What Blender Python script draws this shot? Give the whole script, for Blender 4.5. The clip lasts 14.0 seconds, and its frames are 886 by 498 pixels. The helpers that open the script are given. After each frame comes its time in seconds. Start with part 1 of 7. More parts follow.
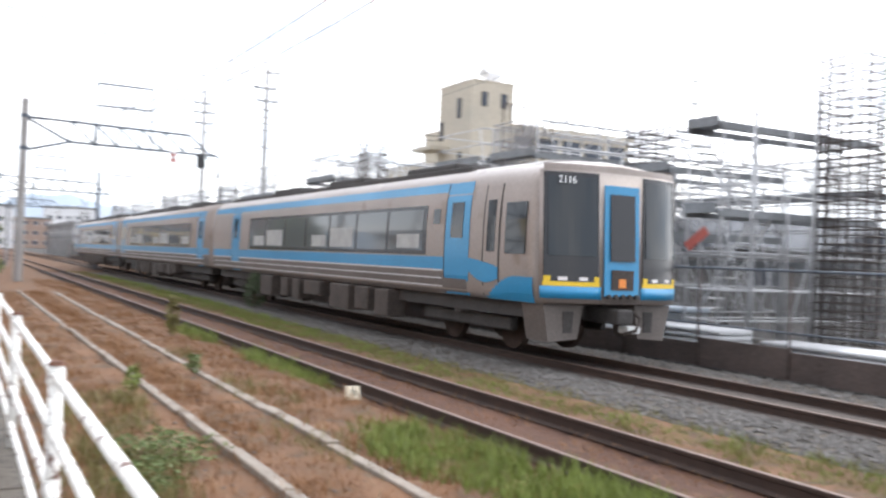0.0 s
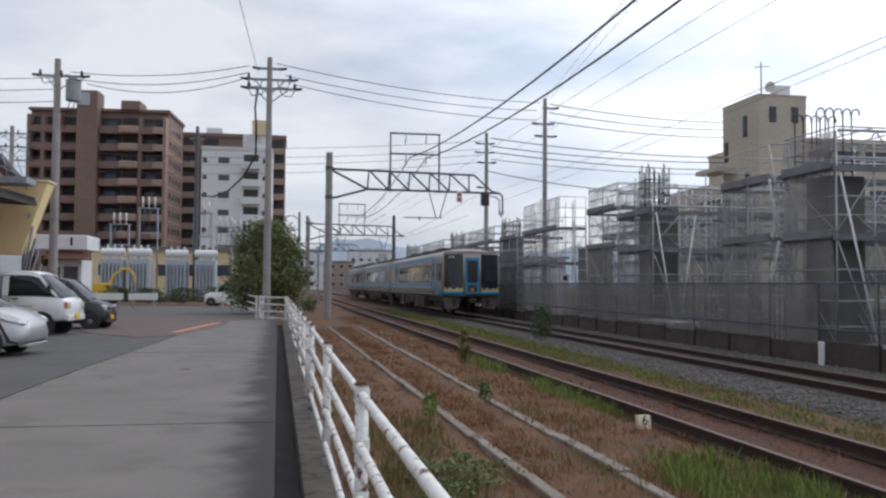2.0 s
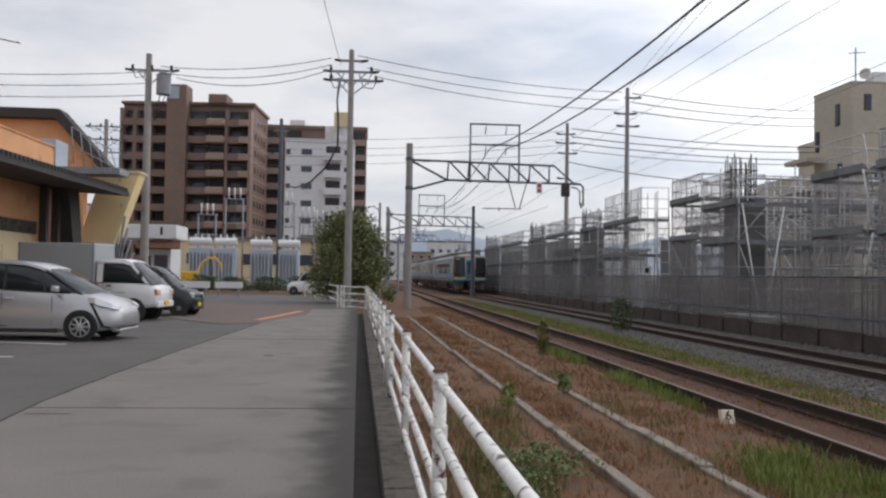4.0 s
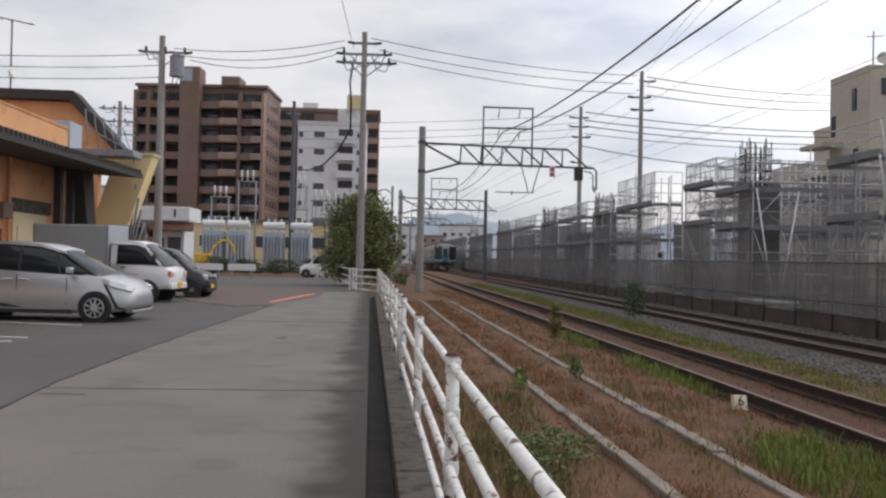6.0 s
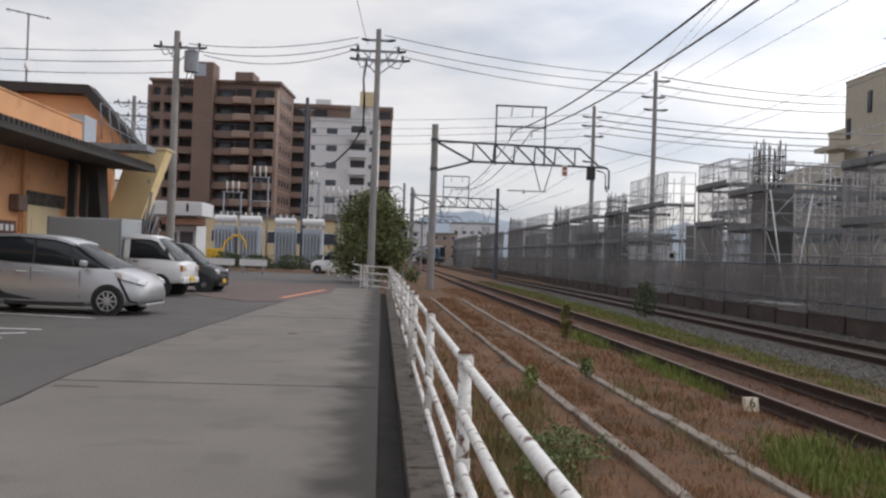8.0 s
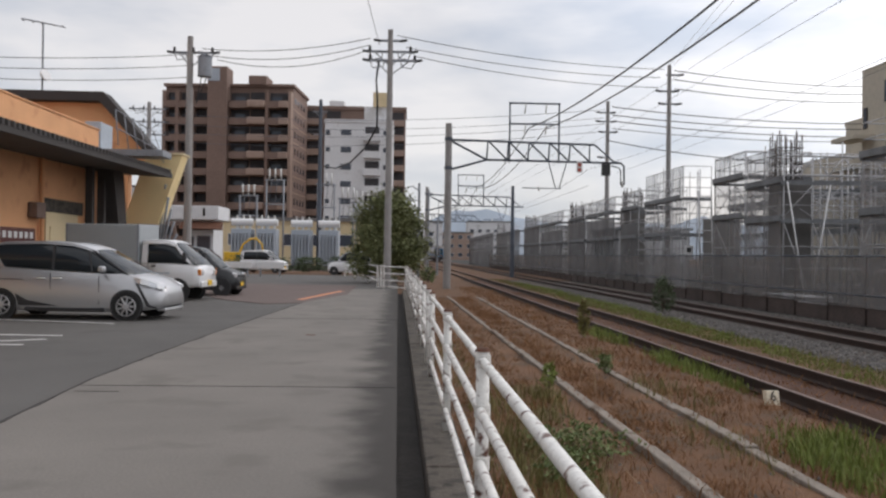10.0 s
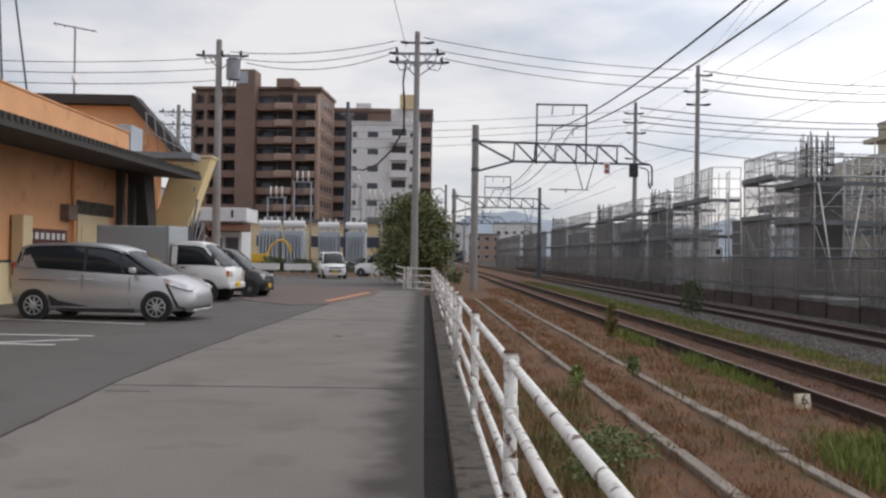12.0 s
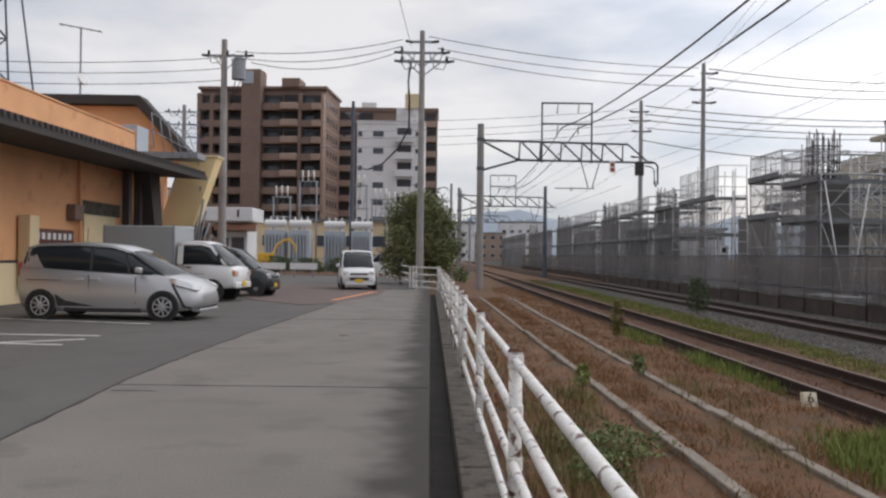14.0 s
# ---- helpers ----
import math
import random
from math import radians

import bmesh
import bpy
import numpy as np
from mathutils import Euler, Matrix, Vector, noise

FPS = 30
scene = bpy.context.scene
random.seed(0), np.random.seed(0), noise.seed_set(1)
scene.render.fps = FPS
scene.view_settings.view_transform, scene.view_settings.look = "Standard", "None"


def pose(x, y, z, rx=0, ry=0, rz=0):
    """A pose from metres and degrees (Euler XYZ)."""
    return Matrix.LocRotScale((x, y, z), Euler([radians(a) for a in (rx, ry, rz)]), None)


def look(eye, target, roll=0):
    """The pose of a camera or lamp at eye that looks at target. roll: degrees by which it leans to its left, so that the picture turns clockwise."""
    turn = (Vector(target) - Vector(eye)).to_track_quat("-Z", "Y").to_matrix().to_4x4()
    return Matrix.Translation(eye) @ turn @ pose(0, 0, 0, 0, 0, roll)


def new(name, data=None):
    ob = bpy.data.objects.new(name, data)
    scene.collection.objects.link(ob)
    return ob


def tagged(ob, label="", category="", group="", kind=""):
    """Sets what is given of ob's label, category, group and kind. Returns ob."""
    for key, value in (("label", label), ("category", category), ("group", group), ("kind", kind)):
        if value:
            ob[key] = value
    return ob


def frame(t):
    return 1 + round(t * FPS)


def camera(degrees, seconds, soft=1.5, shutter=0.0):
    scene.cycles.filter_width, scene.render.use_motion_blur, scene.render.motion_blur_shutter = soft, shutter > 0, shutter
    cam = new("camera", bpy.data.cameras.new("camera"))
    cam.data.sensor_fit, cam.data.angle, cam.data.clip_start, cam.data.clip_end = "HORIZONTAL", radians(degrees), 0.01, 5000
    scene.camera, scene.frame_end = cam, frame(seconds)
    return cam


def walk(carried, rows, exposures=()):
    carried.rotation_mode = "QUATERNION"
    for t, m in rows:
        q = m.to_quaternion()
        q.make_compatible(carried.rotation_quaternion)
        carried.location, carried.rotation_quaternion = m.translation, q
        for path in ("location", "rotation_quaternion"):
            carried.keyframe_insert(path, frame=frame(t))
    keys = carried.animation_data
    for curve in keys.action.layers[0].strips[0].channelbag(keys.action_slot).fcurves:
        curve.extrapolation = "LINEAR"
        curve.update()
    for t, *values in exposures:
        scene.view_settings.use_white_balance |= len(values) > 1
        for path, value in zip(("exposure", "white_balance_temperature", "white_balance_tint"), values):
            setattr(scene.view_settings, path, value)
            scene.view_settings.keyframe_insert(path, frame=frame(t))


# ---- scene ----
cam = camera(53.0, 14.0, soft=2.4, shutter=0.3)
walk(cam, [
    (0, pose(0.014, 0.002, 1.581, 90.67, -2.34, -28.04)),
    (0.2, pose(0.030, 0.002, 1.584, 91.02, -2.30, -22.60)),
    (0.5, pose(0.047, 0.003, 1.587, 91.30, -2.15, -18.39)),
    (1, pose(0.045, -0.002, 1.567, 91.70, -0.82, -14.79)),
    (1.5, pose(0.036, -0.006, 1.529, 91.50, -0.45, -11.76)),
    (2, pose(0.021, -0.005, 1.523, 92.32, -0.37, -9.87)),
    (2.5, pose(0.018, -0.005, 1.517, 92.83, 0.11, -6.98)),
    (3, pose(0.026, -0.006, 1.512, 92.54, -0.45, -5.85)),
    (3.2, pose(0.027, -0.006, 1.509, 92.40, -0.31, -5.21)),
    (5.5, pose(0.016, 0.004, 1.506, 90.62, -1.36, -4.63)),
    (6, pose(0.017, 0.005, 1.508, 90.62, -1.22, -4.00)),
    (6.5, pose(0.008, 0.003, 1.512, 90.55, -1.58, -3.68)),
    (7, pose(0.004, -0.000, 1.504, 90.71, -1.87, -3.42)),
    (9.5, pose(0.001, 0.005, 1.508, 90.00, -1.63, -2.91)),
    (10, pose(0.007, 0.002, 1.503, 90.38, -0.80, -2.25)),
    (10.5, pose(0.003, 0.000, 1.505, 90.54, -1.01, -1.50)),
    (11, pose(0.005, 0.001, 1.501, 90.52, -0.89, -1.26)),
    (11.5, pose(0.005, 0.000, 1.502, 90.51, -0.85, -0.88)),
    (12, pose(-0.001, 0.001, 1.500, 90.47, -0.84, -0.54)),
    (12.5, pose(0.000, 0.000, 1.500, 90.50, -1.01, -0.02)),
    (13, pose(0.007, -0.002, 1.499, 90.19, -0.58, 0.60)),
    (13.5, pose(0.004, -0.001, 1.504, 90.20, -0.70, 0.22)),
    (14, pose(0.006, -0.001, 1.501, 90.40, -0.68, -0.17)),
], exposures=[(0, 1.55, 6600, 10), (0.2, 0.90, 6500, 10), (0.5, 0.78, 6450, 10), (1.0, 0.40, 6350, 10), (1.5, 0.10, 6300, 10), (3.0, 0.12, 6550, 11), (5.5, 0.12, 6800, 12), (14.0, 0.12, 6850, 12)])

# ---------------------------------------------------------------- world and light
world = bpy.data.worlds.new("overcast_sky")
scene.world = world
world.use_nodes = True
wn = world.node_tree.nodes
wl = world.node_tree.links
wn.clear()
w_out = wn.new("ShaderNodeOutputWorld")
w_sky = wn.new("ShaderNodeTexSky")
w_sky.sky_type = "NISHITA"
w_sky.sun_disc = False
w_sky.sun_elevation, w_sky.sun_rotation = radians(38), radians(55)
w_bg = wn.new("ShaderNodeBackground")
w_bg.inputs["Strength"].default_value = 0.10
w_cloud = wn.new("ShaderNodeBackground")
w_mix = wn.new("ShaderNodeMixShader")
w_co = wn.new("ShaderNodeTexCoord")
w_map = wn.new("ShaderNodeMapping")
w_map.inputs["Scale"].default_value = (1.0, 1.0, 3.2)
w_n1 = wn.new("ShaderNodeTexNoise")
w_n1.inputs["Scale"].default_value, w_n1.inputs["Detail"].default_value, w_n1.inputs["Roughness"].default_value = 3.4, 5.0, 0.5
w_ramp = wn.new("ShaderNodeValToRGB")
w_ramp.color_ramp.elements[0].position, w_ramp.color_ramp.elements[0].color = 0.36, (0.50, 0.56, 0.66, 1)
w_ramp.color_ramp.elements[1].position, w_ramp.color_ramp.elements[1].color = 0.62, (0.84, 0.85, 0.885, 1)
# the veil is brighter towards the hidden sun, to the right of the line
w_dot = wn.new("ShaderNodeVectorMath")
w_dot.operation = "DOT_PRODUCT"
SUN_DIR = Vector((0.78, 0.22, 0.72)).normalized()
w_dot.inputs[1].default_value = SUN_DIR
w_glow = wn.new("ShaderNodeMapRange")
for k, v in (("From Min", 0.38), ("From Max", 1.0), ("To Min", 0.95), ("To Max", 2.2)):
    w_glow.inputs[k].default_value = v
wl.new(w_co.outputs["Generated"], w_map.inputs["Vector"])
wl.new(w_map.outputs["Vector"], w_n1.inputs["Vector"])
wl.new(w_n1.outputs["Fac"], w_ramp.inputs["Fac"])
wl.new(w_ramp.outputs["Color"], w_cloud.inputs["Color"])
wl.new(w_co.outputs["Generated"], w_dot.inputs[0])
wl.new(w_dot.outputs["Value"], w_glow.inputs["Value"])
wl.new(w_glow.outputs["Result"], w_cloud.inputs["Strength"])
w_mix.inputs["Fac"].default_value = 0.86
wl.new(w_sky.outputs["Color"], w_bg.inputs["Color"])
wl.new(w_bg.outputs[0], w_mix.inputs[1])
wl.new(w_cloud.outputs[0], w_mix.inputs[2])
wl.new(w_mix.outputs[0], w_out.inputs["Surface"])

sun = new("sun", bpy.data.lights.new("sun", "SUN"))
sun.data.energy, sun.data.angle, sun.data.color = 0.5, radians(30), (1.0, 0.96, 0.9)
sun.matrix_basis = look(SUN_DIR * 100, (0, 0, 0))

# ---------------------------------------------------------------- materials
MATS = {}


def mat(name, col, rough=0.7, metal=0.0, vary=0.25, scale=4.0, fine=60.0, bump=0.2, spot=None, spot_at=0.62, island=False, alpha=1.0, coat=0.0, rnd=0.0):
    """A procedural surface: base colour, broad stains and fine grain by position, a second colour in spots, relief."""
    m = bpy.data.materials.new(name)
    m.use_nodes = True
    n, l = m.node_tree.nodes, m.node_tree.links
    b = n["Principled BSDF"]
    b.inputs["Roughness"].default_value, b.inputs["Metallic"].default_value = rough, metal
    b.inputs["Coat Weight"].default_value = coat
    geo = n.new("ShaderNodeTexCoord")
    big, small = n.new("ShaderNodeTexNoise"), n.new("ShaderNodeTexNoise")
    big.inputs["Scale"].default_value, big.inputs["Detail"].default_value = scale, 4
    small.inputs["Scale"].default_value, small.inputs["Detail"].default_value = fine, 3
    for t in (big, small):
        l.new(geo.outputs["Object"], t.inputs["Vector"])
    add = n.new("ShaderNodeMath")
    add.operation = "ADD"
    l.new(big.outputs["Fac"], add.inputs[0]), l.new(small.outputs["Fac"], add.inputs[1])
    last = add
    if island or rnd:
        src = n.new("ShaderNodeNewGeometry" if island else "ShaderNodeObjectInfo")
        more = n.new("ShaderNodeMath")
        more.operation = "MULTIPLY_ADD"
        more.inputs[1].default_value = rnd if rnd else 0.8
        l.new(src.outputs["Random Per Island" if island else "Random"], more.inputs[0])
        l.new(add.outputs[0], more.inputs[2])
        last = more
    rng = n.new("ShaderNodeMapRange")
    top = 1.4 + (rnd if rnd else (0.8 if island else 0))
    for k, v in (("From Min", 0.6), ("From Max", top), ("To Min", 1 - vary), ("To Max", 1 + vary)):
        rng.inputs[k].default_value = v
    l.new(last.outputs[0], rng.inputs["Value"])
    mul = n.new("ShaderNodeVectorMath")
    mul.operation = "SCALE"
    mul.inputs[0].default_value = col
    l.new(rng.outputs["Result"], mul.inputs["Scale"])
    colour = mul.outputs["Vector"]
    if spot:
        ramp = n.new("ShaderNodeMapRange")
        for k, v in (("From Min", spot_at - 0.05), ("From Max", spot_at + 0.05)):
            ramp.inputs[k].default_value = v
        third = n.new("ShaderNodeTexNoise")
        third.inputs["Scale"].default_value, third.inputs["Detail"].default_value = scale * 2.3, 6
        l.new(geo.outputs["Object"], third.inputs["Vector"])
        l.new(third.outputs["Fac"], ramp.inputs["Value"])
        mix = n.new("ShaderNodeMix")
        mix.data_type = "RGBA"
        mix.inputs["B"].default_value = (*spot, 1)
        l.new(ramp.outputs["Result"], mix.inputs["Factor"])
        l.new(colour, mix.inputs["A"])
        colour = mix.outputs["Result"]
    l.new(colour, b.inputs["Base Color"])
    if bump:
        bp = n.new("ShaderNodeBump")
        bp.inputs["Strength"].default_value, bp.inputs["Distance"].default_value = bump, 0.02
        l.new(small.outputs["Fac"], bp.inputs["Height"])
        l.new(bp.outputs["Normal"], b.inputs["Normal"])
    if alpha < 1:
        am = n.new("ShaderNodeMapRange")
        for k, v in (("From Min", 0.3), ("From Max", 0.7), ("To Min", alpha - 0.16), ("To Max", min(1.0, alpha + 0.16))):
            am.inputs[k].default_value = v
        l.new(big.outputs["Fac"], am.inputs["Value"])
        l.new(am.outputs["Result"], b.inputs["Alpha"])
    MATS[name] = m
    return m


def glass(name, col, rough=0.05):
    m = bpy.data.materials.new(name)
    m.use_nodes = True
    b = m.node_tree.nodes["Principled BSDF"]
    b.inputs["Base Color"].default_value = (*col, 1)
    b.inputs["Roughness"].default_value = rough
    b.inputs["Specular IOR Level"].default_value = 0.4
    return m


EARTH = mat("dry_earth", (0.128, 0.061, 0.028), 0.95, vary=0.5, scale=1.3, fine=40, bump=0.7, spot=(0.08, 0.046, 0.024), spot_at=0.57)
RUSTY_BED = mat("rusty_track_bed", (0.078, 0.033, 0.018), 0.95, vary=0.5, scale=2.0, fine=50, bump=0.9, spot=(0.115, 0.055, 0.032), spot_at=0.62)
BALLAST = mat("grey_ballast", (0.078, 0.06, 0.046), 0.9, vary=0.6, scale=9, fine=30, bump=1.0)
STONE = mat("ballast_stone", (0.125, 0.115, 0.108), 0.85, vary=0.55, scale=8, fine=60, island=True)
CONC_PATH = mat("worn_concrete_path", (0.172, 0.155, 0.138), 0.85, vary=0.24, scale=0.55, fine=45, bump=0.15, spot=(0.142, 0.127, 0.112), spot_at=0.6)
def dirty_edge(m, x_clean, x_dirty, drift, colour):
    """Blends washed-in dirt over a slab towards one long edge, broken up by noise."""
    n, l = m.node_tree.nodes, m.node_tree.links
    b = n["Principled BSDF"]
    src = b.inputs["Base Color"].links[0].from_socket
    co, sep, nz = n.new("ShaderNodeTexCoord"), n.new("ShaderNodeSeparateXYZ"), n.new("ShaderNodeTexNoise")
    nz.inputs["Scale"].default_value, nz.inputs["Detail"].default_value = 1.6, 6
    u, rg, ad, mx = n.new("ShaderNodeMath"), n.new("ShaderNodeMapRange"), n.new("ShaderNodeMath"), n.new("ShaderNodeMix")
    u.operation, ad.operation, mx.data_type = "MULTIPLY_ADD", "MULTIPLY_ADD", "RGBA"
    l.new(co.outputs["Object"], sep.inputs[0]), l.new(co.outputs["Object"], nz.inputs["Vector"])
    u.inputs[1].default_value = -drift
    l.new(sep.outputs["Y"], u.inputs[0]), l.new(sep.outputs["X"], u.inputs[2])
    ad.inputs[1].default_value = 0.9
    l.new(nz.outputs["Fac"], ad.inputs[0]), l.new(u.outputs[0], ad.inputs[2])
    for k, v in (("From Min", x_clean + 0.45), ("From Max", x_dirty + 0.45)):
        rg.inputs[k].default_value = v
    rg.interpolation_type = "SMOOTHSTEP"
    l.new(ad.outputs[0], rg.inputs["Value"]), l.new(rg.outputs["Result"], mx.inputs["Factor"])
    l.new(src, mx.inputs["A"])
    mx.inputs["B"].default_value = (*colour, 1)
    l.new(mx.outputs["Result"], b.inputs["Base Color"])


dirty_edge(CONC_PATH, -0.62, -0.1, -0.012, (0.042, 0.036, 0.031))
ASPHALT = mat("grey_asphalt", (0.100, 0.094, 0.088), 0.9, vary=0.2, scale=0.4, fine=90, bump=0.25, spot=(0.088, 0.082, 0.077), spot_at=0.6)
ASPHALT_RED = mat("reddish_asphalt", (0.135, 0.10, 0.09), 0.9, vary=0.15, scale=0.4, fine=90, bump=0.25)
SOIL_DARK = mat("dark_wet_soil", (0.032, 0.028, 0.025), 0.95, vary=0.5, scale=3, fine=30, bump=0.6)
KERB = mat("stained_kerb_concrete", (0.085, 0.071, 0.057), 0.9, vary=0.5, scale=2.5, fine=40, bump=0.5, spot=(0.04, 0.034, 0.028), spot_at=0.55)
STRIP = mat("pale_trough_concrete", (0.225, 0.19, 0.158), 0.9, vary=0.4, scale=2.0, fine=40, bump=0.4, spot=(0.11, 0.08, 0.055), spot_at=0.6)
WHITE_LINE = mat("road_marking_white", (0.62, 0.61, 0.59), 0.7, vary=0.2, scale=3, fine=60)
ORANGE_LINE = mat("road_marking_orange", (0.62, 0.24, 0.12), 0.7, vary=0.25, scale=3, fine=60)
RUST = mat("brown_rust", (0.12, 0.05, 0.028), 0.85, vary=0.5, scale=6, fine=60, bump=0.5)
RAIL = mat("rusty_rail_steel", (0.036, 0.019, 0.013), 0.8, vary=0.4, scale=5, fine=60, bump=0.3)
RAIL_TOP = mat("worn_rail_head", (0.15, 0.10, 0.08), 0.55, metal=0.3, vary=0.3, scale=4, fine=70)
FENCE_WHITE = mat("chipped_white_paint", (0.72, 0.705, 0.67), 0.5, vary=0.2, scale=7.0, fine=60, bump=0.15, spot=(0.10, 0.034, 0.018), spot_at=0.605)
CONC_POLE = mat("pole_concrete", (0.29, 0.275, 0.265), 0.85, vary=0.3, scale=1.5, fine=40, bump=0.2)
GALV = mat("galvanised_steel", (0.26, 0.275, 0.30), 0.55, metal=0.3, vary=0.25, scale=3, fine=40)
GALV_DARK = mat("weathered_grey_steel", (0.085, 0.10, 0.125), 0.6, metal=0.2, vary=0.25, scale=3, fine=40)
WIRE = mat("black_cable", (0.018, 0.019, 0.022), 0.6, vary=0.1)
WIRE_GREY = mat("grey_wire", (0.10, 0.11, 0.13), 0.5, vary=0.1)
SCAF_TUBE = mat("scaffold_tube_steel", (0.46, 0.46, 0.47), 0.5, metal=0.3, vary=0.35, scale=4, fine=40)
SCAF_PALE = mat("pale_aluminium", (0.58, 0.58, 0.58), 0.5, metal=0.2, vary=0.2, scale=4, fine=40)
SCAF_DECK = mat("scaffold_deck_steel", (0.19, 0.197, 0.205), 0.75, metal=0.1, vary=0.4, scale=2, fine=30)
CONC_NEW = mat("fresh_grey_concrete", (0.185, 0.176, 0.168), 0.85, vary=0.35, scale=0.8, fine=30, bump=0.1)
REBAR = mat("dark_reinforcing_steel", (0.07, 0.055, 0.05), 0.7, metal=0.3, vary=0.3, scale=8, fine=60)
PLINTH = mat("brown_timber_hoarding", (0.075, 0.056, 0.05), 0.9, vary=0.5, scale=1.2, fine=20, bump=0.3)
NET = mat("grey_safety_netting", (0.27, 0.265, 0.265), 0.9, vary=0.35, scale=0.7, fine=120, bump=0.0, alpha=0.26)
NET_THIN = mat("thin_wire_mesh", (0.25, 0.25, 0.26), 0.9, vary=0.3, scale=0.7, fine=120, bump=0.0, alpha=0.2)
NET_DENSE = mat("dense_grey_netting", (0.24, 0.23, 0.228), 0.9, vary=0.35, scale=0.8, fine=120, bump=0.0, alpha=0.46)
NET_FAR = mat("distant_grey_netting", (0.15, 0.147, 0.148), 0.9, vary=0.35, scale=0.3, fine=20, bump=0.0, alpha=0.8)
NET_LOW = mat("dark_fence_mesh", (0.20, 0.188, 0.182), 0.9, vary=0.35, scale=0.7, fine=120, bump=0.0, alpha=0.42)
RED_PAINT = mat("faded_red_panel", (0.42, 0.10, 0.075), 0.7)
WHITE_PANEL = mat("white_panel_paint", (0.72, 0.72, 0.72), 0.6, vary=0.12)
ORANGE_WALL = mat("orange_render", (0.74, 0.385, 0.195), 0.9, vary=0.18, scale=0.6, fine=30, bump=0.1, spot=(0.62, 0.30, 0.15), spot_at=0.64)
CREAM_WALL = mat("cream_render", (0.66, 0.54, 0.34), 0.9, vary=0.14, scale=0.6, fine=30, bump=0.1)
YELLOW_PANEL = mat("pale_yellow_panel", (0.88, 0.69, 0.37), 0.8, vary=0.12, scale=0.8, fine=30)
ROOF_BROWN = mat("dark_brown_sheet_roof", (0.05, 0.044, 0.042), 0.85, metal=0.0, vary=0.25, scale=1, fine=20)
SOFFIT = mat("dark_soffit", (0.05, 0.046, 0.045), 0.8, vary=0.3, scale=1, fine=20)
BROWN_TILE = mat("brown_facade_tile", (0.205, 0.138, 0.112), 0.8, vary=0.2, scale=0.15, fine=4)
TAN_TILE = mat("tan_facade_tile", (0.33, 0.235, 0.19), 0.8, vary=0.18, scale=0.15, fine=4)
WHITE_FACADE = mat("white_facade_render", (0.66, 0.66, 0.67), 0.85, vary=0.12, scale=0.15, fine=3, spot=(0.5, 0.49, 0.48), spot_at=0.62)
YELLOW_FACADE = mat("cream_yellow_facade", (0.50, 0.445, 0.36), 0.85, vary=0.14, scale=0.12, fine=3, spot=(0.44, 0.40, 0.33), spot_at=0.6)
# Near-black: painted shade for balcony and stair openings, also dark window frames.
SHADE_AND_FRAME = mat("painted_shade_and_dark_frame", (0.045, 0.042, 0.045), 0.8, vary=0.3, scale=0.3, fine=4)
WIN_FAR = glass("far_window_glass", (0.06, 0.07, 0.09), 0.12)
TRAIN_GREY = mat("train_grey_beige", (0.285, 0.24, 0.215), 0.38, metal=0.15, vary=0.16, scale=0.8, fine=20, bump=0.03, spot=(0.22, 0.175, 0.15), spot_at=0.64)
TRAIN_LOW = mat("train_brown_grey_skirt", (0.125, 0.105, 0.095), 0.55, metal=0.1, vary=0.3, scale=0.8, fine=20, bump=0.05)
TRAIN_BLUE = mat("train_sky_blue", (0.02, 0.225, 0.43), 0.35, vary=0.12, scale=0.8, fine=20, bump=0.02, coat=0.2)
TRAIN_ROOF = mat("train_roof_grey", (0.36, 0.34, 0.33), 0.6, vary=0.15, scale=0.8, fine=20)
TRAIN_UNDER = mat("train_underframe_dark", (0.045, 0.04, 0.038), 0.8, vary=0.4, scale=2, fine=20)
TRAIN_BOX = mat("train_equipment_box", (0.055, 0.042, 0.036), 0.8, vary=0.5, scale=2, fine=20)
TRAIN_MASK = mat("train_black_mask", (0.012, 0.012, 0.016), 0.22, vary=0.1, scale=1, fine=20, bump=0.0)
TRAIN_YELLOW = mat("train_yellow", (0.75, 0.50, 0.03), 0.4, vary=0.1)
GLASS = glass("dark_tinted_glass", (0.025, 0.03, 0.035), 0.04)
GLASS_TRAIN = glass("train_window_glass", (0.11, 0.12, 0.125), 0.05)
# Blinds and seat backs, paled to paint in daylight and sky reflections.
BLIND_DAYLIGHT = mat("pale_blind_and_daylight", (0.36, 0.36, 0.35), 0.9, vary=0.3)
STALK = mat("pale_dead_stalk", (0.36, 0.29, 0.19), 0.9, vary=0.4, island=True)
SILVER = mat("silver_car_paint", (0.50, 0.50, 0.51), 0.36, metal=0.62, vary=0.04, scale=1, fine=300, bump=0.0, coat=0.5)
CAR_WHITE = mat("white_car_paint", (0.74, 0.74, 0.75), 0.3, vary=0.03, scale=1, fine=200, bump=0.0, coat=0.6)
CAR_BLACK = mat("black_car_paint", (0.012, 0.013, 0.015), 0.3, vary=0.05, scale=1, fine=200, bump=0.0, coat=0.25)
BOX_GREY = mat("grey_box_body", (0.33, 0.35, 0.36), 0.55, vary=0.08, scale=1, fine=40, bump=0.03)
TYRE = mat("black_rubber", (0.02, 0.02, 0.02), 0.85, vary=0.2, scale=8, fine=60)
ALLOY = mat("silver_wheel_alloy", (0.55, 0.55, 0.56), 0.35, metal=0.7, vary=0.1)
PLASTIC = mat("black_plastic", (0.03, 0.03, 0.032), 0.6, vary=0.2)
LAMP = mat("clear_headlamp", (0.82, 0.82, 0.83), 0.12, metal=0.45, vary=0.1, bump=0)
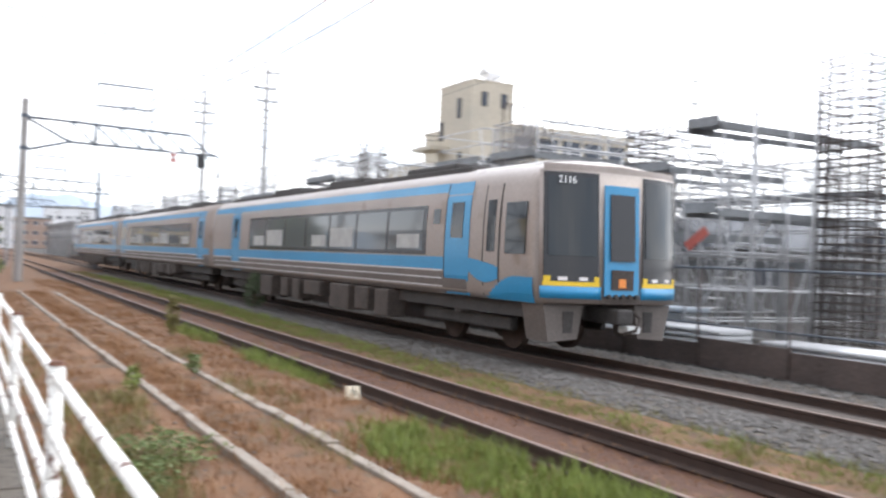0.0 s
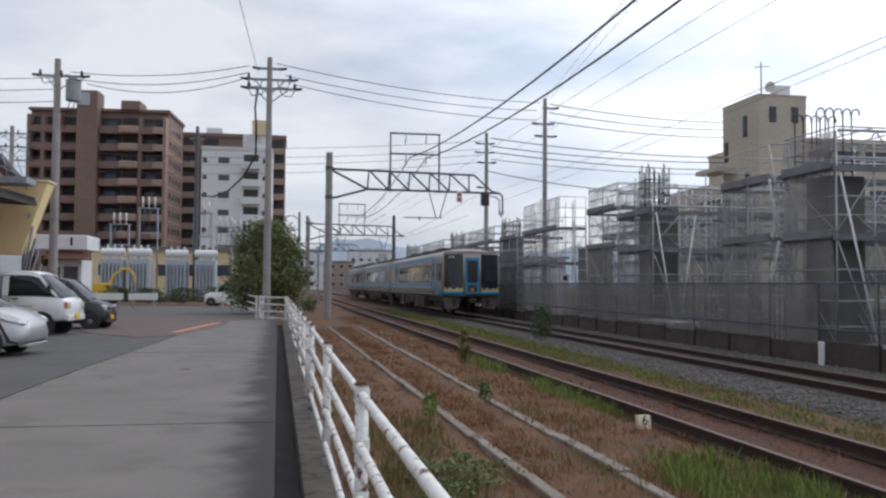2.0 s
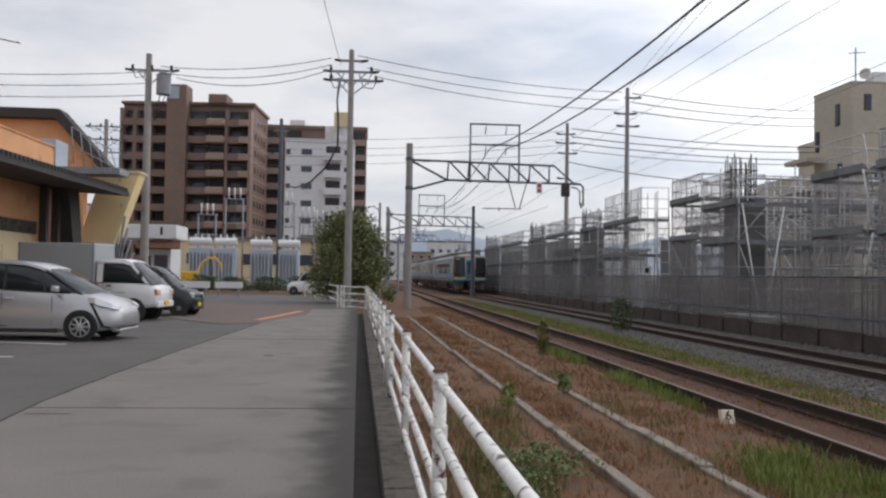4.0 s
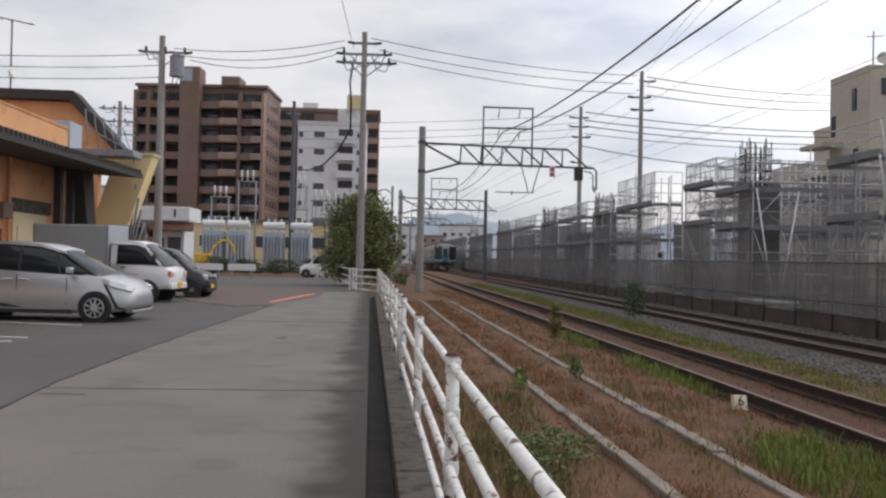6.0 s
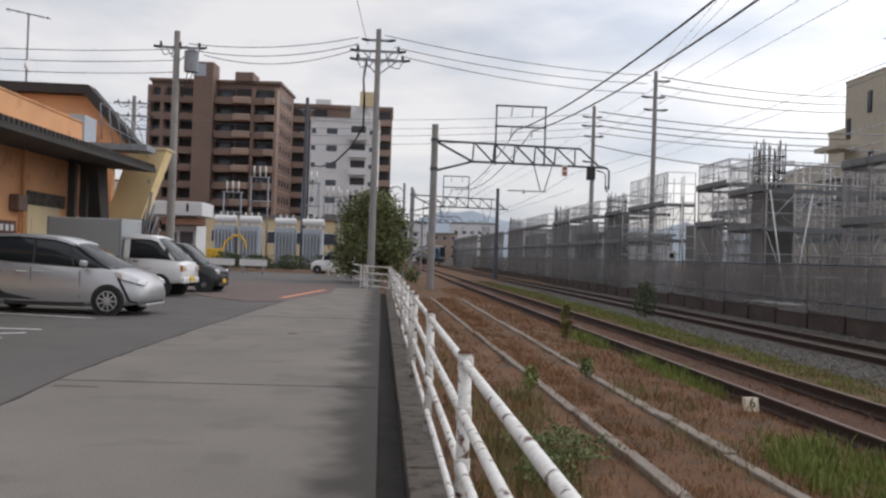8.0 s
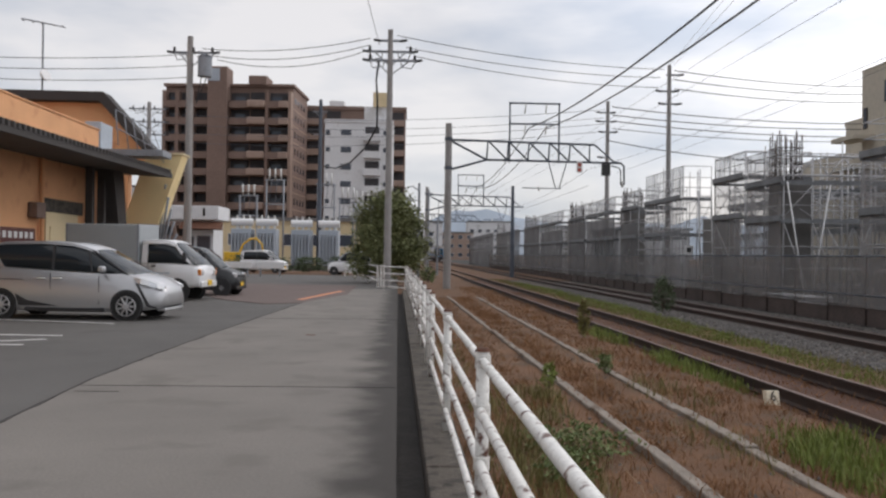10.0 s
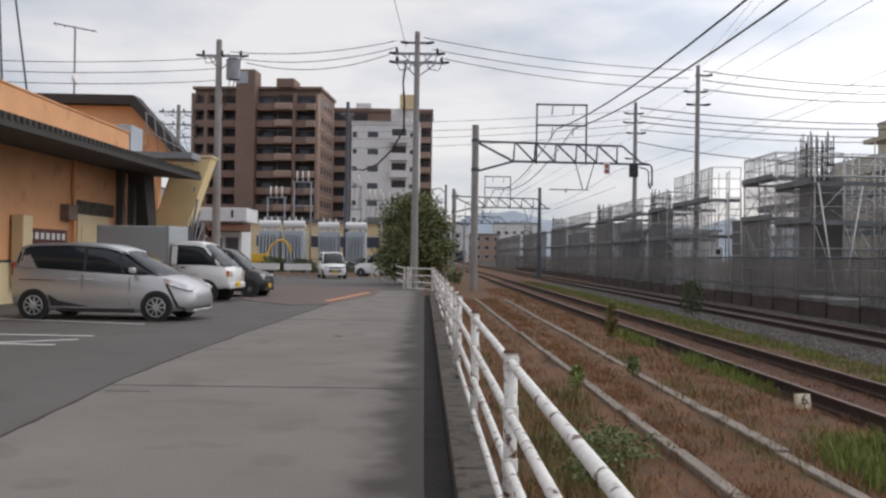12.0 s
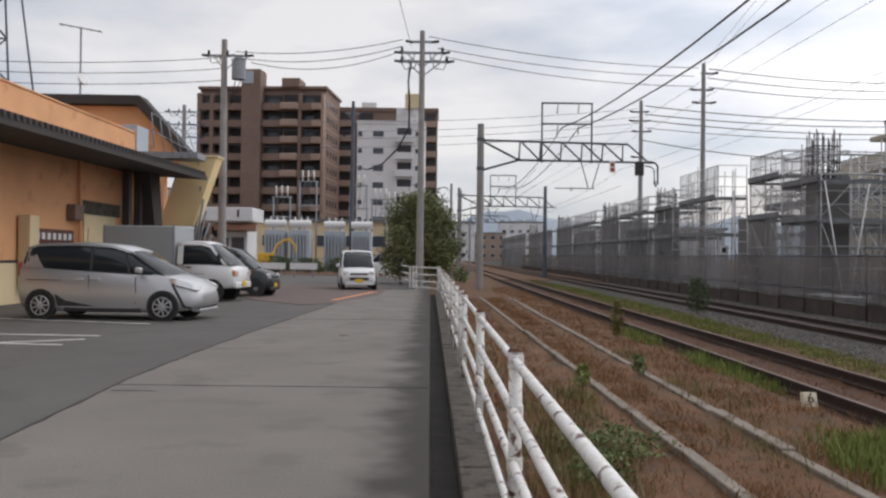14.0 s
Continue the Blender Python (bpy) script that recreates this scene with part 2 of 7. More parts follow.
PLATE_WHITE = mat("white_plate", (0.75, 0.75, 0.74), 0.5, vary=0.05)
PLATE_YELLOW = mat("yellow_plate", (0.80, 0.50, 0.03), 0.5, vary=0.05)
ORANGE_LAMP = mat("amber_sign", (0.75, 0.25, 0.05), 0.5, vary=0.2)
DIGGER = mat("yellow_machine_paint", (0.70, 0.42, 0.03), 0.5, vary=0.15)
BARK = mat("bark", (0.10, 0.075, 0.055), 0.95, vary=0.4, scale=4, fine=30, bump=0.6)
LEAF = mat("green_leaves", (0.115, 0.155, 0.05), 0.7, vary=0.6, scale=1.2, fine=10, bump=0, island=True)
LEAF_TREE = mat("olive_tree_leaves", (0.15, 0.165, 0.065), 0.7, vary=0.6, scale=1.2, fine=10, bump=0, island=True)
LEAF_DARK = mat("dark_green_leaves", (0.06, 0.085, 0.038), 0.7, vary=0.6, scale=1.2, fine=10, bump=0, island=True)
GRASS_GREEN = mat("fresh_green_grass", (0.155, 0.192, 0.04), 0.75, vary=0.55, scale=0.9, fine=10, bump=0, island=True)
GRASS_DRY = mat("dry_brown_grass", (0.215, 0.106, 0.045), 0.85, vary=0.4, scale=0.9, fine=10, bump=0, island=True)
GRASS_MID = mat("mixed_olive_grass", (0.155, 0.135, 0.045), 0.8, vary=0.5, scale=0.9, fine=10, bump=0, island=True)
PORCELAIN = mat("white_porcelain", (0.6, 0.6, 0.58), 0.3, vary=0.1)
# Distance haze is mixed into the hills' pale blue colour.
HAZE_HILL = mat("distant_hill_painted_haze", (0.32, 0.37, 0.43), 1.0, vary=0.15, scale=0.004, fine=0.02, bump=0)
BLUE_EQUIP = mat("pale_blue_grey_equipment", (0.37, 0.41, 0.46), 0.6, vary=0.2, scale=0.5, fine=8)
SIGN_CREAM = mat("cream_marker_paint", (0.62, 0.55, 0.42), 0.7, vary=0.2, scale=6, fine=40)
TEXT_BLACK = mat("black_lettering", (0.02, 0.02, 0.02), 0.7, vary=0.1)
TEXT_WHITE = mat("white_lettering", (0.8, 0.8, 0.8), 0.6, vary=0.05)
OILY = mat("oil_stained_ballast", (0.055, 0.041, 0.035), 0.9, vary=0.5, scale=6, fine=30, bump=0.9)
MAROON = mat("maroon_board", (0.11, 0.035, 0.03), 0.7, vary=0.2)

# ---------------------------------------------------------------- building blocks


def link(name, me, material, parent=None, label="", m=None):
    ob = new(name, me)
    if material is not None and not me.materials:
        me.materials.append(material)
    if parent is not None:
        ob.parent = parent
    if m is not None:
        ob.matrix_basis = m
    if label:
        ob["label"] = label
    return ob


def part(name, bm, material, parent=None, label="", smooth=False):
    """Links a bmesh as one mesh object under a thing or a part."""
    me = bpy.data.meshes.new(name)
    bmesh.ops.recalc_face_normals(bm, faces=bm.faces)
    bm.to_mesh(me)
    bm.free()
    if smooth:
        for p in me.polygons:
            p.use_smooth = True
    return link(name, me, material, parent, label)


def thing(name, m, label, category, group="", kind=""):
    ob = new(name)
    ob.empty_display_size = 0.2
    ob.matrix_basis = m
    return tagged(ob, label, category, group, kind)


def add_box(bm, lo, hi, bevel=0.0, m=None):
    ret = bmesh.ops.create_cube(bm, size=1.0)
    vs = ret["verts"]
    s = [max(hi[i] - lo[i], 1e-4) for i in range(3)]
    c = [(hi[i] + lo[i]) / 2 for i in range(3)]
    bmesh.ops.transform(bm, matrix=Matrix.Translation(c) @ Matrix.Diagonal((*s, 1)), verts=vs)
    if bevel:
        es = list({e for v in vs for e in v.link_edges})
        r = bmesh.ops.bevel(bm, geom=es, offset=bevel, segments=2, affect="EDGES", profile=0.5)
        vs = list({v for f_ in r["faces"] for v in f_.verts} | {v for v in vs if v.is_valid})
    if m is not None:
        bmesh.ops.transform(bm, matrix=m, verts=[v for v in vs if v.is_valid])
    return bm


def box(lo, hi, bevel=0.0, m=None):
    return add_box(bmesh.new(), lo, hi, bevel, m)


def axis(p0, p1):
    """The pose that lays a unit z stick from p0 to p1."""
    p0, p1 = Vector(p0), Vector(p1)
    d = p1 - p0
    q = d.to_track_quat("Z", "Y") if d.length > 1e-6 else Euler((0, 0, 0)).to_quaternion()
    return Matrix.LocRotScale((p0 + p1) / 2, q, None), d.length


def add_tube(bm, p0, p1, r0, r1=None, seg=8):
    m, length = axis(p0, p1)
    bmesh.ops.create_cone(bm, cap_ends=True, segments=seg, radius1=r0, radius2=r0 if r1 is None else r1, depth=length, matrix=m)
    return bm


def tube(p0, p1, r0, r1=None, seg=8):
    return add_tube(bmesh.new(), p0, p1, r0, r1, seg)


UNIT = {}


def stick(name, p0, p1, r, material, parent=None, seg=6, label=""):
    """A round bar as an object of its own; alike bars share one mesh."""
    m, length = axis(p0, p1)
    key = (material.name, round(r, 3), round(length, 1), seg)
    if key not in UNIT:
        bm = bmesh.new()
        bmesh.ops.create_cone(bm, cap_ends=True, segments=seg, radius1=r, radius2=r, depth=round(length, 1) or 0.05)
        me = bpy.data.meshes.new(name)
        bm.to_mesh(me)
        bm.free()
        for p in me.polygons:
            p.use_smooth = len(p.vertices) == 4
        UNIT[key] = me
    return link(name, UNIT[key], material, parent, label, m)


def block(name, lo, hi, material, parent=None, label="", bevel=0.0):
    """A box-shaped part; alike ones share one mesh."""
    s = tuple(round(hi[i] - lo[i], 3) for i in range(3))
    key = (material.name, s, bevel)
    if key not in UNIT:
        bm = box([-a / 2 for a in s], [a / 2 for a in s], bevel)
        me = bpy.data.meshes.new(name)
        bm.to_mesh(me)
        bm.free()
        UNIT[key] = me
    return link(name, UNIT[key], material, parent, label, Matrix.Translation([(hi[i] + lo[i]) / 2 for i in range(3)]))


def path_tube(points, r, seg=6):
    """A tube that follows points."""
    bm = bmesh.new()
    pts = [Vector(p) for p in points]
    rings = []
    for i, p in enumerate(pts):
        d = (pts[min(i + 1, len(pts) - 1)] - pts[max(i - 1, 0)]).normalized()
        q = d.to_track_quat("Z", "Y")
        rings.append([bm.verts.new(p + q @ Vector((r * math.cos(a), r * math.sin(a), 0))) for a in [2 * math.pi * k / seg for k in range(seg)]])
    for a, b in zip(rings, rings[1:]):
        for k in range(seg):
            bm.faces.new((a[k], a[(k + 1) % seg], b[(k + 1) % seg], b[k]))
    bm.faces.new(rings[0]), bm.faces.new(rings[-1])
    return bm


def prism(poly, x0, x1, plane="yz"):
    """A polygon drawn in two axes and pushed along the third."""
    bm = bmesh.new()
    put = {"yz": lambda a, b, c: (c, a, b), "xz": lambda a, b, c: (a, c, b), "xy": lambda a, b, c: (a, b, c)}[plane]
    lo = [bm.verts.new(put(a, b, x0)) for a, b in poly]
    hi = [bm.verts.new(put(a, b, x1)) for a, b in poly]
    bm.faces.new(lo), bm.faces.new(hi)
    for i in range(len(poly)):
        j = (i + 1) % len(poly)
        bm.faces.new((lo[i], lo[j], hi[j], hi[i]))
    return bm


def loft(sections, close=True):
    """A skin over equal-length rings of points."""
    bm = bmesh.new()
    rings = [[bm.verts.new(p) for p in s] for s in sections]
    n = len(rings[0])
    for a, b in zip(rings, rings[1:]):
        for k in range(n):
            bm.faces.new((a[k], a[(k + 1) % n], b[(k + 1) % n], b[k]))
    if close:
        bm.faces.new(rings[0]), bm.faces.new(rings[-1])
    return bm


def words(name, text, size, material, parent, m, label=""):
    cu = bpy.data.curves.new(name, "FONT")
    cu.body, cu.size, cu.extrude, cu.align_x, cu.align_y = text, size, 0.002, "CENTER", "CENTER"
    dg = bpy.context.evaluated_depsgraph_get()
    tmp = new("lettering_source", cu)
    dg.update()
    me = bpy.data.meshes.new_from_object(tmp.evaluated_get(dg))
    bpy.data.objects.remove(tmp)
    me.materials.clear()
    return link(name, me, material, parent, label, m)


K = -0.012  # the line's drift to the left per metre ahead


def lx(x0, y):
    return x0 + K * y


def along(x0, x1, y0, y1, z0, z1, bevel=0.0):
    """A long body beside the line between two offsets."""
    bm = box((x0, y0, z0), (x1, y1, z1), bevel)
    for v in bm.verts:
        v.co.x += K * v.co.y
    return bm

# ---------------------------------------------------------------- ground, path, parking
GROUND = -0.12
bm = bmesh.new()
vs = [bm.verts.new(p) for p in ((-1500, -300, GROUND - 0.06), (1500, -300, GROUND - 0.06), (1500, 2500, GROUND - 0.06), (-1500, 2500, GROUND - 0.06))]
bm.faces.new(vs)
tagged(part("ground", bm, EARTH), "flat brown earth reaching to the horizon", "ground", kind="structure")


def uneven(x0, x1, y0, y1, z, dx, dy, amp, seed=0.0):
    """A slightly uneven strip of ground beside the line."""
    nx, ny = max(1, int((x1 - x0) / dx)), max(1, int((y1 - y0) / dy))
    bm = bmesh.new()
    rows = []
    for j in range(ny + 1):
        y = y0 + (y1 - y0) * j / ny
        row = []
        for i in range(nx + 1):
            x = x0 + (x1 - x0) * i / nx
            row.append(bm.verts.new((lx(x, y), y, z + amp * noise.noise(Vector((x * 1.7 + seed, y * 1.1, seed))) + amp * 0.6 * noise.noise(Vector((x * 6, y * 5, seed + 9))))))
        rows.append(row)
    for a, b in zip(rows, rows[1:]):
        for i in range(nx):
            bm.faces.new((a[i], a[i + 1], b[i + 1], b[i]))
    return bm


tagged(part("trackside_ground", uneven(0.5, 4.25, -6, 60, GROUND, 0.16, 0.3, 0.035), EARTH, smooth=True), "dry brown trackside earth with dead grass", "ground", kind="structure")
tagged(part("verge_ground", uneven(5.98, 7.0, -6, 60, GROUND, 0.16, 0.3, 0.03, 2.0), EARTH, smooth=True), "brown earth verge between the two tracks", "ground", kind="structure")
tagged(part("ground_far", along(0.5, 11.8, 60, 400, GROUND - 0.05, GROUND), EARTH), "dry brown earth along the railway", "ground", kind="structure")
tagged(part("construction_ground", along(11.8, 60, -20, 400, GROUND - 0.05, GROUND - 0.02), SOIL_DARK), "dark bare soil of the building site", "ground", kind="structure")

path = tagged(part("path", prism([(-3.3, -8), (-3.35, 2), (-3.45, 7), (-3.66, 10.5), (-3.66, 13), (-3.57, 16.6), (-3.36, 22), (-3.14, 27.8), (-2.8, 34), (-2.6, 38), (-0.42, 38), (0.11, -8)], -0.2, 0.0, "xy"), CONC_PATH), "worn grey concrete path with stains", "path", kind="structure")
asphalt = tagged(part("parking_lot", along(-60, 0.02, -20, 62, -0.25, -0.012), ASPHALT), "smooth dark grey asphalt car park", "pavement", kind="structure")
part("resurfaced_patch", prism([(-6.0, 28.6), (-4.2, 26.2), (-3.2, 27.0), (-2.2, 33.0), (-2.4, 42.0), (-7.5, 43.0), (-9.4, 37.0)], -0.1, 0.0035, "xy"), ASPHALT_RED, asphalt, "reddish resurfaced asphalt patch")
edge = [(-3.3, -8), (-3.35, 2), (-3.45, 7), (-3.66, 10.5), (-3.66, 13), (-3.57, 16.6), (-3.36, 22), (-3.14, 27.8)]
fine = []
for (xa, ya), (xb, yb) in zip(edge, edge[1:]):
    for i in range(12):
        fine.append((xa + (xb - xa) * i / 12, ya + (yb - ya) * i / 12))
left = [(x - 0.015 - 0.04 * abs(noise.noise(Vector((y * 1.9, 3, 0)))), y) for x, y in fine]
right = [(x + 0.10 * noise.noise(Vector((y * 2.7, 0, 0))) ** 2 + 0.01, y) for x, y in fine]
part("path_joint", prism(left + right[::-1], -0.05, 0.003, "xy"), SOIL_DARK, path, "dark weedy joint at the edge of the concrete")
part("crack", box((-3.52, 9.59, -0.05), (-3.05, 9.615, 0.003)), SOIL_DARK, path)
part("iron_cover", tube((-1.76, 16.4, -0.05), (-1.76, 16.4, 0.004), 0.09, seg=14), RUST, path, "small round rusty cover")
part("expansion_joint", along(-3.5, 0.0, 10.02, 10.05, -0.1, 0.003), SOIL_DARK, path)
part("expansion_joint", along(-3.1, 0.0, 20.4, 20.43, -0.1, 0.003), SOIL_DARK, path)
tagged(part("gutter", along(0.02, 0.225, -8, 37.5, -0.3, -0.16), SOIL_DARK), "dark damp gutter beside the path", "gutter", kind="structure")
kerb = tagged(new("fence_kerb"), "stained low concrete kerb carrying the fence", "kerb", kind="structure")
for i in range(16):
    y0 = -8 + i * 2.85
    part("kerb_stone", along(0.23, 0.53, y0, y0 + 2.835, -0.35, 0.01 + 0.006 * (i % 3), 0.012), KERB, kerb)
lines = tagged(new("parking_marking"), "thin white painted parking bay lines", "marking", kind="structure")
for (x0, y0), (x1, y1), w in [((-6.05, 18.61), (-11.4, 20.1), 0.12), ((-6.05, 15.86), (-11.4, 16.2), 0.12), ((-6.06, 15.22), (-8.3, 13.75), 0.12), ((-6.05, 14.26), (-11.4, 15.0), 0.12), ((-5.6, 41.0), (-7.1, 42.2), 0.15), ((-6.9, 25.2), (-11.6, 26.2), 0.12)]:
    d = Vector((x1 - x0, y1 - y0, 0))
    m = Matrix.LocRotScale(((x0 + x1) / 2, (y0 + y1) / 2, -0.008), d.to_track_quat("X", "Z"), None)
    part("painted_line", box((-d.length / 2, -w / 2, 0), (d.length / 2, w / 2, 0.003), 0, m), WHITE_LINE, lines)
d = Vector((-2.63, 35.6, 0)) - Vector((-3.45, 28.7, 0))
m = Matrix.LocRotScale((-3.04, 32.15, 0.0045), d.to_track_quat("X", "Z"), None)
tagged(part("stop_marking", box((-d.length / 2, -0.11, 0), (d.length / 2, 0.11, 0.004), 0, m), ORANGE_LINE), "faded orange painted line on the asphalt", "marking", kind="structure")

# ---------------------------------------------------------------- railway
for x0, w, name, drift in ((2.17, 0.10, "near", -0.007), (2.99, 0.12, "far", 0.003)):
    th = tagged(new("trough_edge"), "long pale concrete edging strip in dead grass", "edging", "edging strips", "structure")
    rnd = random.Random(3 if name == "near" else 5)
    y = -4.0
    while y < 33:
        L = 1.9
        part("edging_stone", along(x0 - w / 2 + rnd.uniform(-0.012, 0.012), x0 + w / 2 + rnd.uniform(-0.012, 0.012), y, y + L - 0.015, -0.3, -0.075 + rnd.uniform(-0.02, 0.012), 0.012), STRIP, th).location.x = drift * y
        y += L


def railway(name, xc, bed, bed_label, y0, y1, z):
    tr = tagged(new(name), bed_label, "railway", "railway tracks", "structure")
    for s in (-1, 1):
        x = xc + s * 0.566
        prof = [(-0.06, -0.15), (0.06, -0.15), (0.06, -0.14), (0.012, -0.115), (0.012, -0.04), (0.033, -0.03), (0.033, 0.0), (-0.033, 0.0), (-0.033, -0.03), (-0.012, -0.04), (-0.012, -0.115), (-0.06, -0.14)]
        bm = prism([(x + a, z + b) for a, b in prof], y0, y1, "xz")
        for v in bm.verts:
            v.co.x += K * v.co.y
        r = part("rail", bm, RAIL, tr, "rusty steel rail")
        part("rail_head", along(x - 0.026, x + 0.026, y0, y1, z, z + 0.003), RAIL_TOP, r, "rubbed rail head")
    me = None
    for i in range(120):
        y = 2 + i * 0.66
        if y > 80:
            break
        if me is None:
            bm = box((-1.0, -0.11, -0.06), (1.0, 0.11, 0.06), 0.012)
            me = bpy.data.meshes.new("sleeper")
            bm.to_mesh(me)
            bm.free()
        link("sleeper", me, bed, tr, "", Matrix.Translation((lx(xc, y), y, z - 0.15 - 0.085)))
    return tr


tagged(part("track_bed", uneven(3.9, 6.3, -6, 60, -0.165, 0.12, 0.22, 0.02, 4.0), RUSTY_BED, smooth=True), "rust-stained dirt bed of the siding", "ground", kind="structure")
siding = railway("siding_track", 5.10, RUSTY_BED, "rusty disused siding track sunk in dirt", -8, 230, 0.0)
shoulder = bmesh.new()
prof = [(6.85, -0.2), (7.5, -0.14), (8.1, -0.14), (10.4, -0.14), (11.0, -0.14), (11.9, -0.18)]
lo = [shoulder.verts.new((lx(x, -10), -10, z)) for x, z in prof]
hi = [shoulder.verts.new((lx(x, 400), 400, z)) for x, z in prof]
for i in range(len(prof) - 1):
    shoulder.faces.new((lo[i], lo[i + 1], hi[i + 1], hi[i]))
tagged(part("ballast_bed", shoulder, BALLAST), "grey crushed stone ballast shoulder", "ballast", kind="structure")
tagged(part("stained_ballast", uneven(8.42, 10.15, -6, 120, -0.12, 0.3, 1.2, 0.012, 7.0), OILY, smooth=True), "dark oil-stained ballast between the rails", "ballast", kind="structure")
main = railway("main_track", 9.27, TRAIN_UNDER, "dark main railway track on stone ballast", -8, 400, 0.0)


def scatter_stones(name, x0, x1, y0, y1, n, s0, s1, z, label, seed):
    rnd = np.random.RandomState(seed)
    base = np.array([(1, 0, 0), (-1, 0, 0), (0, 1, 0), (0, -1, 0), (0, 0, 1), (0, 0, -1)], float)
    tri = np.array([(0, 2, 4), (2, 1, 4), (1, 3, 4), (3, 0, 4), (2, 0, 5), (1, 2, 5), (3, 1, 5), (0, 3, 5)])
    t = rnd.rand(n) ** 1.7
    y = y0 + (y1 - y0) * t
    x = x0 + (x1 - x0) * rnd.rand(n)
    zz = np.interp(x, [p[0] for p in prof], [p[1] for p in prof]) + z
    s = s0 + (s1 - s0) * rnd.rand(n)
    v = base[None] * s[:, None, None] * (0.6 + 0.7 * rnd.rand(n, 6, 1)) + rnd.randn(n, 6, 3) * s[:, None, None] * 0.16
    a = rnd.rand(n) * 6.28
    c, q = np.cos(a)[:, None], np.sin(a)[:, None]
    v = np.stack([v[..., 0] * c - v[..., 1] * q, v[..., 0] * q + v[..., 1] * c, v[..., 2] * 0.8], -1)
    v += np.stack([x + K * y, y, zz], -1)[:, None]
    f_ = tri[None] + (np.arange(n) * 6)[:, None, None]
    me = bpy.data.meshes.new(name)
    me.from_pydata(v.reshape(-1, 3).tolist(), [], f_.reshape(-1, 3).tolist())
    return tagged(link(name, me, STONE), label, "gravel", kind="stuff")


scatter_stones("ballast_stones", 7.0, 8.5, 3, 45, 9000, 0.022, 0.05, 0.01, "loose grey ballast stones on the track shoulder", 2)
scatter_stones("far_ballast_stones", 9.9, 11.8, 4, 40, 5000, 0.022, 0.05, 0.01, "grey ballast stones along the hoarding", 3)


# ---------------------------------------------------------------- plants on the ground
def grass(name, spots, n, h0, h1, w, material, label, seed, lean=0.35):
    """Blades in patches: spots are (x, y, rx, ry, weight) beside the line."""
    rnd = np.random.RandomState(seed)
    wt = np.array([s[4] for s in spots], float)
    pick = rnd.choice(len(spots), n, p=wt / wt.sum())
    sp = np.array(spots, float)[pick]
    ang, rad = rnd.rand(n) * 6.283, np.sqrt(rnd.rand(n))
    x = sp[:, 0] + sp[:, 2] * rad * np.cos(ang) * (0.75 + 0.5 * rnd.rand(n))
    y = sp[:, 1] + sp[:, 3] * rad * np.sin(ang) * (0.75 + 0.5 * rnd.rand(n))
    # clumps
    cl = np.sin(x * 5.1 + 1.3 * np.sin(y * 3.7)) * np.sin(y * 4.3 + seed) * 0.5 + 0.5
    h = (h0 + (h1 - h0) * rnd.rand(n) ** 1.5) * (0.45 + 0.75 * cl)
    d = rnd.rand(n) * 6.283
    ld = rnd.rand(n) * 6.283
    ww = w * (0.6 + 0.8 * rnd.rand(n)) * (1 + 0.03 * y)
    le = h * lean * (0.4 + rnd.rand(n))
    base = np.stack([x + K * y, y, np.full(n, GROUND - 0.03)], -1)
    side = np.stack([np.cos(d) * ww, np.sin(d) * ww, 0 * d], -1)
    bend = np.stack([np.cos(ld) * le, np.sin(ld) * le, 0 * d], -1)
    up = np.stack([0 * h, 0 * h, h], -1)
    v = np.stack([base - side, base + side, base + up * 0.6 + bend * 0.35 + side * 0.7, base + up * 0.6 + bend * 0.35 - side * 0.7, base + up + bend], 1)
    i = (np.arange(n) * 5)[:, None]
    quads = np.concatenate([i, i + 1, i + 2, i + 3], 1).tolist()
    tris = np.concatenate([i + 3, i + 2, i + 4], 1).tolist()
    me = bpy.data.meshes.new(name)
    me.from_pydata(v.reshape(-1, 3).tolist(), [], quads + tris)
    return tagged(link(name, me, material), label, "grass", kind="stuff")


def strips(x0, x1, y0, y1, step, weight_fall=1.0):
    out = []
    y = y0
    while y < y1:
        out.append(((x0 + x1) / 2, y, (x1 - x0) / 2 * 1.1, step, 1.0 / (1 + weight_fall * y / 10)))
        y += step
    return out


grass("dry_grass", strips(0.5, 1.85, 2, 34, 1.0) + strips(2.05, 2.75, 3, 34, 1.0) + strips(2.95, 4.3, 3, 45, 1.0), 60000, 0.03, 0.16, 0.004, GRASS_DRY, "dry brown dead grass beside the siding", 11, 0.6)
grass("green_grass", [(3.75, 6.6, 0.5, 1.5, 3), (4.0, 4.8, 0.55, 1.2, 3), (4.3, 12.8, 0.28, 2.0, 1.0), (4.2, 18, 0.25, 2.0, 0.5)], 10000, 0.06, 0.26, 0.006, GRASS_GREEN, "fresh green grass patch by the siding", 12)
grass("verge_grass", [(6.6, 5.5, 0.5, 2.5, 0.7), (6.5, 11, 0.45, 4, 1.0), (6.7, 19, 0.5, 5, 1.8), (6.9, 28, 0.65, 8, 2.6), (7.1, 42, 0.6, 12, 2.4)], 17000, 0.03, 0.14, 0.007, GRASS_GREEN, "green grass strip between the two tracks", 13)
grass("olive_grass", strips(6.1, 7.2, 3, 60, 1.2, 0.5), 16000, 0.03, 0.14, 0.006, GRASS_MID, "olive and yellow grass between the two tracks", 14)
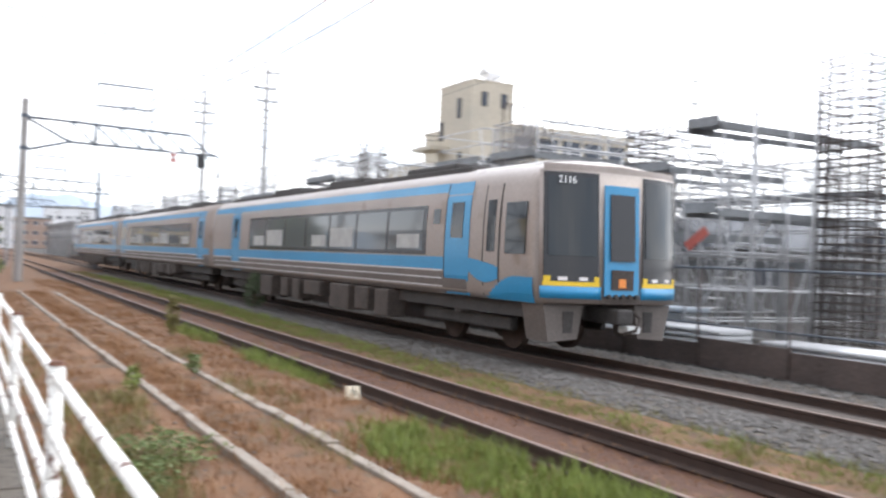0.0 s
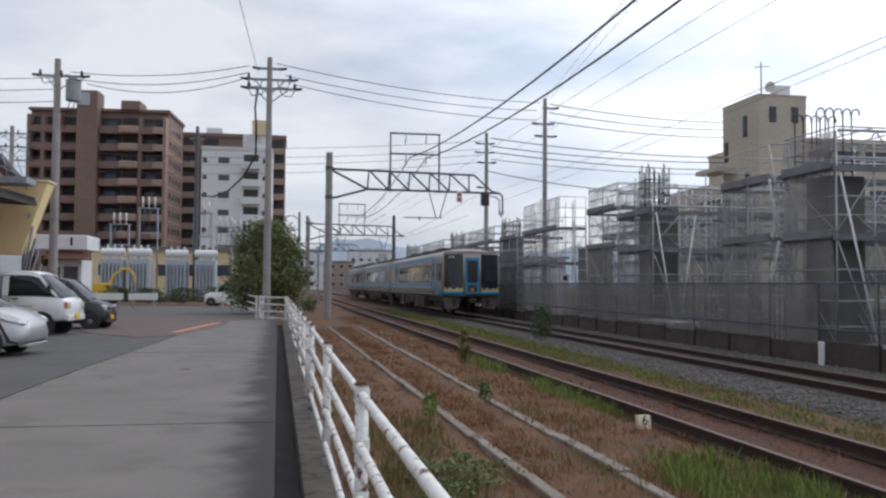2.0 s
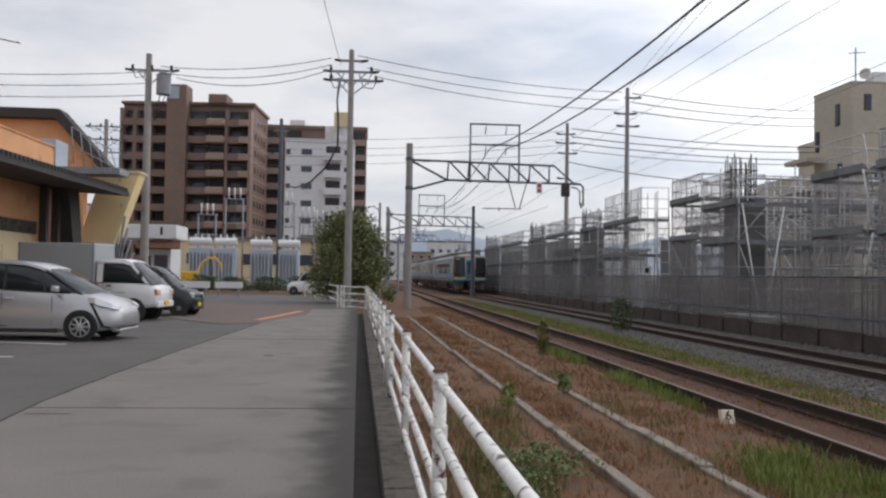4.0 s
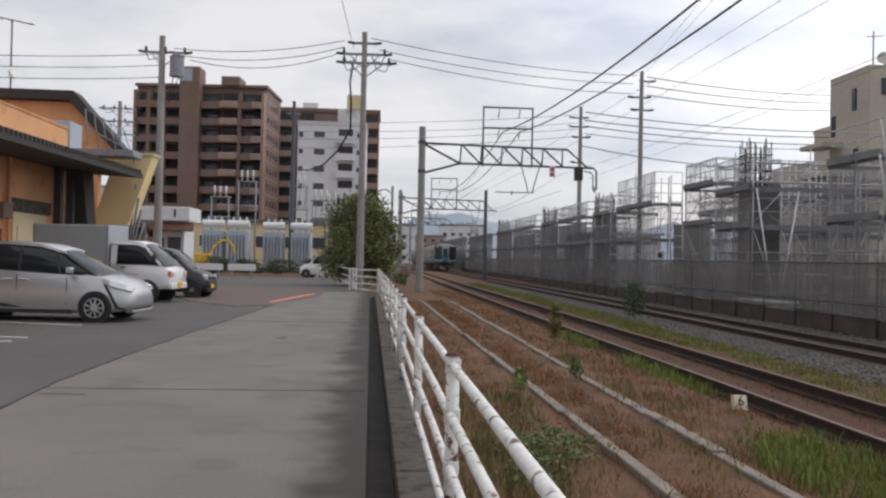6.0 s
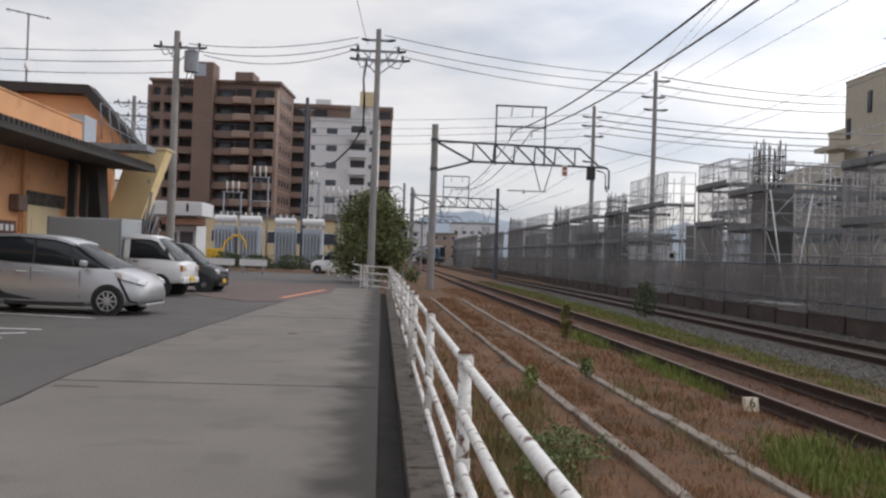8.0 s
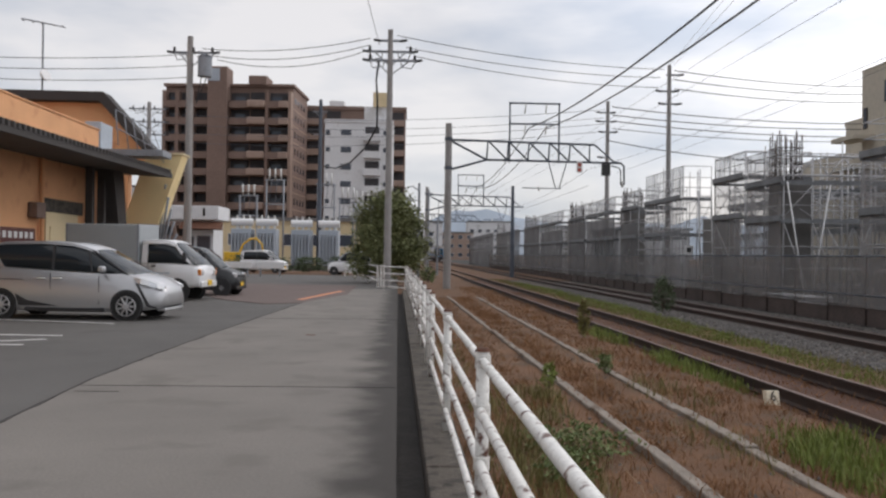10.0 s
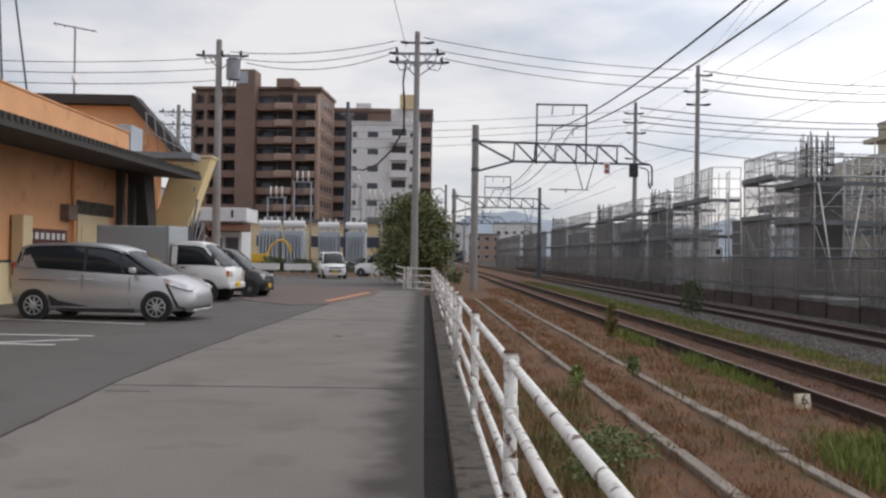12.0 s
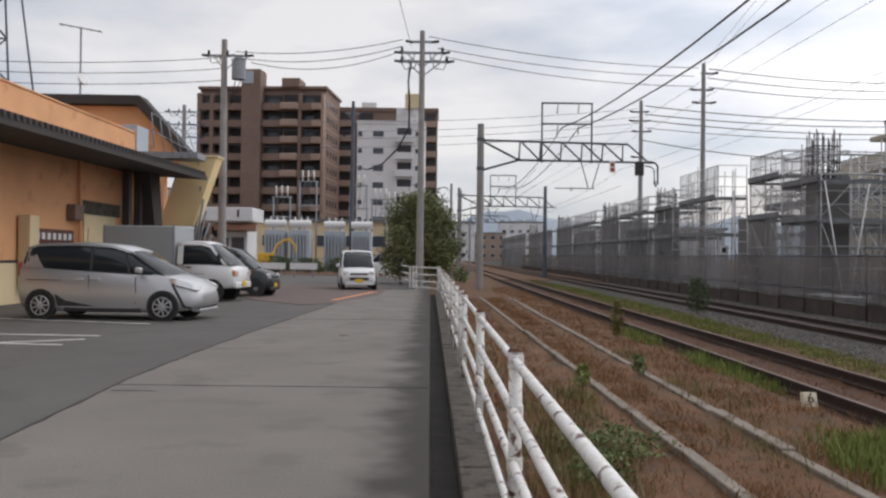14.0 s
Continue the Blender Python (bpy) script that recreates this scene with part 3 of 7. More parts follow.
grass("weed_grass", [(1.1, 6.8, 0.5, 1.2, 5), (1.3, 9.5, 0.5, 1.5, 3), (0.8, 14, 0.3, 3, 1.0), (1.75, 10.2, 0.15, 0.5, 0.6), (3.3, 14.5, 0.25, 0.6, 0.5), (2.9, 7.5, 0.3, 1.2, 0.8), (3.3, 10.5, 0.4, 1.2, 0.8)], 4200, 0.06, 0.24, 0.005, GRASS_MID, "tall mixed weeds along the fence", 15)
grass("bed_litter", strips(4.0, 6.2, 3, 40, 1.0), 5000, 0.02, 0.1, 0.005, GRASS_DRY, "withered stalks on the rusty track bed", 16, 1.2)


grass("dead_stalks", strips(0.55, 1.9, 3, 20, 1.0) + strips(2.2, 2.9, 3, 20, 1.2), 420, 0.15, 0.5, 0.0016, STALK, "thin pale dead stalks standing in the dry grass", 17, 0.5)
scatter_stones("pebbles", 1.6, 3.6, 4, 30, 420, 0.01, 0.028, 0.085, "scattered pale pebbles in the dry grass", 5)


def leafy(name, m, label, category, height, width, n, leaf, material, seed, stems=9, trunk=0.02, lobes=None):
    """A bush or tree: tapered stems and a loose crown of single leaves in clumps."""
    rnd = random.Random(seed)
    th = thing(name, m, label, category)
    bm = bmesh.new()
    tips = []
    for i in range(stems):
        a = rnd.uniform(0, 6.28)
        r = width * 0.42 * math.sqrt(rnd.random())
        top = Vector((r * math.cos(a), r * math.sin(a), height * rnd.uniform(0.45, 0.86)))
        mid = Vector((top.x * 0.35, top.y * 0.35, top.z * 0.5))
        add_tube(bm, (0, 0, 0), mid, trunk, trunk * 0.6, 6)
        add_tube(bm, mid, top, trunk * 0.6, trunk * 0.2, 5)
        tips += [top, mid.lerp(top, 0.6)]
    part("trunk", bm, BARK, th)
    r2 = np.random.RandomState(seed)
    clumps = []
    for i in range(70):
        a, z = r2.rand() * 6.28, r2.rand()
        rr = width / 2 * (0.35 + 0.65 * math.sqrt(max(0.02, 1 - (2 * z - 0.85) ** 2))) * (0.55 + 0.5 * r2.rand())
        clumps.append((rr * math.cos(a), rr * math.sin(a), height * (0.12 + 0.86 * z)))
    clumps = np.array(clumps)
    k = r2.randint(0, len(clumps), n)
    c = clumps[k] + r2.randn(n, 3) * (width * 0.085, width * 0.085, height * 0.055)
    c[:, 2] = np.clip(c[:, 2], 0.04, None)
    u = r2.randn(n, 3)
    u /= np.linalg.norm(u, axis=1, keepdims=True)
    w = np.cross(u, r2.randn(n, 3))
    w /= np.linalg.norm(w, axis=1, keepdims=True)
    s = leaf * (0.6 + 0.8 * r2.rand(n))[:, None]
    v = np.stack([c - u * s, c + w * s * 0.45, c + u * s, c - w * s * 0.45], 1)
    me = bpy.data.meshes.new("crown")
    me.from_pydata(v.reshape(-1, 3).tolist(), [], (np.arange(n * 4).reshape(-1, 4)).tolist())
    link("crown", me, material, th)
    return th


leafy("roadside_tree", pose(-1.05, 47.0, -0.1), "dense olive green evergreen tree behind the fence", "tree", 4.7, 3.5, 26000, 0.085, LEAF_TREE, 21, 16, 0.09)
leafy("weed_bush", pose(1.42, 7.3, GROUND), "bushy green weed beside the fence", "bush", 0.22, 0.85, 900, 0.022, LEAF, 22, 16, 0.004)
leafy("weed_bush", pose(1.15, 6.3, GROUND), "low green weed in dry grass", "bush", 0.24, 0.4, 460, 0.02, LEAF, 23, 8, 0.004)
leafy("weed_bush", pose(1.75, 10.8, GROUND), "small bright green weed on the edging strip", "bush", 0.3, 0.18, 200, 0.03, GRASS_GREEN, 24, 6, 0.004)
leafy("weed_bush", pose(2.75, 12.2, GROUND), "small green weed at the concrete strip", "bush", 0.3, 0.18, 200, 0.03, LEAF, 25, 6, 0.004)
leafy("tall_weed", pose(3.55, 17.7, GROUND), "upright olive weed by the siding", "bush", 0.72, 0.2, 420, 0.045, GRASS_MID, 26, 8, 0.006)
leafy("track_shrub", pose(7.55, 26.0, GROUND), "dark green shrub between the tracks", "bush", 1.0, 0.62, 1500, 0.034, LEAF_DARK, 27, 10, 0.012)
for i, (x, y, w, h) in enumerate([(-13.3, 72.6, 2.6, 1.3), (-10.7, 72.4, 2.6, 1.15), (-8.0, 72.2, 2.8, 1.2), (-5.4, 71.2, 2.6, 1.2)]):
    leafy("clipped_hedge", pose(x, y, -0.05), "dark green clipped hedge along the street", "hedge", h, w, 1500, 0.09, LEAF_DARK, 40 + i, 8, 0.03)
leafy("fence_shrub", pose(1.2, 52.0, -0.12), "green shrub beside the railway boundary", "bush", 0.9, 0.9, 500, 0.07, LEAF, 51, 8, 0.02)

# ---------------------------------------------------------------- pipe fence
FX = 0.44


def pipe_fence(ys, height=1.03, rails=(0.73, 0.47), bend_end=True, worn=True):
    th = thing("pipe_fence", Matrix.Identity(4), "white painted steel pipe fence with rust chips", "fence", "pipe fences")
    for y in ys:
        p = part("post", tube((lx(FX, y), y, 0.02), (lx(FX, y), y, height), 0.034, seg=14), FENCE_WHITE, th, smooth=False)
        for pl in p.data.polygons:
            pl.use_smooth = len(pl.vertices) == 4
        part("cap", tube((lx(FX, y), y, height - 0.004), (lx(FX, y), y, height + 0.014), 0.042, 0.03, 14), RUST, p, "rusted post cap")
        for z in (height - 0.055,) + rails:
            part("collar", tube((lx(FX, y), y, z - 0.032), (lx(FX, y), y, z + 0.032), 0.041, seg=14), FENCE_WHITE, p)
    y0, y1 = ys[0], ys[-1]
    top = [(lx(FX, y0 - 0.0), y0, height - 0.055)]
    for a in ys[1:]:
        top.append((lx(FX, a), a, height - 0.055))
    if bend_end:
        e = top[-1]
        top += [(e[0] + 0.0, e[1] + 0.25, e[2]), (e[0], e[1] + 0.36, e[2] - 0.04), (e[0], e[1] + 0.38, e[2] - 0.12)]
    o = part("top_rail", path_tube(top, 0.023, 12), FENCE_WHITE, th, "white top rail with rust chips", smooth=True)
    for z in rails:
        part("rail", path_tube([(lx(FX - 0.01, a), a, z) for a in ys], 0.024, 10), FENCE_WHITE, th, smooth=True)
    part("bottom_rail", path_tube([(lx(FX - 0.01, a), a, 0.2) for a in ys], 0.022, 10), FENCE_WHITE, th, smooth=True)
    return th


pipe_fence([-1.5, 1.5, 4.42, 7.5, 10.9])
pipe_fence([12.2, 14.3, 16.5], bend_end=True)
pipe_fence([18.0, 20.8, 23.6])
pipe_fence([25.2, 28.2, 31.2], bend_end=False)
pipe_fence([32.6, 35.2, 37.4], bend_end=False)


def rail_fence(pts, height, label, rails):
    th = thing("rail_fence", Matrix.Identity(4), label, "fence", "pipe fences")
    for x, y in pts:
        part("post", tube((x, y, -0.05), (x, y, height), 0.05, seg=10), FENCE_WHITE, th)
    for a, b in zip(pts, pts[1:]):
        for z in rails:
            stick("rail", (*a, z), (*b, z), 0.03, FENCE_WHITE, th)
    return th


rail_fence([(-0.08, 37.6), (-1.05, 39.2), (-1.2, 40.0)], 1.02, "white pipe fence closing the end of the path", (0.95, 0.65, 0.35, 0.08))
rail_fence([(-1.35, 40.3), (-2.1, 47), (-3.2, 54), (-4.2, 60)], 1.0, "white street guard rail beside the tree", (0.95, 0.62, 0.3))

# ---------------------------------------------------------------- train


def side_x(z):
    zs = [0.95, 1.05, 1.25, 1.6, 2.2, 2.75, 3.02, 3.2, 3.32, 3.4]
    xs = [1.34, 1.39, 1.42, 1.435, 1.43, 1.395, 1.33, 1.10, 0.62, 0.0]
    return float(np.interp(z, zs, xs))


BODY_Z = [0.95, 1.05, 1.25, 1.6, 2.2, 2.75, 2.9, 3.02, 3.12, 3.2, 3.27, 3.32]


def body_ring(y, sx=1.0, top=1.0):
    r = []
    for z in BODY_Z:
        r.append((-side_x(z) * sx, y, 0.95 + (z - 0.95) * top))
    r.append((0, y, 0.95 + 2.41 * top))
    for z in reversed(BODY_Z):
        r.append((side_x(z) * sx, y, 0.95 + (z - 0.95) * top))
    return r


def skin(y0, y1, z0, z1, side, off=0.004, thick=0.006, steps=6):
    """A thin plate that follows the curve of the body side."""
    bm = bmesh.new()
    zs = [z0 + (z1 - z0) * i / steps for i in range(steps + 1)]
    out = [[bm.verts.new((side * (side_x(z) + off), y, z)) for z in zs] for y in (y0, y1)]
    inn = [[bm.verts.new((side * (side_x(z) + off - thick), y, z)) for z in zs] for y in (y0, y1)]
    for i in range(steps):
        bm.faces.new((out[0][i], out[0][i + 1], out[1][i + 1], out[1][i]))
        bm.faces.new((inn[0][i], inn[1][i], inn[1][i + 1], inn[0][i + 1]))
        bm.faces.new((out[0][i], inn[0][i], inn[0][i + 1], out[0][i + 1]))
        bm.faces.new((out[1][i], out[1][i + 1], inn[1][i + 1], inn[1][i]))
    bm.faces.new((out[0][0], out[1][0], inn[1][0], inn[0][0]))
    bm.faces.new((out[0][-1], inn[0][-1], inn[1][-1], out[1][-1]))
    return bm


def front_y(x):
    """How far the rounded nose stands back at a distance from the middle."""
    return 0.02 + 0.30 * (abs(x) / 1.42) ** 3.2


def nose(x0, x1, z0, z1, off, steps=5, rim=0.0):
    bm = bmesh.new()
    a, b = [], []
    for i in range(steps + 1):
        x = x0 + (x1 - x0) * i / steps
        y = front_y(x) - off
        cut = 0.0
        for zz, lst in ((z0, a), (z1, b)):
            lean = 0.10 * max(0, (zz - 1.6)) / 1.6
            lst.append((bm.verts.new((x, y + lean, zz)), bm.verts.new((x, y + lean + 0.02, zz))))
    for i in range(steps):
        bm.faces.new((a[i][0], a[i + 1][0], b[i + 1][0], b[i][0]))
        bm.faces.new((b[i][0], b[i + 1][0], b[i + 1][1], b[i][1]))
        bm.faces.new((a[i][0], a[i][1], a[i + 1][1], a[i + 1][0]))
    for k in (0, -1):
        bm.faces.new((a[k][0], b[k][0], b[k][1], a[k][1]))
    return bm


def wheelset(th, y, x=0.566):
    for s in (-1, 1):
        part("wheel", tube((s * (x - 0.06), y, 0.48), (s * (x + 0.06), y, 0.48), 0.42, seg=24), RAIL, th, "dark steel wheel")


def railcar(length, label, tail):
    th = thing("railcar", Matrix.Identity(4), label, "train", "railcars")
    e0 = [(0.30 if tail else 0.0)]
    secs = []
    if tail:
        for y, sx, tp in ((0.42, 0.965, 0.955), (0.62, 0.99, 0.972), (1.1, 1.0, 0.985), (2.2, 1.0, 1.0)):
            secs.append(body_ring(y, sx, tp))
    else:
        secs.append(body_ring(0.25))
    secs.append(body_ring(length * 0.5))
    secs.append(body_ring(length - 0.25))
    body = part("body", loft(secs), TRAIN_GREY, th, "grey-beige metal body", smooth=True)
    body.data.polygons[0].use_smooth = True
    part("roof", loft([[(p[0] * 0.86, y, p[2] + 0.018) for p in body_ring(y)[8:17]] + [(p[0] * 0.86, y, p[2] - 0.04) for p in reversed(body_ring(y)[8:17])] for y in ((1.2 if tail else 0.3), length - 0.3)]), TRAIN_ROOF, th, "pale grey weathered roof", smooth=False)
    for y0, y1 in ((4.2, 6.4), (8.8, 11.0), (13.4, 15.6)):
        part("roof_unit", box((-0.75, y0, 3.30), (0.75, y1, 3.50), 0.06), TRAIN_UNDER, th, "dark roof air-conditioning unit")
    part("roof_conduit", box((-1.0, 3.2, 3.2), (-0.86, length - 1, 3.33), 0.02), TRAIN_UNDER, th)
    for s in (-1, 1):
        a = 2.5 if tail else 0.3
        part("upper_stripe", skin(a + 0.8, length - 0.3, 2.82, 2.99, s), TRAIN_BLUE, th, "blue stripe under the roof")
        part("lower_stripe", skin(a, length - 0.3, 1.40, 1.63, s, steps=3), TRAIN_BLUE, th, "broad blue waist stripe")
        part("lower_side", skin(a, length - 0.3, 0.955, 1.36, s, 0.0035), TRAIN_LOW, th, "darker brown-grey lower side")
        for z in (1.375, 1.23, 1.08):
            part("pin_stripe", skin(a + 0.9, length - 0.5, z, z + 0.018, s, 0.008, steps=1), WHITE_PANEL, th, "thin pale line")
        # window band
        w0, w1 = (4.05, 15.8) if tail else (3.2, length - 3.4)
        band = part("window_band", skin(w0, w1, 1.66, 2.60, s, 0.006), TRAIN_MASK, th, "dark window band")
        n = 7
        p = (w1 - w0 - 0.16) / n
        for i in range(n):
            part("window", skin(w0 + 0.08 + i * p + 0.07, w0 + 0.08 + (i + 1) * p - 0.07, 1.74, 2.53, s, 0.012), GLASS_TRAIN, band, "pane with pale blind and daylight patches")
            if i % 3 != 1:
                part("blind", skin(w0 + 0.08 + i * p + 0.2, w0 + 0.08 + (i + 0.72 + 0.12 * (i % 3)) * p, 1.78, 2.06 + 0.16 * (i * 2 % 3), s, 0.0135), BLIND_DAYLIGHT, band, "pale patch for seat backs, blinds and painted daylight in the pane")
        doors = [(2.42, 3.28), (length - 3.5, length - 2.65)] if tail else [(1.2, 2.05), (length - 2.0, length - 1.15)]
        for d0, d1 in doors:
            d = part("door", skin(d0, d1, 0.97, 2.98, s, 0.012), TRAIN_BLUE, th, "blue folding passenger door")
            part("door_window", skin(d0 + 0.22, d1 - 0.2, 1.98, 2.62, s, 0.018, steps=3), GLASS, d)
            part("door_seam", skin(d1 + 0.01, d1 + 0.035, 0.97, 2.98, s, 0.014), TRAIN_UNDER, d)
        part("toilet_window", skin(3.52, 3.78, 2.24, 2.52, s, 0.01, steps=2), GLASS, th)
        if tail:
            cd = part("cab_door", skin(1.45, 1.92, 1.02, 2.86, s, 0.010), TRAIN_GREY, th, "narrow cab door")
            part("cab_door_window", skin(1.56, 1.82, 1.75, 2.62, s, 0.016, steps=3), GLASS, cd)
            part("door_seam", skin(1.415, 1.45, 1.0, 2.88, s, 0.012), TRAIN_UNDER, cd)
            part("door_seam", skin(1.92, 1.955, 1.0, 2.88, s, 0.012), TRAIN_UNDER, cd)
            part("cab_window", skin(0.66, 1.26, 1.72, 2.56, s, 0.010, steps=3), GLASS, th, "dark cab side window")
            # blue sweep from the nose
            for i in range(14):
                a, b = 0.44 + i * 0.1, 0.54 + i * 0.1
                top_z = 1.36 - 0.36 * max(0, (i - 5) / 8) ** 1.6
                part("nose_sweep", skin(a, b, 0.96, max(top_z, 0.99), s, 0.0125, steps=3), TRAIN_BLUE, th, "curved blue sweep")
            for i in range(10):
                a, b = 1.45 + i * 0.097, 1.547 + i * 0.097
                t = (i + 0.5) / 10
                part("stripe_sweep", skin(a, b, 1.30 + 0.10 * t - 0.12 * math.sin(t * 3.14), 1.47 + 0.16 * t ** 0.6, s, 0.0135, steps=2), TRAIN_BLUE, th, "curved blue stripe end")
    # underframe
    part("underframe", box((-1.2, 0.7, 0.7), (1.2, length - 0.6, 0.96)), TRAIN_UNDER, th)
    rnd = random.Random(int(length * 10) + tail)
    y = 5.6
    while y < length - 6.2:
        L = rnd.uniform(0.35, 1.15)
        for s in (-1, 1):
            part("equipment_box", box((s * 1.22 - 0.25, y, 0.32 + rnd.uniform(0, 0.28)), (s * 1.22 - 0.25 + 0.45, y + L, 0.92), 0.03), TRAIN_BOX, th, "grimy underfloor equipment box")
        y += L + rnd.uniform(0.25, 0.95)
    for yb in (3.2, length - 3.2):
        for dy in (-1.05, 1.05):
            wheelset(th, yb + dy)
        for s in (-1, 1):
            part("bogie_frame", box((s * 0.95 - 0.08, yb - 1.6, 0.42), (s * 0.95 + 0.08, yb + 1.6, 0.66), 0.04), TRAIN_UNDER, th)
            part("air_spring", tube((s * 0.95, yb, 0.64), (s * 0.95, yb, 0.9), 0.24, seg=12), TRAIN_UNDER, th)
    part("gangway", box((-0.5, length - 0.26, 0.95), (0.5, length + 0.1, 3.0), 0.03), TRAIN_UNDER, th, "dark folding gangway")
    if not tail:
        part("gangway", box((-0.5, -0.1, 0.95), (0.5, 0.26, 3.0), 0.03), TRAIN_UNDER, th, "dark folding gangway")
    if tail:
        nz = part("nose_panel", nose(-1.385, 1.385, 0.98, 3.06, 0.0, 16), TRAIN_GREY, th, "rounded grey nose", smooth=True)
        part("nose_brow", nose(-1.33, 1.33, 3.06, 3.16, 0.0, 14), TRAIN_GREY, th)
        sec = []
        for k in range(6):
            t = k / 5
            y = 0.10 + 0.5 * t
            sec.append([(x * (0.93 + 0.05 * t), y + front_y(x) * (1 - t) * 0.8, 0.95 + (z - 0.95) * (0.925 + 0.047 * t ** 0.7) - 0.0) for (x, _, z) in body_ring(0)[5:20]])
        bm = loft([[(a, b, c) for a, b, c in s_] + [(a, b, c - 0.05) for a, b, c in reversed(s_)] for s_ in sec])
        part("nose_cowl", bm, TRAIN_GREY, th, "rounded roof cowl", smooth=True)
        for s in (-1, 1):
            wx0, wx1 = sorted((s * 0.45, s * 1.34))
            part("front_window", nose(wx0, wx1, 1.32, 3.03, 0.012, 8), TRAIN_MASK, nz, "tall black front window")
            part("front_glass", nose(wx0 + 0.05, wx1 - 0.05, 1.72, 2.96, 0.016, 8), GLASS, nz)
            part("yellow_trim", nose(wx0 - 0.01, wx1 + 0.01, 1.245, 1.315, 0.014, 8), TRAIN_YELLOW, nz, "yellow trim under the window")
            ends = sorted((wx0, wx1), key=abs)
            for xe in ends:
                q = sorted((xe, xe + (0.09 if xe == min(wx0, wx1) else -0.09)))
                part("yellow_upright", nose(q[0], q[1], 1.315, 1.40, 0.0155, 2), TRAIN_YELLOW, nz)
            part("blue_bumper", nose(wx0 - 0.04, wx1 + 0.045, 1.05, 1.243, 0.013, 8), TRAIN_BLUE, nz, "blue bumper band", smooth=True)
            for k in (0.3, 0.68):
                c = wx0 + (wx1 - wx0) * k
                part("tail_lamp", nose(c - 0.07, c + 0.07, 1.335, 1.39, 0.022, 2), LAMP, nz)
            sk = part("skirt", prism([(s * 0.52, 0.95), (s * 1.30, 0.95), (s * 1.18, 0.36), (s * 0.62, 0.40)], 0.30, 0.9, "xz"), TRAIN_LOW, th, "grey front skirt leg")
            part("skirt_opening", prism([(s * 0.72, 0.84), (s * 0.92, 0.84), (s * 0.90, 0.50), (s * 0.74, 0.50)], 0.285, 0.32, "xz"), TRAIN_UNDER, sk)
        gd = part("gangway_door", nose(-0.35, 0.35, 1.10, 2.86, 0.03, 4), TRAIN_BLUE, nz, "bright blue end door")
        part("door_glass", nose(-0.25, 0.25, 1.66, 2.72, 0.042, 4), TRAIN_MASK, gd, "dark door window")
        part("name_board", nose(-0.22, 0.22, 1.20, 1.52, 0.042, 4), TRAIN_BOX, gd, "dim grey train name board")
        part("name_mark", nose(-0.08, 0.06, 1.24, 1.38, 0.05, 2), ORANGE_LAMP, gd, "amber emblem")
        part("door_seal", nose(-0.40, 0.40, 0.98, 1.09, 0.02, 4), TRAIN_BOX, nz)
        for k in range(5):
            part("coupler_socket", tube((-0.28 + k * 0.14, -0.06, 1.1), (-0.28 + k * 0.14, 0.02, 1.1), 0.035, seg=8), TRAIN_UNDER, nz)
        part("coupler", box((-0.16, -0.12, 0.66), (0.16, 0.8, 0.9), 0.03), TRAIN_UNDER, th, "dark knuckle coupler")
        part("air_hose", path_tube([(0.35, 0.2, 0.9), (0.42, 0.02, 0.75), (0.3, -0.03, 0.56), (0.16, 0.1, 0.5)], 0.03, 6), TRAIN_BOX, th)
        part("jumper_box", box((0.2, 0.05, 0.5), (0.46, 0.3, 0.62), 0.02), WHITE_PANEL, th)
        words("fleet_number", "2116", 0.16, TEXT_WHITE, nz, pose(-1.02, front_y(1.0) - 0.03 + 0.075, 2.9, 84, 0, -9))
    return th


CAR_LEN = 20.35
cars = [railcar(CAR_LEN, "grey railcar with blue stripes and blue end door, dark windows", True),
        railcar(CAR_LEN, "grey middle railcar with blue stripes and dark windows", False),
        railcar(CAR_LEN, "grey leading railcar with blue stripes, far along the line", False)]

# ---------------------------------------------------------------- road vehicles


def wheel(th, x, y, r, w, side, rim_mat=ALLOY, spokes=9):
    wh = part("wheel", tube((x, y - w / 2, r), (x, y + w / 2, r), r, seg=28), TYRE, th, "black tyre")
    wh.data.transform(Matrix.Translation((-x, -y, -r)))
    wh.location = (x, y, r)
    o = side * (w / 2 + 0.004)
    bm = bmesh.new()
    add_tube(bm, (0, o - side * 0.03, 0), (0, o, 0), r * 0.2, seg=14)
    for k in range(spokes):
        a = 2 * math.pi * k / spokes
        d = Vector((math.cos(a), 0, math.sin(a)))
        add_tube(bm, Vector((0, o, 0)) + d * r * 0.12, Vector((0, o - side * 0.006, 0)) + d * r * 0.64, r * 0.075, r * 0.05, 6)
    part("rim_spokes", bm, rim_mat, wh)
    bm = bmesh.new()
    for k in range(24):
        a0, a1 = 2 * math.pi * k / 24, 2 * math.pi * (k + 1) / 24
        add_tube(bm, (r * 0.66 * math.cos(a0), o - side * 0.008, r * 0.66 * math.sin(a0)), (r * 0.66 * math.cos(a1), o - side * 0.008, r * 0.66 * math.sin(a1)), r * 0.05, seg=5)
    part("rim_ring", bm, rim_mat, wh)
    return wh


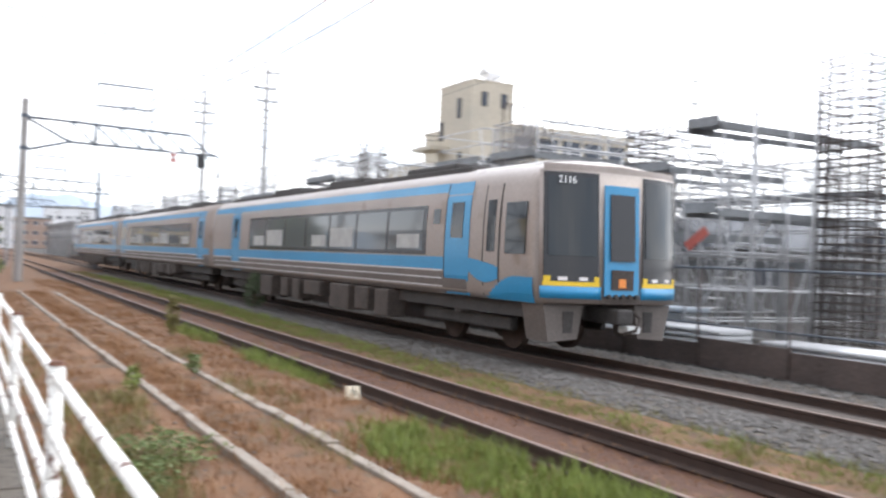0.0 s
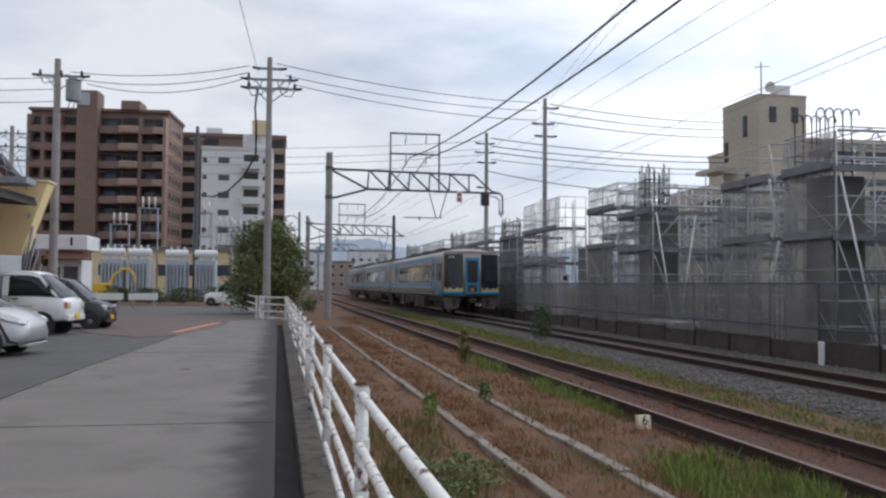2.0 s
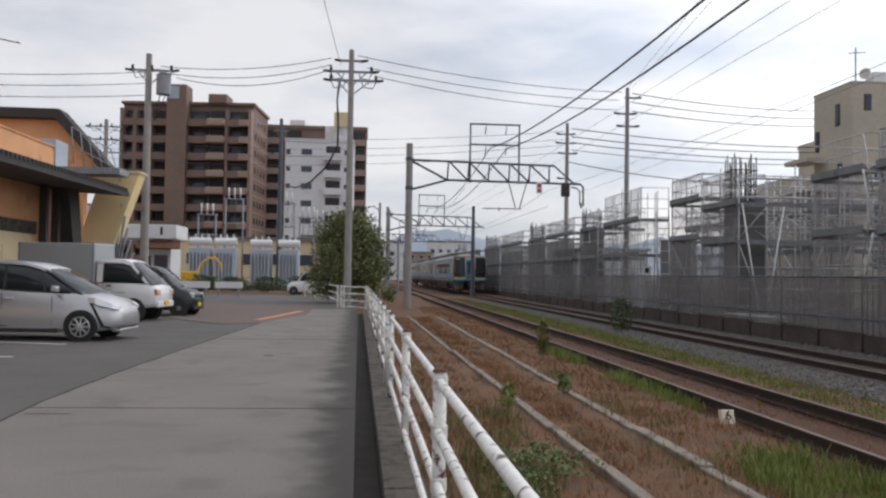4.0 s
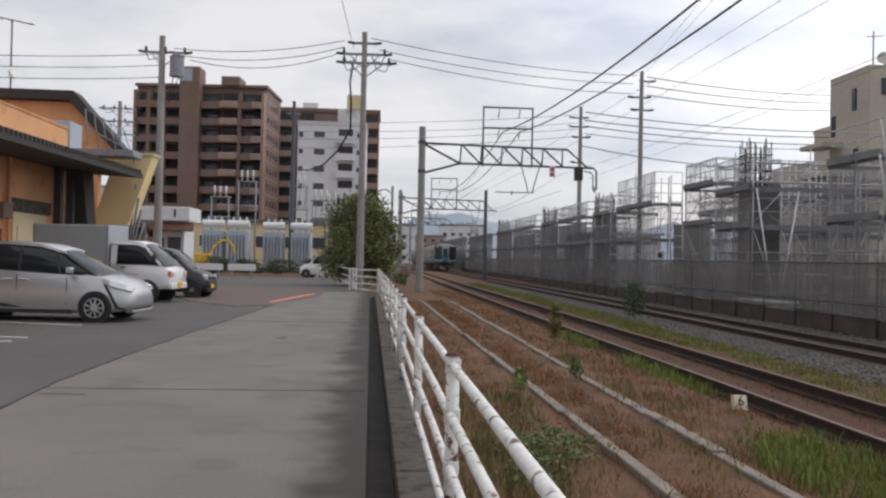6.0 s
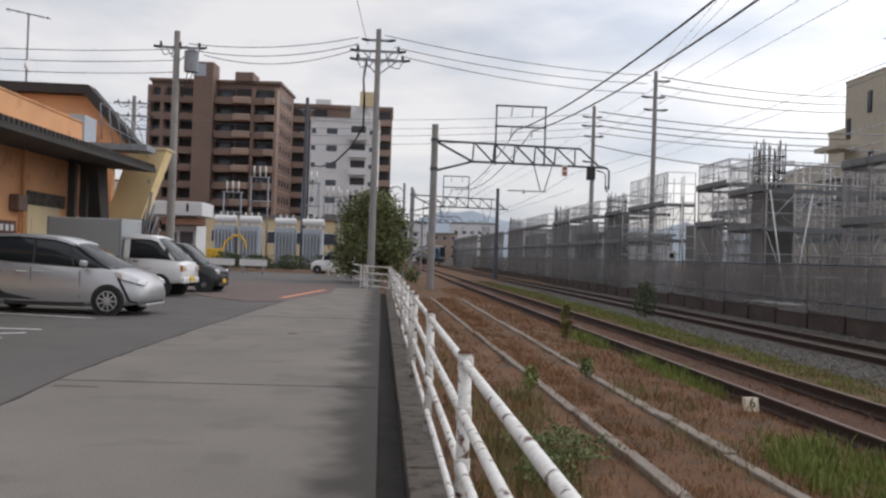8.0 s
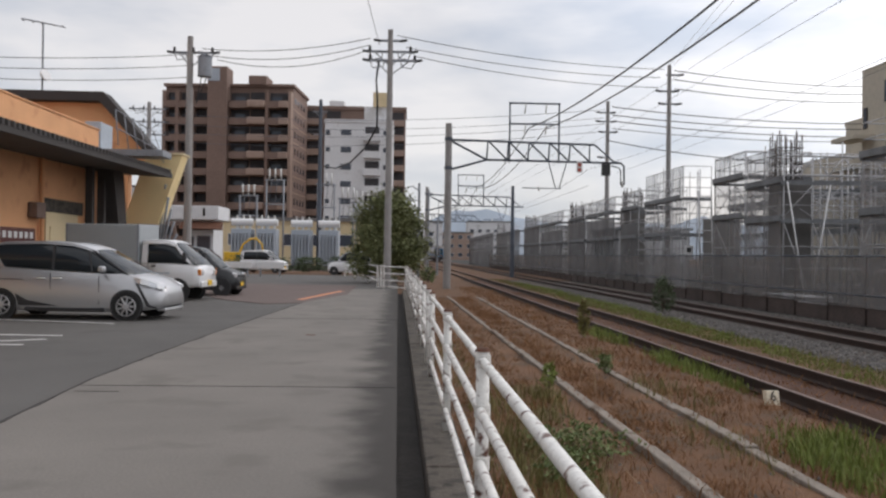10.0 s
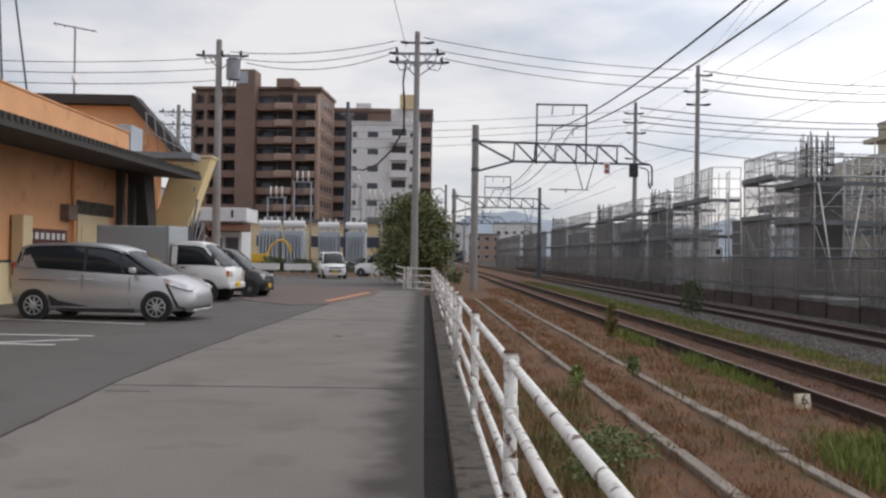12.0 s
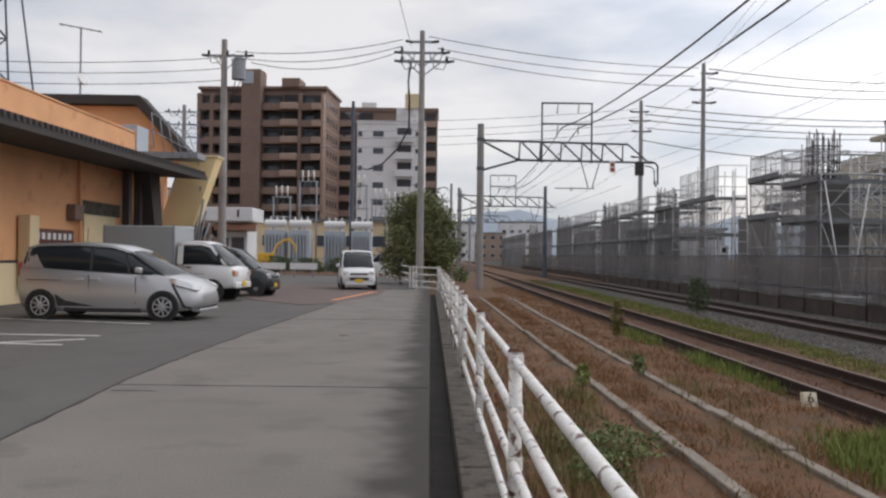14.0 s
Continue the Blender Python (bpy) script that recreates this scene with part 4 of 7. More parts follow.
def car_shell(th, st, paint, width_steps=True):
    """Body from stations along x: (x, z_low, z_belt, half_low, half_belt); closed ring across."""
    secs = []
    for x, zl, zb, hl, hb in st:
        zm = zl + (zb - zl) * 0.45
        hm = max(hl, hb) + 0.02
        crown = 0.025
        ring = [(x, -hl, zl), (x, -hm, zl + 0.10), (x, -hm - 0.005, zm), (x, -hb, zb - 0.05), (x, -hb + 0.06, zb), (x, 0, zb + crown),
                (x, hb - 0.06, zb), (x, hb, zb - 0.05), (x, hm + 0.005, zm), (x, hm, zl + 0.10), (x, hl, zl)]
        secs.append(ring)
    return part("body", loft(secs), paint, th, smooth=True)


def cabin_shell(th, st, material, name, label=""):
    """Greenhouse from stations along x: (x, z_belt, z_roof, half_belt, half_roof)."""
    secs = []
    for x, zb, zr, hb, hr in st:
        secs.append([(x, -hb, zb), (x, -(hb * 0.45 + hr * 0.55), zb + (zr - zb) * 0.55), (x, -hr, zr - 0.05), (x, -hr + 0.12, zr), (x, 0, zr + 0.02), (x, hr - 0.12, zr), (x, hr, zr - 0.05), (x, (hb * 0.45 + hr * 0.55), zb + (zr - zb) * 0.55), (x, hb, zb)])
    return part(name, loft(secs), material, th, label, smooth=True)


def shell_strip(st, f0, f1, x0, x1, side, off, n=10):
    """A strip on the cabin's side between two height fractions."""
    bm = bmesh.new()
    xs = [s[0] for s in st]
    a, b, c, d = [], [], [], []
    for i in range(n + 1):
        x = x0 + (x1 - x0) * i / n
        zb, zr, hb, hr = [float(np.interp(x, xs, [s[k] for s in st])) for k in (1, 2, 3, 4)]
        for fr, o_, i_ in ((f0, a, c), (f1, b, d)):
            h = hb + (hr - hb) * fr + 0.006 * math.sin(fr * 3.14)
            z = zb + (zr - zb) * fr
            o_.append(bm.verts.new((x, side * (h + off), z)))
            i_.append(bm.verts.new((x, side * (h - 0.02), z)))
    for i in range(n):
        bm.faces.new((a[i], a[i + 1], b[i + 1], b[i]))
        bm.faces.new((b[i], b[i + 1], d[i + 1], d[i]))
        bm.faces.new((a[i], c[i], c[i + 1], a[i + 1]))
    bm.faces.new((a[0], b[0], d[0], c[0])), bm.faces.new((a[-1], c[-1], d[-1], b[-1]))
    return bm


def pillar(st, xb, xt, w, side, off, f0=0.0, f1=0.95):
    bm = bmesh.new()
    xs = [s[0] for s in st]
    lo, hi = [], []
    for x, fr, lst in ((xb, f0, lo), (xb + w, f0, lo), (xt, f1, hi), (xt + w, f1, hi)):
        zb, zr, hb, hr = [float(np.interp(x, xs, [s[k] for s in st])) for k in (1, 2, 3, 4)]
        h = hb + (hr - hb) * fr
        lst += [bm.verts.new((x, side * (h + off), zb + (zr - zb) * fr)), bm.verts.new((x, side * (h - 0.03), zb + (zr - zb) * fr))]
    a, b, c, d = lo[0], lo[1], lo[2], lo[3]
    e, f_, g_, h_ = hi
    for q in ((a, c, g_, e), (b, f_, h_, d), (a, e, f_, b), (c, d, h_, g_), (e, g_, h_, f_), (a, b, d, c)):
        bm.faces.new(q)
    return bm


def minivan(m):
    th = thing("minivan", m, "silver compact minivan parked nose outward in its bay", "car", "parked vehicles")
    st = [(-1.99, 0.42, 1.10, 0.62, 0.70), (-1.91, 0.30, 1.17, 0.76, 0.79), (-1.4, 0.20, 1.15, 0.80, 0.835), (-0.5, 0.18, 1.10, 0.82, 0.845), (0.6, 0.18, 1.04, 0.82, 0.845), (1.1, 0.19, 1.02, 0.81, 0.83), (1.5, 0.20, 0.985, 0.80, 0.78), (1.85, 0.24, 0.885, 0.76, 0.70), (2.06, 0.29, 0.72, 0.62, 0.58), (2.13, 0.34, 0.60, 0.52, 0.48)]
    car_shell(th, st, SILVER)
    cs = [(-1.96, 1.08, 1.36, 0.72, 0.60), (-1.83, 1.15, 1.60, 0.79, 0.63), (-1.5, 1.14, 1.665, 0.825, 0.65), (-0.6, 1.09, 1.69, 0.838, 0.67), (0.1, 1.06, 1.65, 0.838, 0.66), (0.55, 1.03, 1.52, 0.83, 0.64), (1.0, 1.01, 1.28, 0.81, 0.63), (1.45, 0.98, 1.02, 0.74, 0.60)]
    gh = cabin_shell(th, cs, GLASS, "greenhouse", "dark tinted windows")
    roof = [(x, zr - 0.045, zr + 0.006, hr + 0.02, hr + 0.004) for x, zb, zr, hb, hr in cs[1:6]]
    cabin_shell(th, roof, SILVER, "roof_panel", "silver roof")
    for s in (-1, 1):
        part("roof_rail_edge", shell_strip(cs, 0.91, 1.0, -1.88, 0.62, s, 0.008), SILVER, gh)
        part("front_pillar", pillar(cs, 1.28, 0.47, 0.07, s, 0.012, 0.05, 0.97), PLASTIC, gh)
        part("door_pillar", pillar(cs, 0.55, 0.40, 0.045, s, 0.006, 0.0, 0.9), PLASTIC, gh)
        part("door_pillar", pillar(cs, -0.32, -0.36, 0.06, s, 0.006, 0.0, 0.9), PLASTIC, gh)
        part("rear_pillar", pillar(cs, -1.95, -1.88, 0.15, s, 0.014, 0.0, 0.95), SILVER, gh)
        part("quarter_panel", pillar(cs, -1.97, -1.99, 0.3, s, 0.0165, -0.02, 0.56), SILVER, gh, "silver rear quarter panel")
        part("quarter_panel", pillar(cs, -1.80, -2.02, 0.44, s, 0.018, -0.02, 0.55), SILVER, gh, "silver rear quarter panel")
        part("door_seam", box((-0.34, s * 0.862 - 0.004, 0.32), (-0.328, s * 0.862 + 0.004, 1.0)), PLASTIC, th)
        part("door_seam", box((0.72, s * 0.86 - 0.004, 0.34), (0.732, s * 0.86 + 0.004, 0.96)), PLASTIC, th)
        part("slide_track", box((-1.75, s * 0.858 - 0.006, 0.86), (-0.95, s * 0.858 + 0.006, 0.875)), PLASTIC, th)
        for x in (-0.18, -0.55):
            part("door_handle", box((x - 0.1, s * 0.872 - 0.018, 0.88), (x + 0.1, s * 0.872 + 0.018, 0.92), 0.012), LAMP, th, "silver door handle")
        part("side_skirt", box((-0.9, s * 0.83 - 0.03, 0.18), (0.85, s * 0.83 + 0.032, 0.28), 0.02), PLASTIC, th, "dark sill")
        part("side_blade", prism([(-1.10, 0.56), (-0.85, 0.42), (-0.15, 0.30), (-1.02, 0.30)], s * 0.862, s * 0.876, "xz"), PLASTIC, th, "black side accent")
        mir = part("door_mirror", box((0.78, s * 0.98 - 0.1, 1.04), (0.92, s * 0.98 + 0.08, 1.17), 0.04), SILVER, th, "silver door mirror")
        part("mirror_foot", box((0.8, s * 0.9 - 0.07, 1.01), (0.88, s * 0.9 + 0.05, 1.05), 0.01), PLASTIC, mir)
        for x in (-1.42, 1.33):
            part("wheel_arch", tube((x, s * 0.80, 0.32), (x, s * 0.868, 0.32), 0.352, seg=28), PLASTIC, th, "dark wheel arch")
            wheel(th, x, s * 0.775, 0.31, 0.20, s)
        hl = loft([[(x, s * y, z0), (x, s * y - s * 0.012, z1), (x - 0.02, s * (y - 0.16), z1 + 0.015), (x - 0.02, s * (y - 0.16), z0)] for x, y, z0, z1 in ((1.46, 0.80, 0.87, 0.935), (1.62, 0.822, 0.795, 0.915), (1.80, 0.80, 0.745, 0.865), (1.96, 0.735, 0.70, 0.80), (2.08, 0.64, 0.675, 0.735))])
        part("headlight", hl, LAMP, th, "swept clear headlamp")
        part("headlight_frame", prism([(1.50, 0.82), (1.56, 0.80), (1.82, 0.34), (1.98, 0.30), (1.96, 0.27), (1.76, 0.30)], s * 0.79, s * 0.812, "xz"), PLASTIC, th, "black lamp accent")
        part("fog_lamp", tube((1.96, s * 0.58, 0.36), (2.05, s * 0.58, 0.36), 0.05, seg=10), LAMP, th)
        part("tail_light", box((-2.0, s * 0.70 - 0.06, 0.95), (-1.89, s * 0.70 + 0.06, 1.25), 0.02), RED_PAINT, th)
    part("grille", prism([(-0.42, 0.62), (0.42, 0.62), (0.60, 0.30), (-0.60, 0.30)], 1.96, 2.085, "yz"), PLASTIC, th, "large black trapezoid grille")
    part("grille_bar", box((2.06, -0.44, 0.60), (2.105, 0.44, 0.645), 0.012), LAMP, th, "bright grille bar")
    part("bumper_lip", box((1.9, -0.60, 0.20), (2.10, 0.60, 0.27), 0.025), SILVER, th, "silver bumper lip")
    part("lower_grille", box((1.95, -0.55, 0.24), (2.08, 0.55, 0.34), 0.02), PLASTIC, th)
    part("number_plate", box((2.087, -0.17, 0.36), (2.107, 0.17, 0.52), 0.004), PLATE_WHITE, th, "white number plate with plain bars")
    part("wiper", tube((1.42, -0.3, 1.0), (1.2, 0.3, 1.12), 0.01), PLASTIC, th)
    return th


def box_truck(m):
    th = thing("box_truck", m, "small white truck with a grey box body, parked", "truck", "parked vehicles")
    st = [(0.1, 0.42, 1.02, 0.68, 0.70), (0.9, 0.36, 1.02, 0.70, 0.71), (1.45, 0.36, 0.98, 0.70, 0.70), (1.62, 0.38, 0.90, 0.68, 0.66), (1.66, 0.40, 0.82, 0.66, 0.62)]
    car_shell(th, st, CAR_WHITE)
    cs = [(0.08, 1.0, 1.58, 0.70, 0.62), (0.25, 1.0, 1.61, 0.71, 0.63), (0.75, 1.0, 1.60, 0.71, 0.62), (0.95, 1.0, 1.54, 0.71, 0.61), (1.25, 0.99, 1.30, 0.70, 0.60), (1.55, 0.95, 0.99, 0.66, 0.58)]
    gh = cabin_shell(th, cs, GLASS, "greenhouse", "dark cab windows")
    cabin_shell(th, [(x, zr - 0.10, zr + 0.006, hr + 0.04, hr + 0.006) for x, zb, zr, hb, hr in cs[:4]], CAR_WHITE, "roof_panel", "white cab roof")
    for s in (-1, 1):
        part("rear_pillar", pillar(cs, 0.08, 0.08, 0.16, s, 0.014, 0, 0.98), CAR_WHITE, gh)
        part("front_pillar", pillar(cs, 1.36, 0.86, 0.09, s, 0.014, 0.05, 0.98), CAR_WHITE, gh)
        part("roof_edge", shell_strip(cs, 0.82, 1.0, 0.08, 0.95, s, 0.012), CAR_WHITE, gh)
        part("door_seam", box((0.26, s * 0.732 - 0.004, 0.5), (0.272, s * 0.732 + 0.004, 1.0)), PLASTIC, th)
        part("door_handle", box((0.34, s * 0.735 - 0.012, 0.9), (0.48, s * 0.735 + 0.012, 0.935), 0.008), PLASTIC, th)
        part("wheel_arch", tube((1.05, s * 0.66, 0.28), (1.05, s * 0.733, 0.28), 0.33, seg=24), PLASTIC, th)
        wheel(th, 1.05, s * 0.64, 0.27, 0.15, s, WHITE_PANEL, 6)
        wheel(th, -0.95, s * 0.62, 0.27, 0.15, s, WHITE_PANEL, 6)
        part("headlight", box((1.60, s * 0.52 - 0.11, 0.68), (1.69, s * 0.52 + 0.11, 0.84), 0.03), LAMP, th, "clear headlamp")
        part("turn_lamp", box((1.6, s * 0.66 - 0.03, 0.68), (1.68, s * 0.66 + 0.03, 0.84), 0.01), ORANGE_LAMP, th)
        part("door_mirror", box((1.25, s * 0.86 - 0.06, 1.05), (1.33, s * 0.86 + 0.06, 1.28), 0.02), PLASTIC, th)
        part("door_lettering", box((0.45, s * 0.733 - 0.003, 0.72), (0.85, s * 0.733 + 0.004, 0.75)), BLUE_EQUIP, th, "unreadable lettering bar")
    part("bumper", box((1.60, -0.66, 0.36), (1.71, 0.66, 0.52), 0.03), CAR_WHITE, th)
    part("grille", box((1.655, -0.2, 0.42), (1.72, 0.2, 0.50), 0.01), PLASTIC, th)
    part("number_plate", box((1.71, -0.16, 0.40), (1.725, 0.16, 0.55), 0.004), PLATE_YELLOW, th, "yellow number plate with plain bars")
    bx = part("cargo_box", box((-2.0, -0.72, 0.62), (0.02, 0.72, 2.02), 0.035), BOX_GREY, th, "plain grey cargo box")
    for x in (-1.95, -0.02):
        part("box_trim", box((x - 0.025, -0.73, 0.62), (x + 0.025, 0.73, 2.03), 0.008), GALV, bx)
    part("chassis", box((-1.8, -0.35, 0.38), (1.0, 0.35, 0.62)), PLASTIC, th)
    return th


def kei_van(m, paint, label, plate, moving=False):
    th = thing("kei_car", m, label, "car", "" if moving else "parked vehicles")
    st = [(-1.66, 0.34, 0.92, 0.62, 0.66), (-1.60, 0.24, 0.97, 0.69, 0.71), (-0.9, 0.19, 0.98, 0.71, 0.73), (0.4, 0.19, 0.97, 0.71, 0.73), (0.95, 0.20, 0.96, 0.70, 0.71), (1.35, 0.21, 0.90, 0.69, 0.68), (1.60, 0.25, 0.78, 0.66, 0.62), (1.68, 0.30, 0.66, 0.60, 0.56)]
    car_shell(th, st, paint)
    cs = [(-1.64, 0.93, 1.40, 0.67, 0.58), (-1.55, 0.96, 1.60, 0.71, 0.60), (-1.0, 0.97, 1.66, 0.72, 0.62), (0.1, 0.97, 1.66, 0.725, 0.62), (0.42, 0.96, 1.60, 0.72, 0.61), (0.72, 0.96, 1.38, 0.71, 0.60), (1.12, 0.94, 0.98, 0.66, 0.58)]
    gh = cabin_shell(th, cs, GLASS, "greenhouse", "dark windows")
    cabin_shell(th, [(x, zr - 0.09, zr + 0.006, hr + 0.04, hr + 0.006) for x, zb, zr, hb, hr in cs[1:5]], paint, "roof_panel")
    wheels = []
    for s in (-1, 1):
        part("rear_pillar", pillar(cs, -1.62, -1.56, 0.2, s, 0.014, 0, 0.97), paint, gh)
        part("door_pillar", pillar(cs, -0.35, -0.35, 0.06, s, 0.008, 0, 0.95), PLASTIC, gh)
        part("front_pillar", pillar(cs, 0.92, 0.38, 0.08, s, 0.014, 0.04, 0.98), paint, gh)
        part("roof_edge", shell_strip(cs, 0.85, 1.0, -1.55, 0.42, s, 0.012), paint, gh)
        part("door_seam", box((-0.33, s * 0.752 - 0.004, 0.3), (-0.32, s * 0.752 + 0.004, 0.96)), PLASTIC, th)
        for x in (-1.2, 1.2):
            part("wheel_arch", tube((x, s * 0.68, 0.28), (x, s * 0.752, 0.28), 0.32, seg=24), PLASTIC, th)
            wheels.append(wheel(th, x, s * 0.66, 0.27, 0.15, s))
        part("headlight", box((1.46, s * 0.52 - 0.11, 0.62), (1.67, s * 0.52 + 0.10, 0.80), 0.04), LAMP, th, "clear headlamp")
        part("door_mirror", box((0.72, s * 0.84 - 0.08, 0.96), (0.82, s * 0.84 + 0.07, 1.11), 0.03), paint, th)
        part("fog_lamp", box((1.6, s * 0.5 - 0.06, 0.34), (1.675, s * 0.5 + 0.06, 0.40), 0.01), PLASTIC, th)
    part("grille", box((1.62, -0.38, 0.64), (1.705, 0.38, 0.72), 0.015), PLASTIC, th, "dark upper grille")
    part("lower_grille", box((1.62, -0.40, 0.42), (1.70, 0.40, 0.54), 0.015), PLASTIC, th, "dark lower grille")
    part("bumper", box((1.55, -0.60, 0.22), (1.695, 0.60, 0.34), 0.03), paint, th)
    part("number_plate", box((1.69, -0.165, 0.33), (1.71, 0.165, 0.47), 0.004), plate, th, "yellow number plate with plain bars")
    return th, wheels


minivan(pose(-7.31, 20.34, -0.012, 0, 0, -4))
box_truck(pose(-8.15, 28.3, -0.012, 0, 0, -5) @ Matrix.Scale(1.15, 4))
kei_van(pose(-7.5, 31.6, -0.012, 0, 0, -5), CAR_BLACK, "black tall small car parked beside the truck", PLATE_YELLOW)
kei_van(pose(-3.9, 63.5, -0.012, 0, 0, 170), CAR_WHITE, "white small car parked behind the guard rail", PLATE_YELLOW)
moving_car, moving_wheels = kei_van(pose(-3.5, 38, -0.012, 0, 0, -90), CAR_WHITE, "white small car driving slowly towards the path", PLATE_YELLOW, True)

# ---------------------------------------------------------------- catenary gantry, poles, wires
def gantry(y, xl, xr, h, beam_z, label, frame_x=None, post=0.16, end_drop=True):
    th = thing("catenary_gantry", Matrix.Identity(4), label, "gantry", "catenary gantries")
    x0, x1 = lx(xl, y), lx(xr, y)
    p = part("post", tube((x0, y, GROUND - 0.1), (x0, y, h), post * 1.15, post, 18), CONC_POLE, th, "round concrete post")
    for z in (beam_z + 0.55, beam_z - 0.85):
        part("clamp_band", tube((x0, y, z - 0.08), (x0, y, z + 0.08), post * 1.2, seg=18), GALV_DARK, p)
    b0, b1 = beam_z - 0.42, beam_z + 0.52
    n = 5
    xs = [x0 + 1.85 + (x1 - 1.7 - x0 - 1.85) * i / n for i in range(n + 1)]
    r = 0.055
    top_end = xs[-1] + 0.25
    stick("top_chord", (x0, y, b1), (top_end, y, b1 - 0.12), r, GALV_DARK, th)
    stick("bottom_chord", (xs[0], y, b0), (x1 - 0.15, y, b0 - 0.05), r, GALV_DARK, th)
    stick("knee_brace", (x0, y, beam_z - 0.95), (xs[0], y, b0), r, GALV_DARK, th)
    stick("diagonal", (x0, y, b1), (xs[0], y, b0), r, GALV_DARK, th)
    for i in range(n):
        tz = b1 - 0.12 * i / n
        stick("web_post", (xs[i], y, b0), (xs[i] + 0.05, y, tz), r * 0.7, GALV_DARK, th)
        stick("diagonal", (xs[i] + 0.05, y, tz), (xs[i + 1], y, b0), r * 0.8, GALV_DARK, th)
    stick("web_post", (xs[-1], y, b0), (xs[-1], y, b1 - 0.12), r * 0.7, GALV_DARK, th)
    stick("end_strut", (top_end, y, b1 - 0.12), (x1 - 0.5, y, b0), r * 0.8, GALV_DARK, th)
    if end_drop:
        part("end_bend", path_tube([(x1 - 0.5, y, b0), (x1 - 0.15, y, b0 - 0.05), (x1, y, b0 - 0.2), (x1, y, b0 - 1.1)], 0.05, 8), GALV_DARK, th, smooth=True)
        part("end_bend", path_tube([(x1 - 0.62, y, b0 - 0.2), (x1 - 0.3, y, b0 - 0.26), (x1 - 0.16, y, b0 - 0.4), (x1 - 0.16, y, b0 - 1.1)], 0.03, 8), GALV_DARK, th, smooth=True)
        stick("insulator", (x1 - 0.08, y, b0 - 1.25), (x1 - 0.08, y, b0 - 0.9), 0.06, PORCELAIN, th, 10)
    if frame_x:
        a, b = lx(frame_x[0], y), lx(frame_x[1], y)
        zt = beam_z + 2.35
        for xx in (a, b):
            stick("frame_post", (xx, y, b0 - 0.1), (xx, y, zt), 0.045, GALV_DARK, th)
        for z in (zt, zt - 1.0):
            stick("frame_bar", (a - 0.04, y, z), (b + 0.04, y, z), 0.045, GALV_DARK, th)
        for k in (0.3, 0.72):
            xx = a + (b - a) * k
            for z in (zt, zt - 1.0):
                stick("insulator", (xx, y, z - 0.5), (xx + 0.06, y, z), 0.035, PORCELAIN, th, 8)
    return th


GY = 42.8
gantry(GY, 2.4, 10.95, 7.85, 6.55, "grey steel truss gantry on a round concrete post", (5.35, 7.75))
G2 = 80.0
gantry(G2, 2.6, 11.5, 7.6, 6.4, "distant grey lattice gantry over the railway", (5.4, 7.7), 0.14, False)
gantry(118.0, 2.6, 11.5, 7.6, 6.4, "far grey lattice gantry over the railway", (5.4, 7.7), 0.14, False)


def stand_arm(y, x, z, drop):
    """A hanging support with its steady arm."""
    th = thing("catenary_support", Matrix.Identity(4), "hanging steel catenary support with insulators", "catenary support", "catenary supports")
    X = lx(x, y)
    stick("strut", (X - 0.45, y, z), (X - 0.1, y, z - drop), 0.025, GALV_DARK, th)
    stick("strut", (X + 0.45, y, z), (X + 0.1, y, z - drop), 0.025, GALV_DARK, th)
    stick("arm", (X - 1.7, y, z - drop - 0.05), (X + 0.2, y, z - drop - 0.05), 0.025, GALV_DARK, th)
    stick("insulator", (X - 0.9, y, z - drop - 0.2), (X - 0.9, y, z - drop + 0.05), 0.05, PORCELAIN, th, 8)
    return th


stand_arm(GY, 7.7, 6.1, 1.25)
sgn = thing("gantry_sign", pose(lx(8.75, GY), GY - 0.1, 5.7), "small red and white sign hanging from the gantry", "sign")
part("plate", box((-0.14, -0.02, -0.12), (0.14, 0.02, 0.42), 0.01), WHITE_PANEL, sgn)
part("red_band", box((-0.09, -0.025, -0.08), (0.09, -0.0205, 0.1)), RED_PAINT, sgn)
part("red_band", box((-0.09, -0.025, 0.17), (0.09, -0.0205, 0.34)), RED_PAINT, sgn)
sgn = thing("relay_box", pose(lx(10.05, GY), GY - 0.05, 5.75), "small black box under the gantry beam", "box")
part("case", box((-0.2, -0.12, -0.3), (0.2, 0.12, 0.36), 0.02), PLASTIC, sgn)
stand_arm(G2, 5.6, 6.0, 1.2)
stand_arm(G2, 9.4, 6.0, 1.2)


def wire(name, p0, p1, sag, r, material, label, n=16, group="overhead wires"):
    pts = []
    for i in range(n + 1):
        t = i / n
        p = Vector(p0).lerp(Vector(p1), t)
        p.z -= sag * 4 * t * (1 - t)
        pts.append(p)
    return tagged(part(name, path_tube(pts, r, 5), material), label, "wire", group)


for x in (6.3, 7.1):
    wire("feeder_wire", (lx(x, GY), GY, 7.72), (lx(x, -6), -6, 7.8), 1.1, 0.026, WIRE, "thick black feeder wire above the line")
    wire("feeder_wire", (lx(x, GY), GY, 7.72), (lx(x, G2), G2, 7.6), 0.9, 0.024, WIRE, "thick black feeder wire above the line")
    wire("feeder_wire", (lx(x, G2), G2, 7.6), (lx(x, 118), 118, 7.6), 0.7, 0.02, WIRE, "thick black feeder wire above the line")
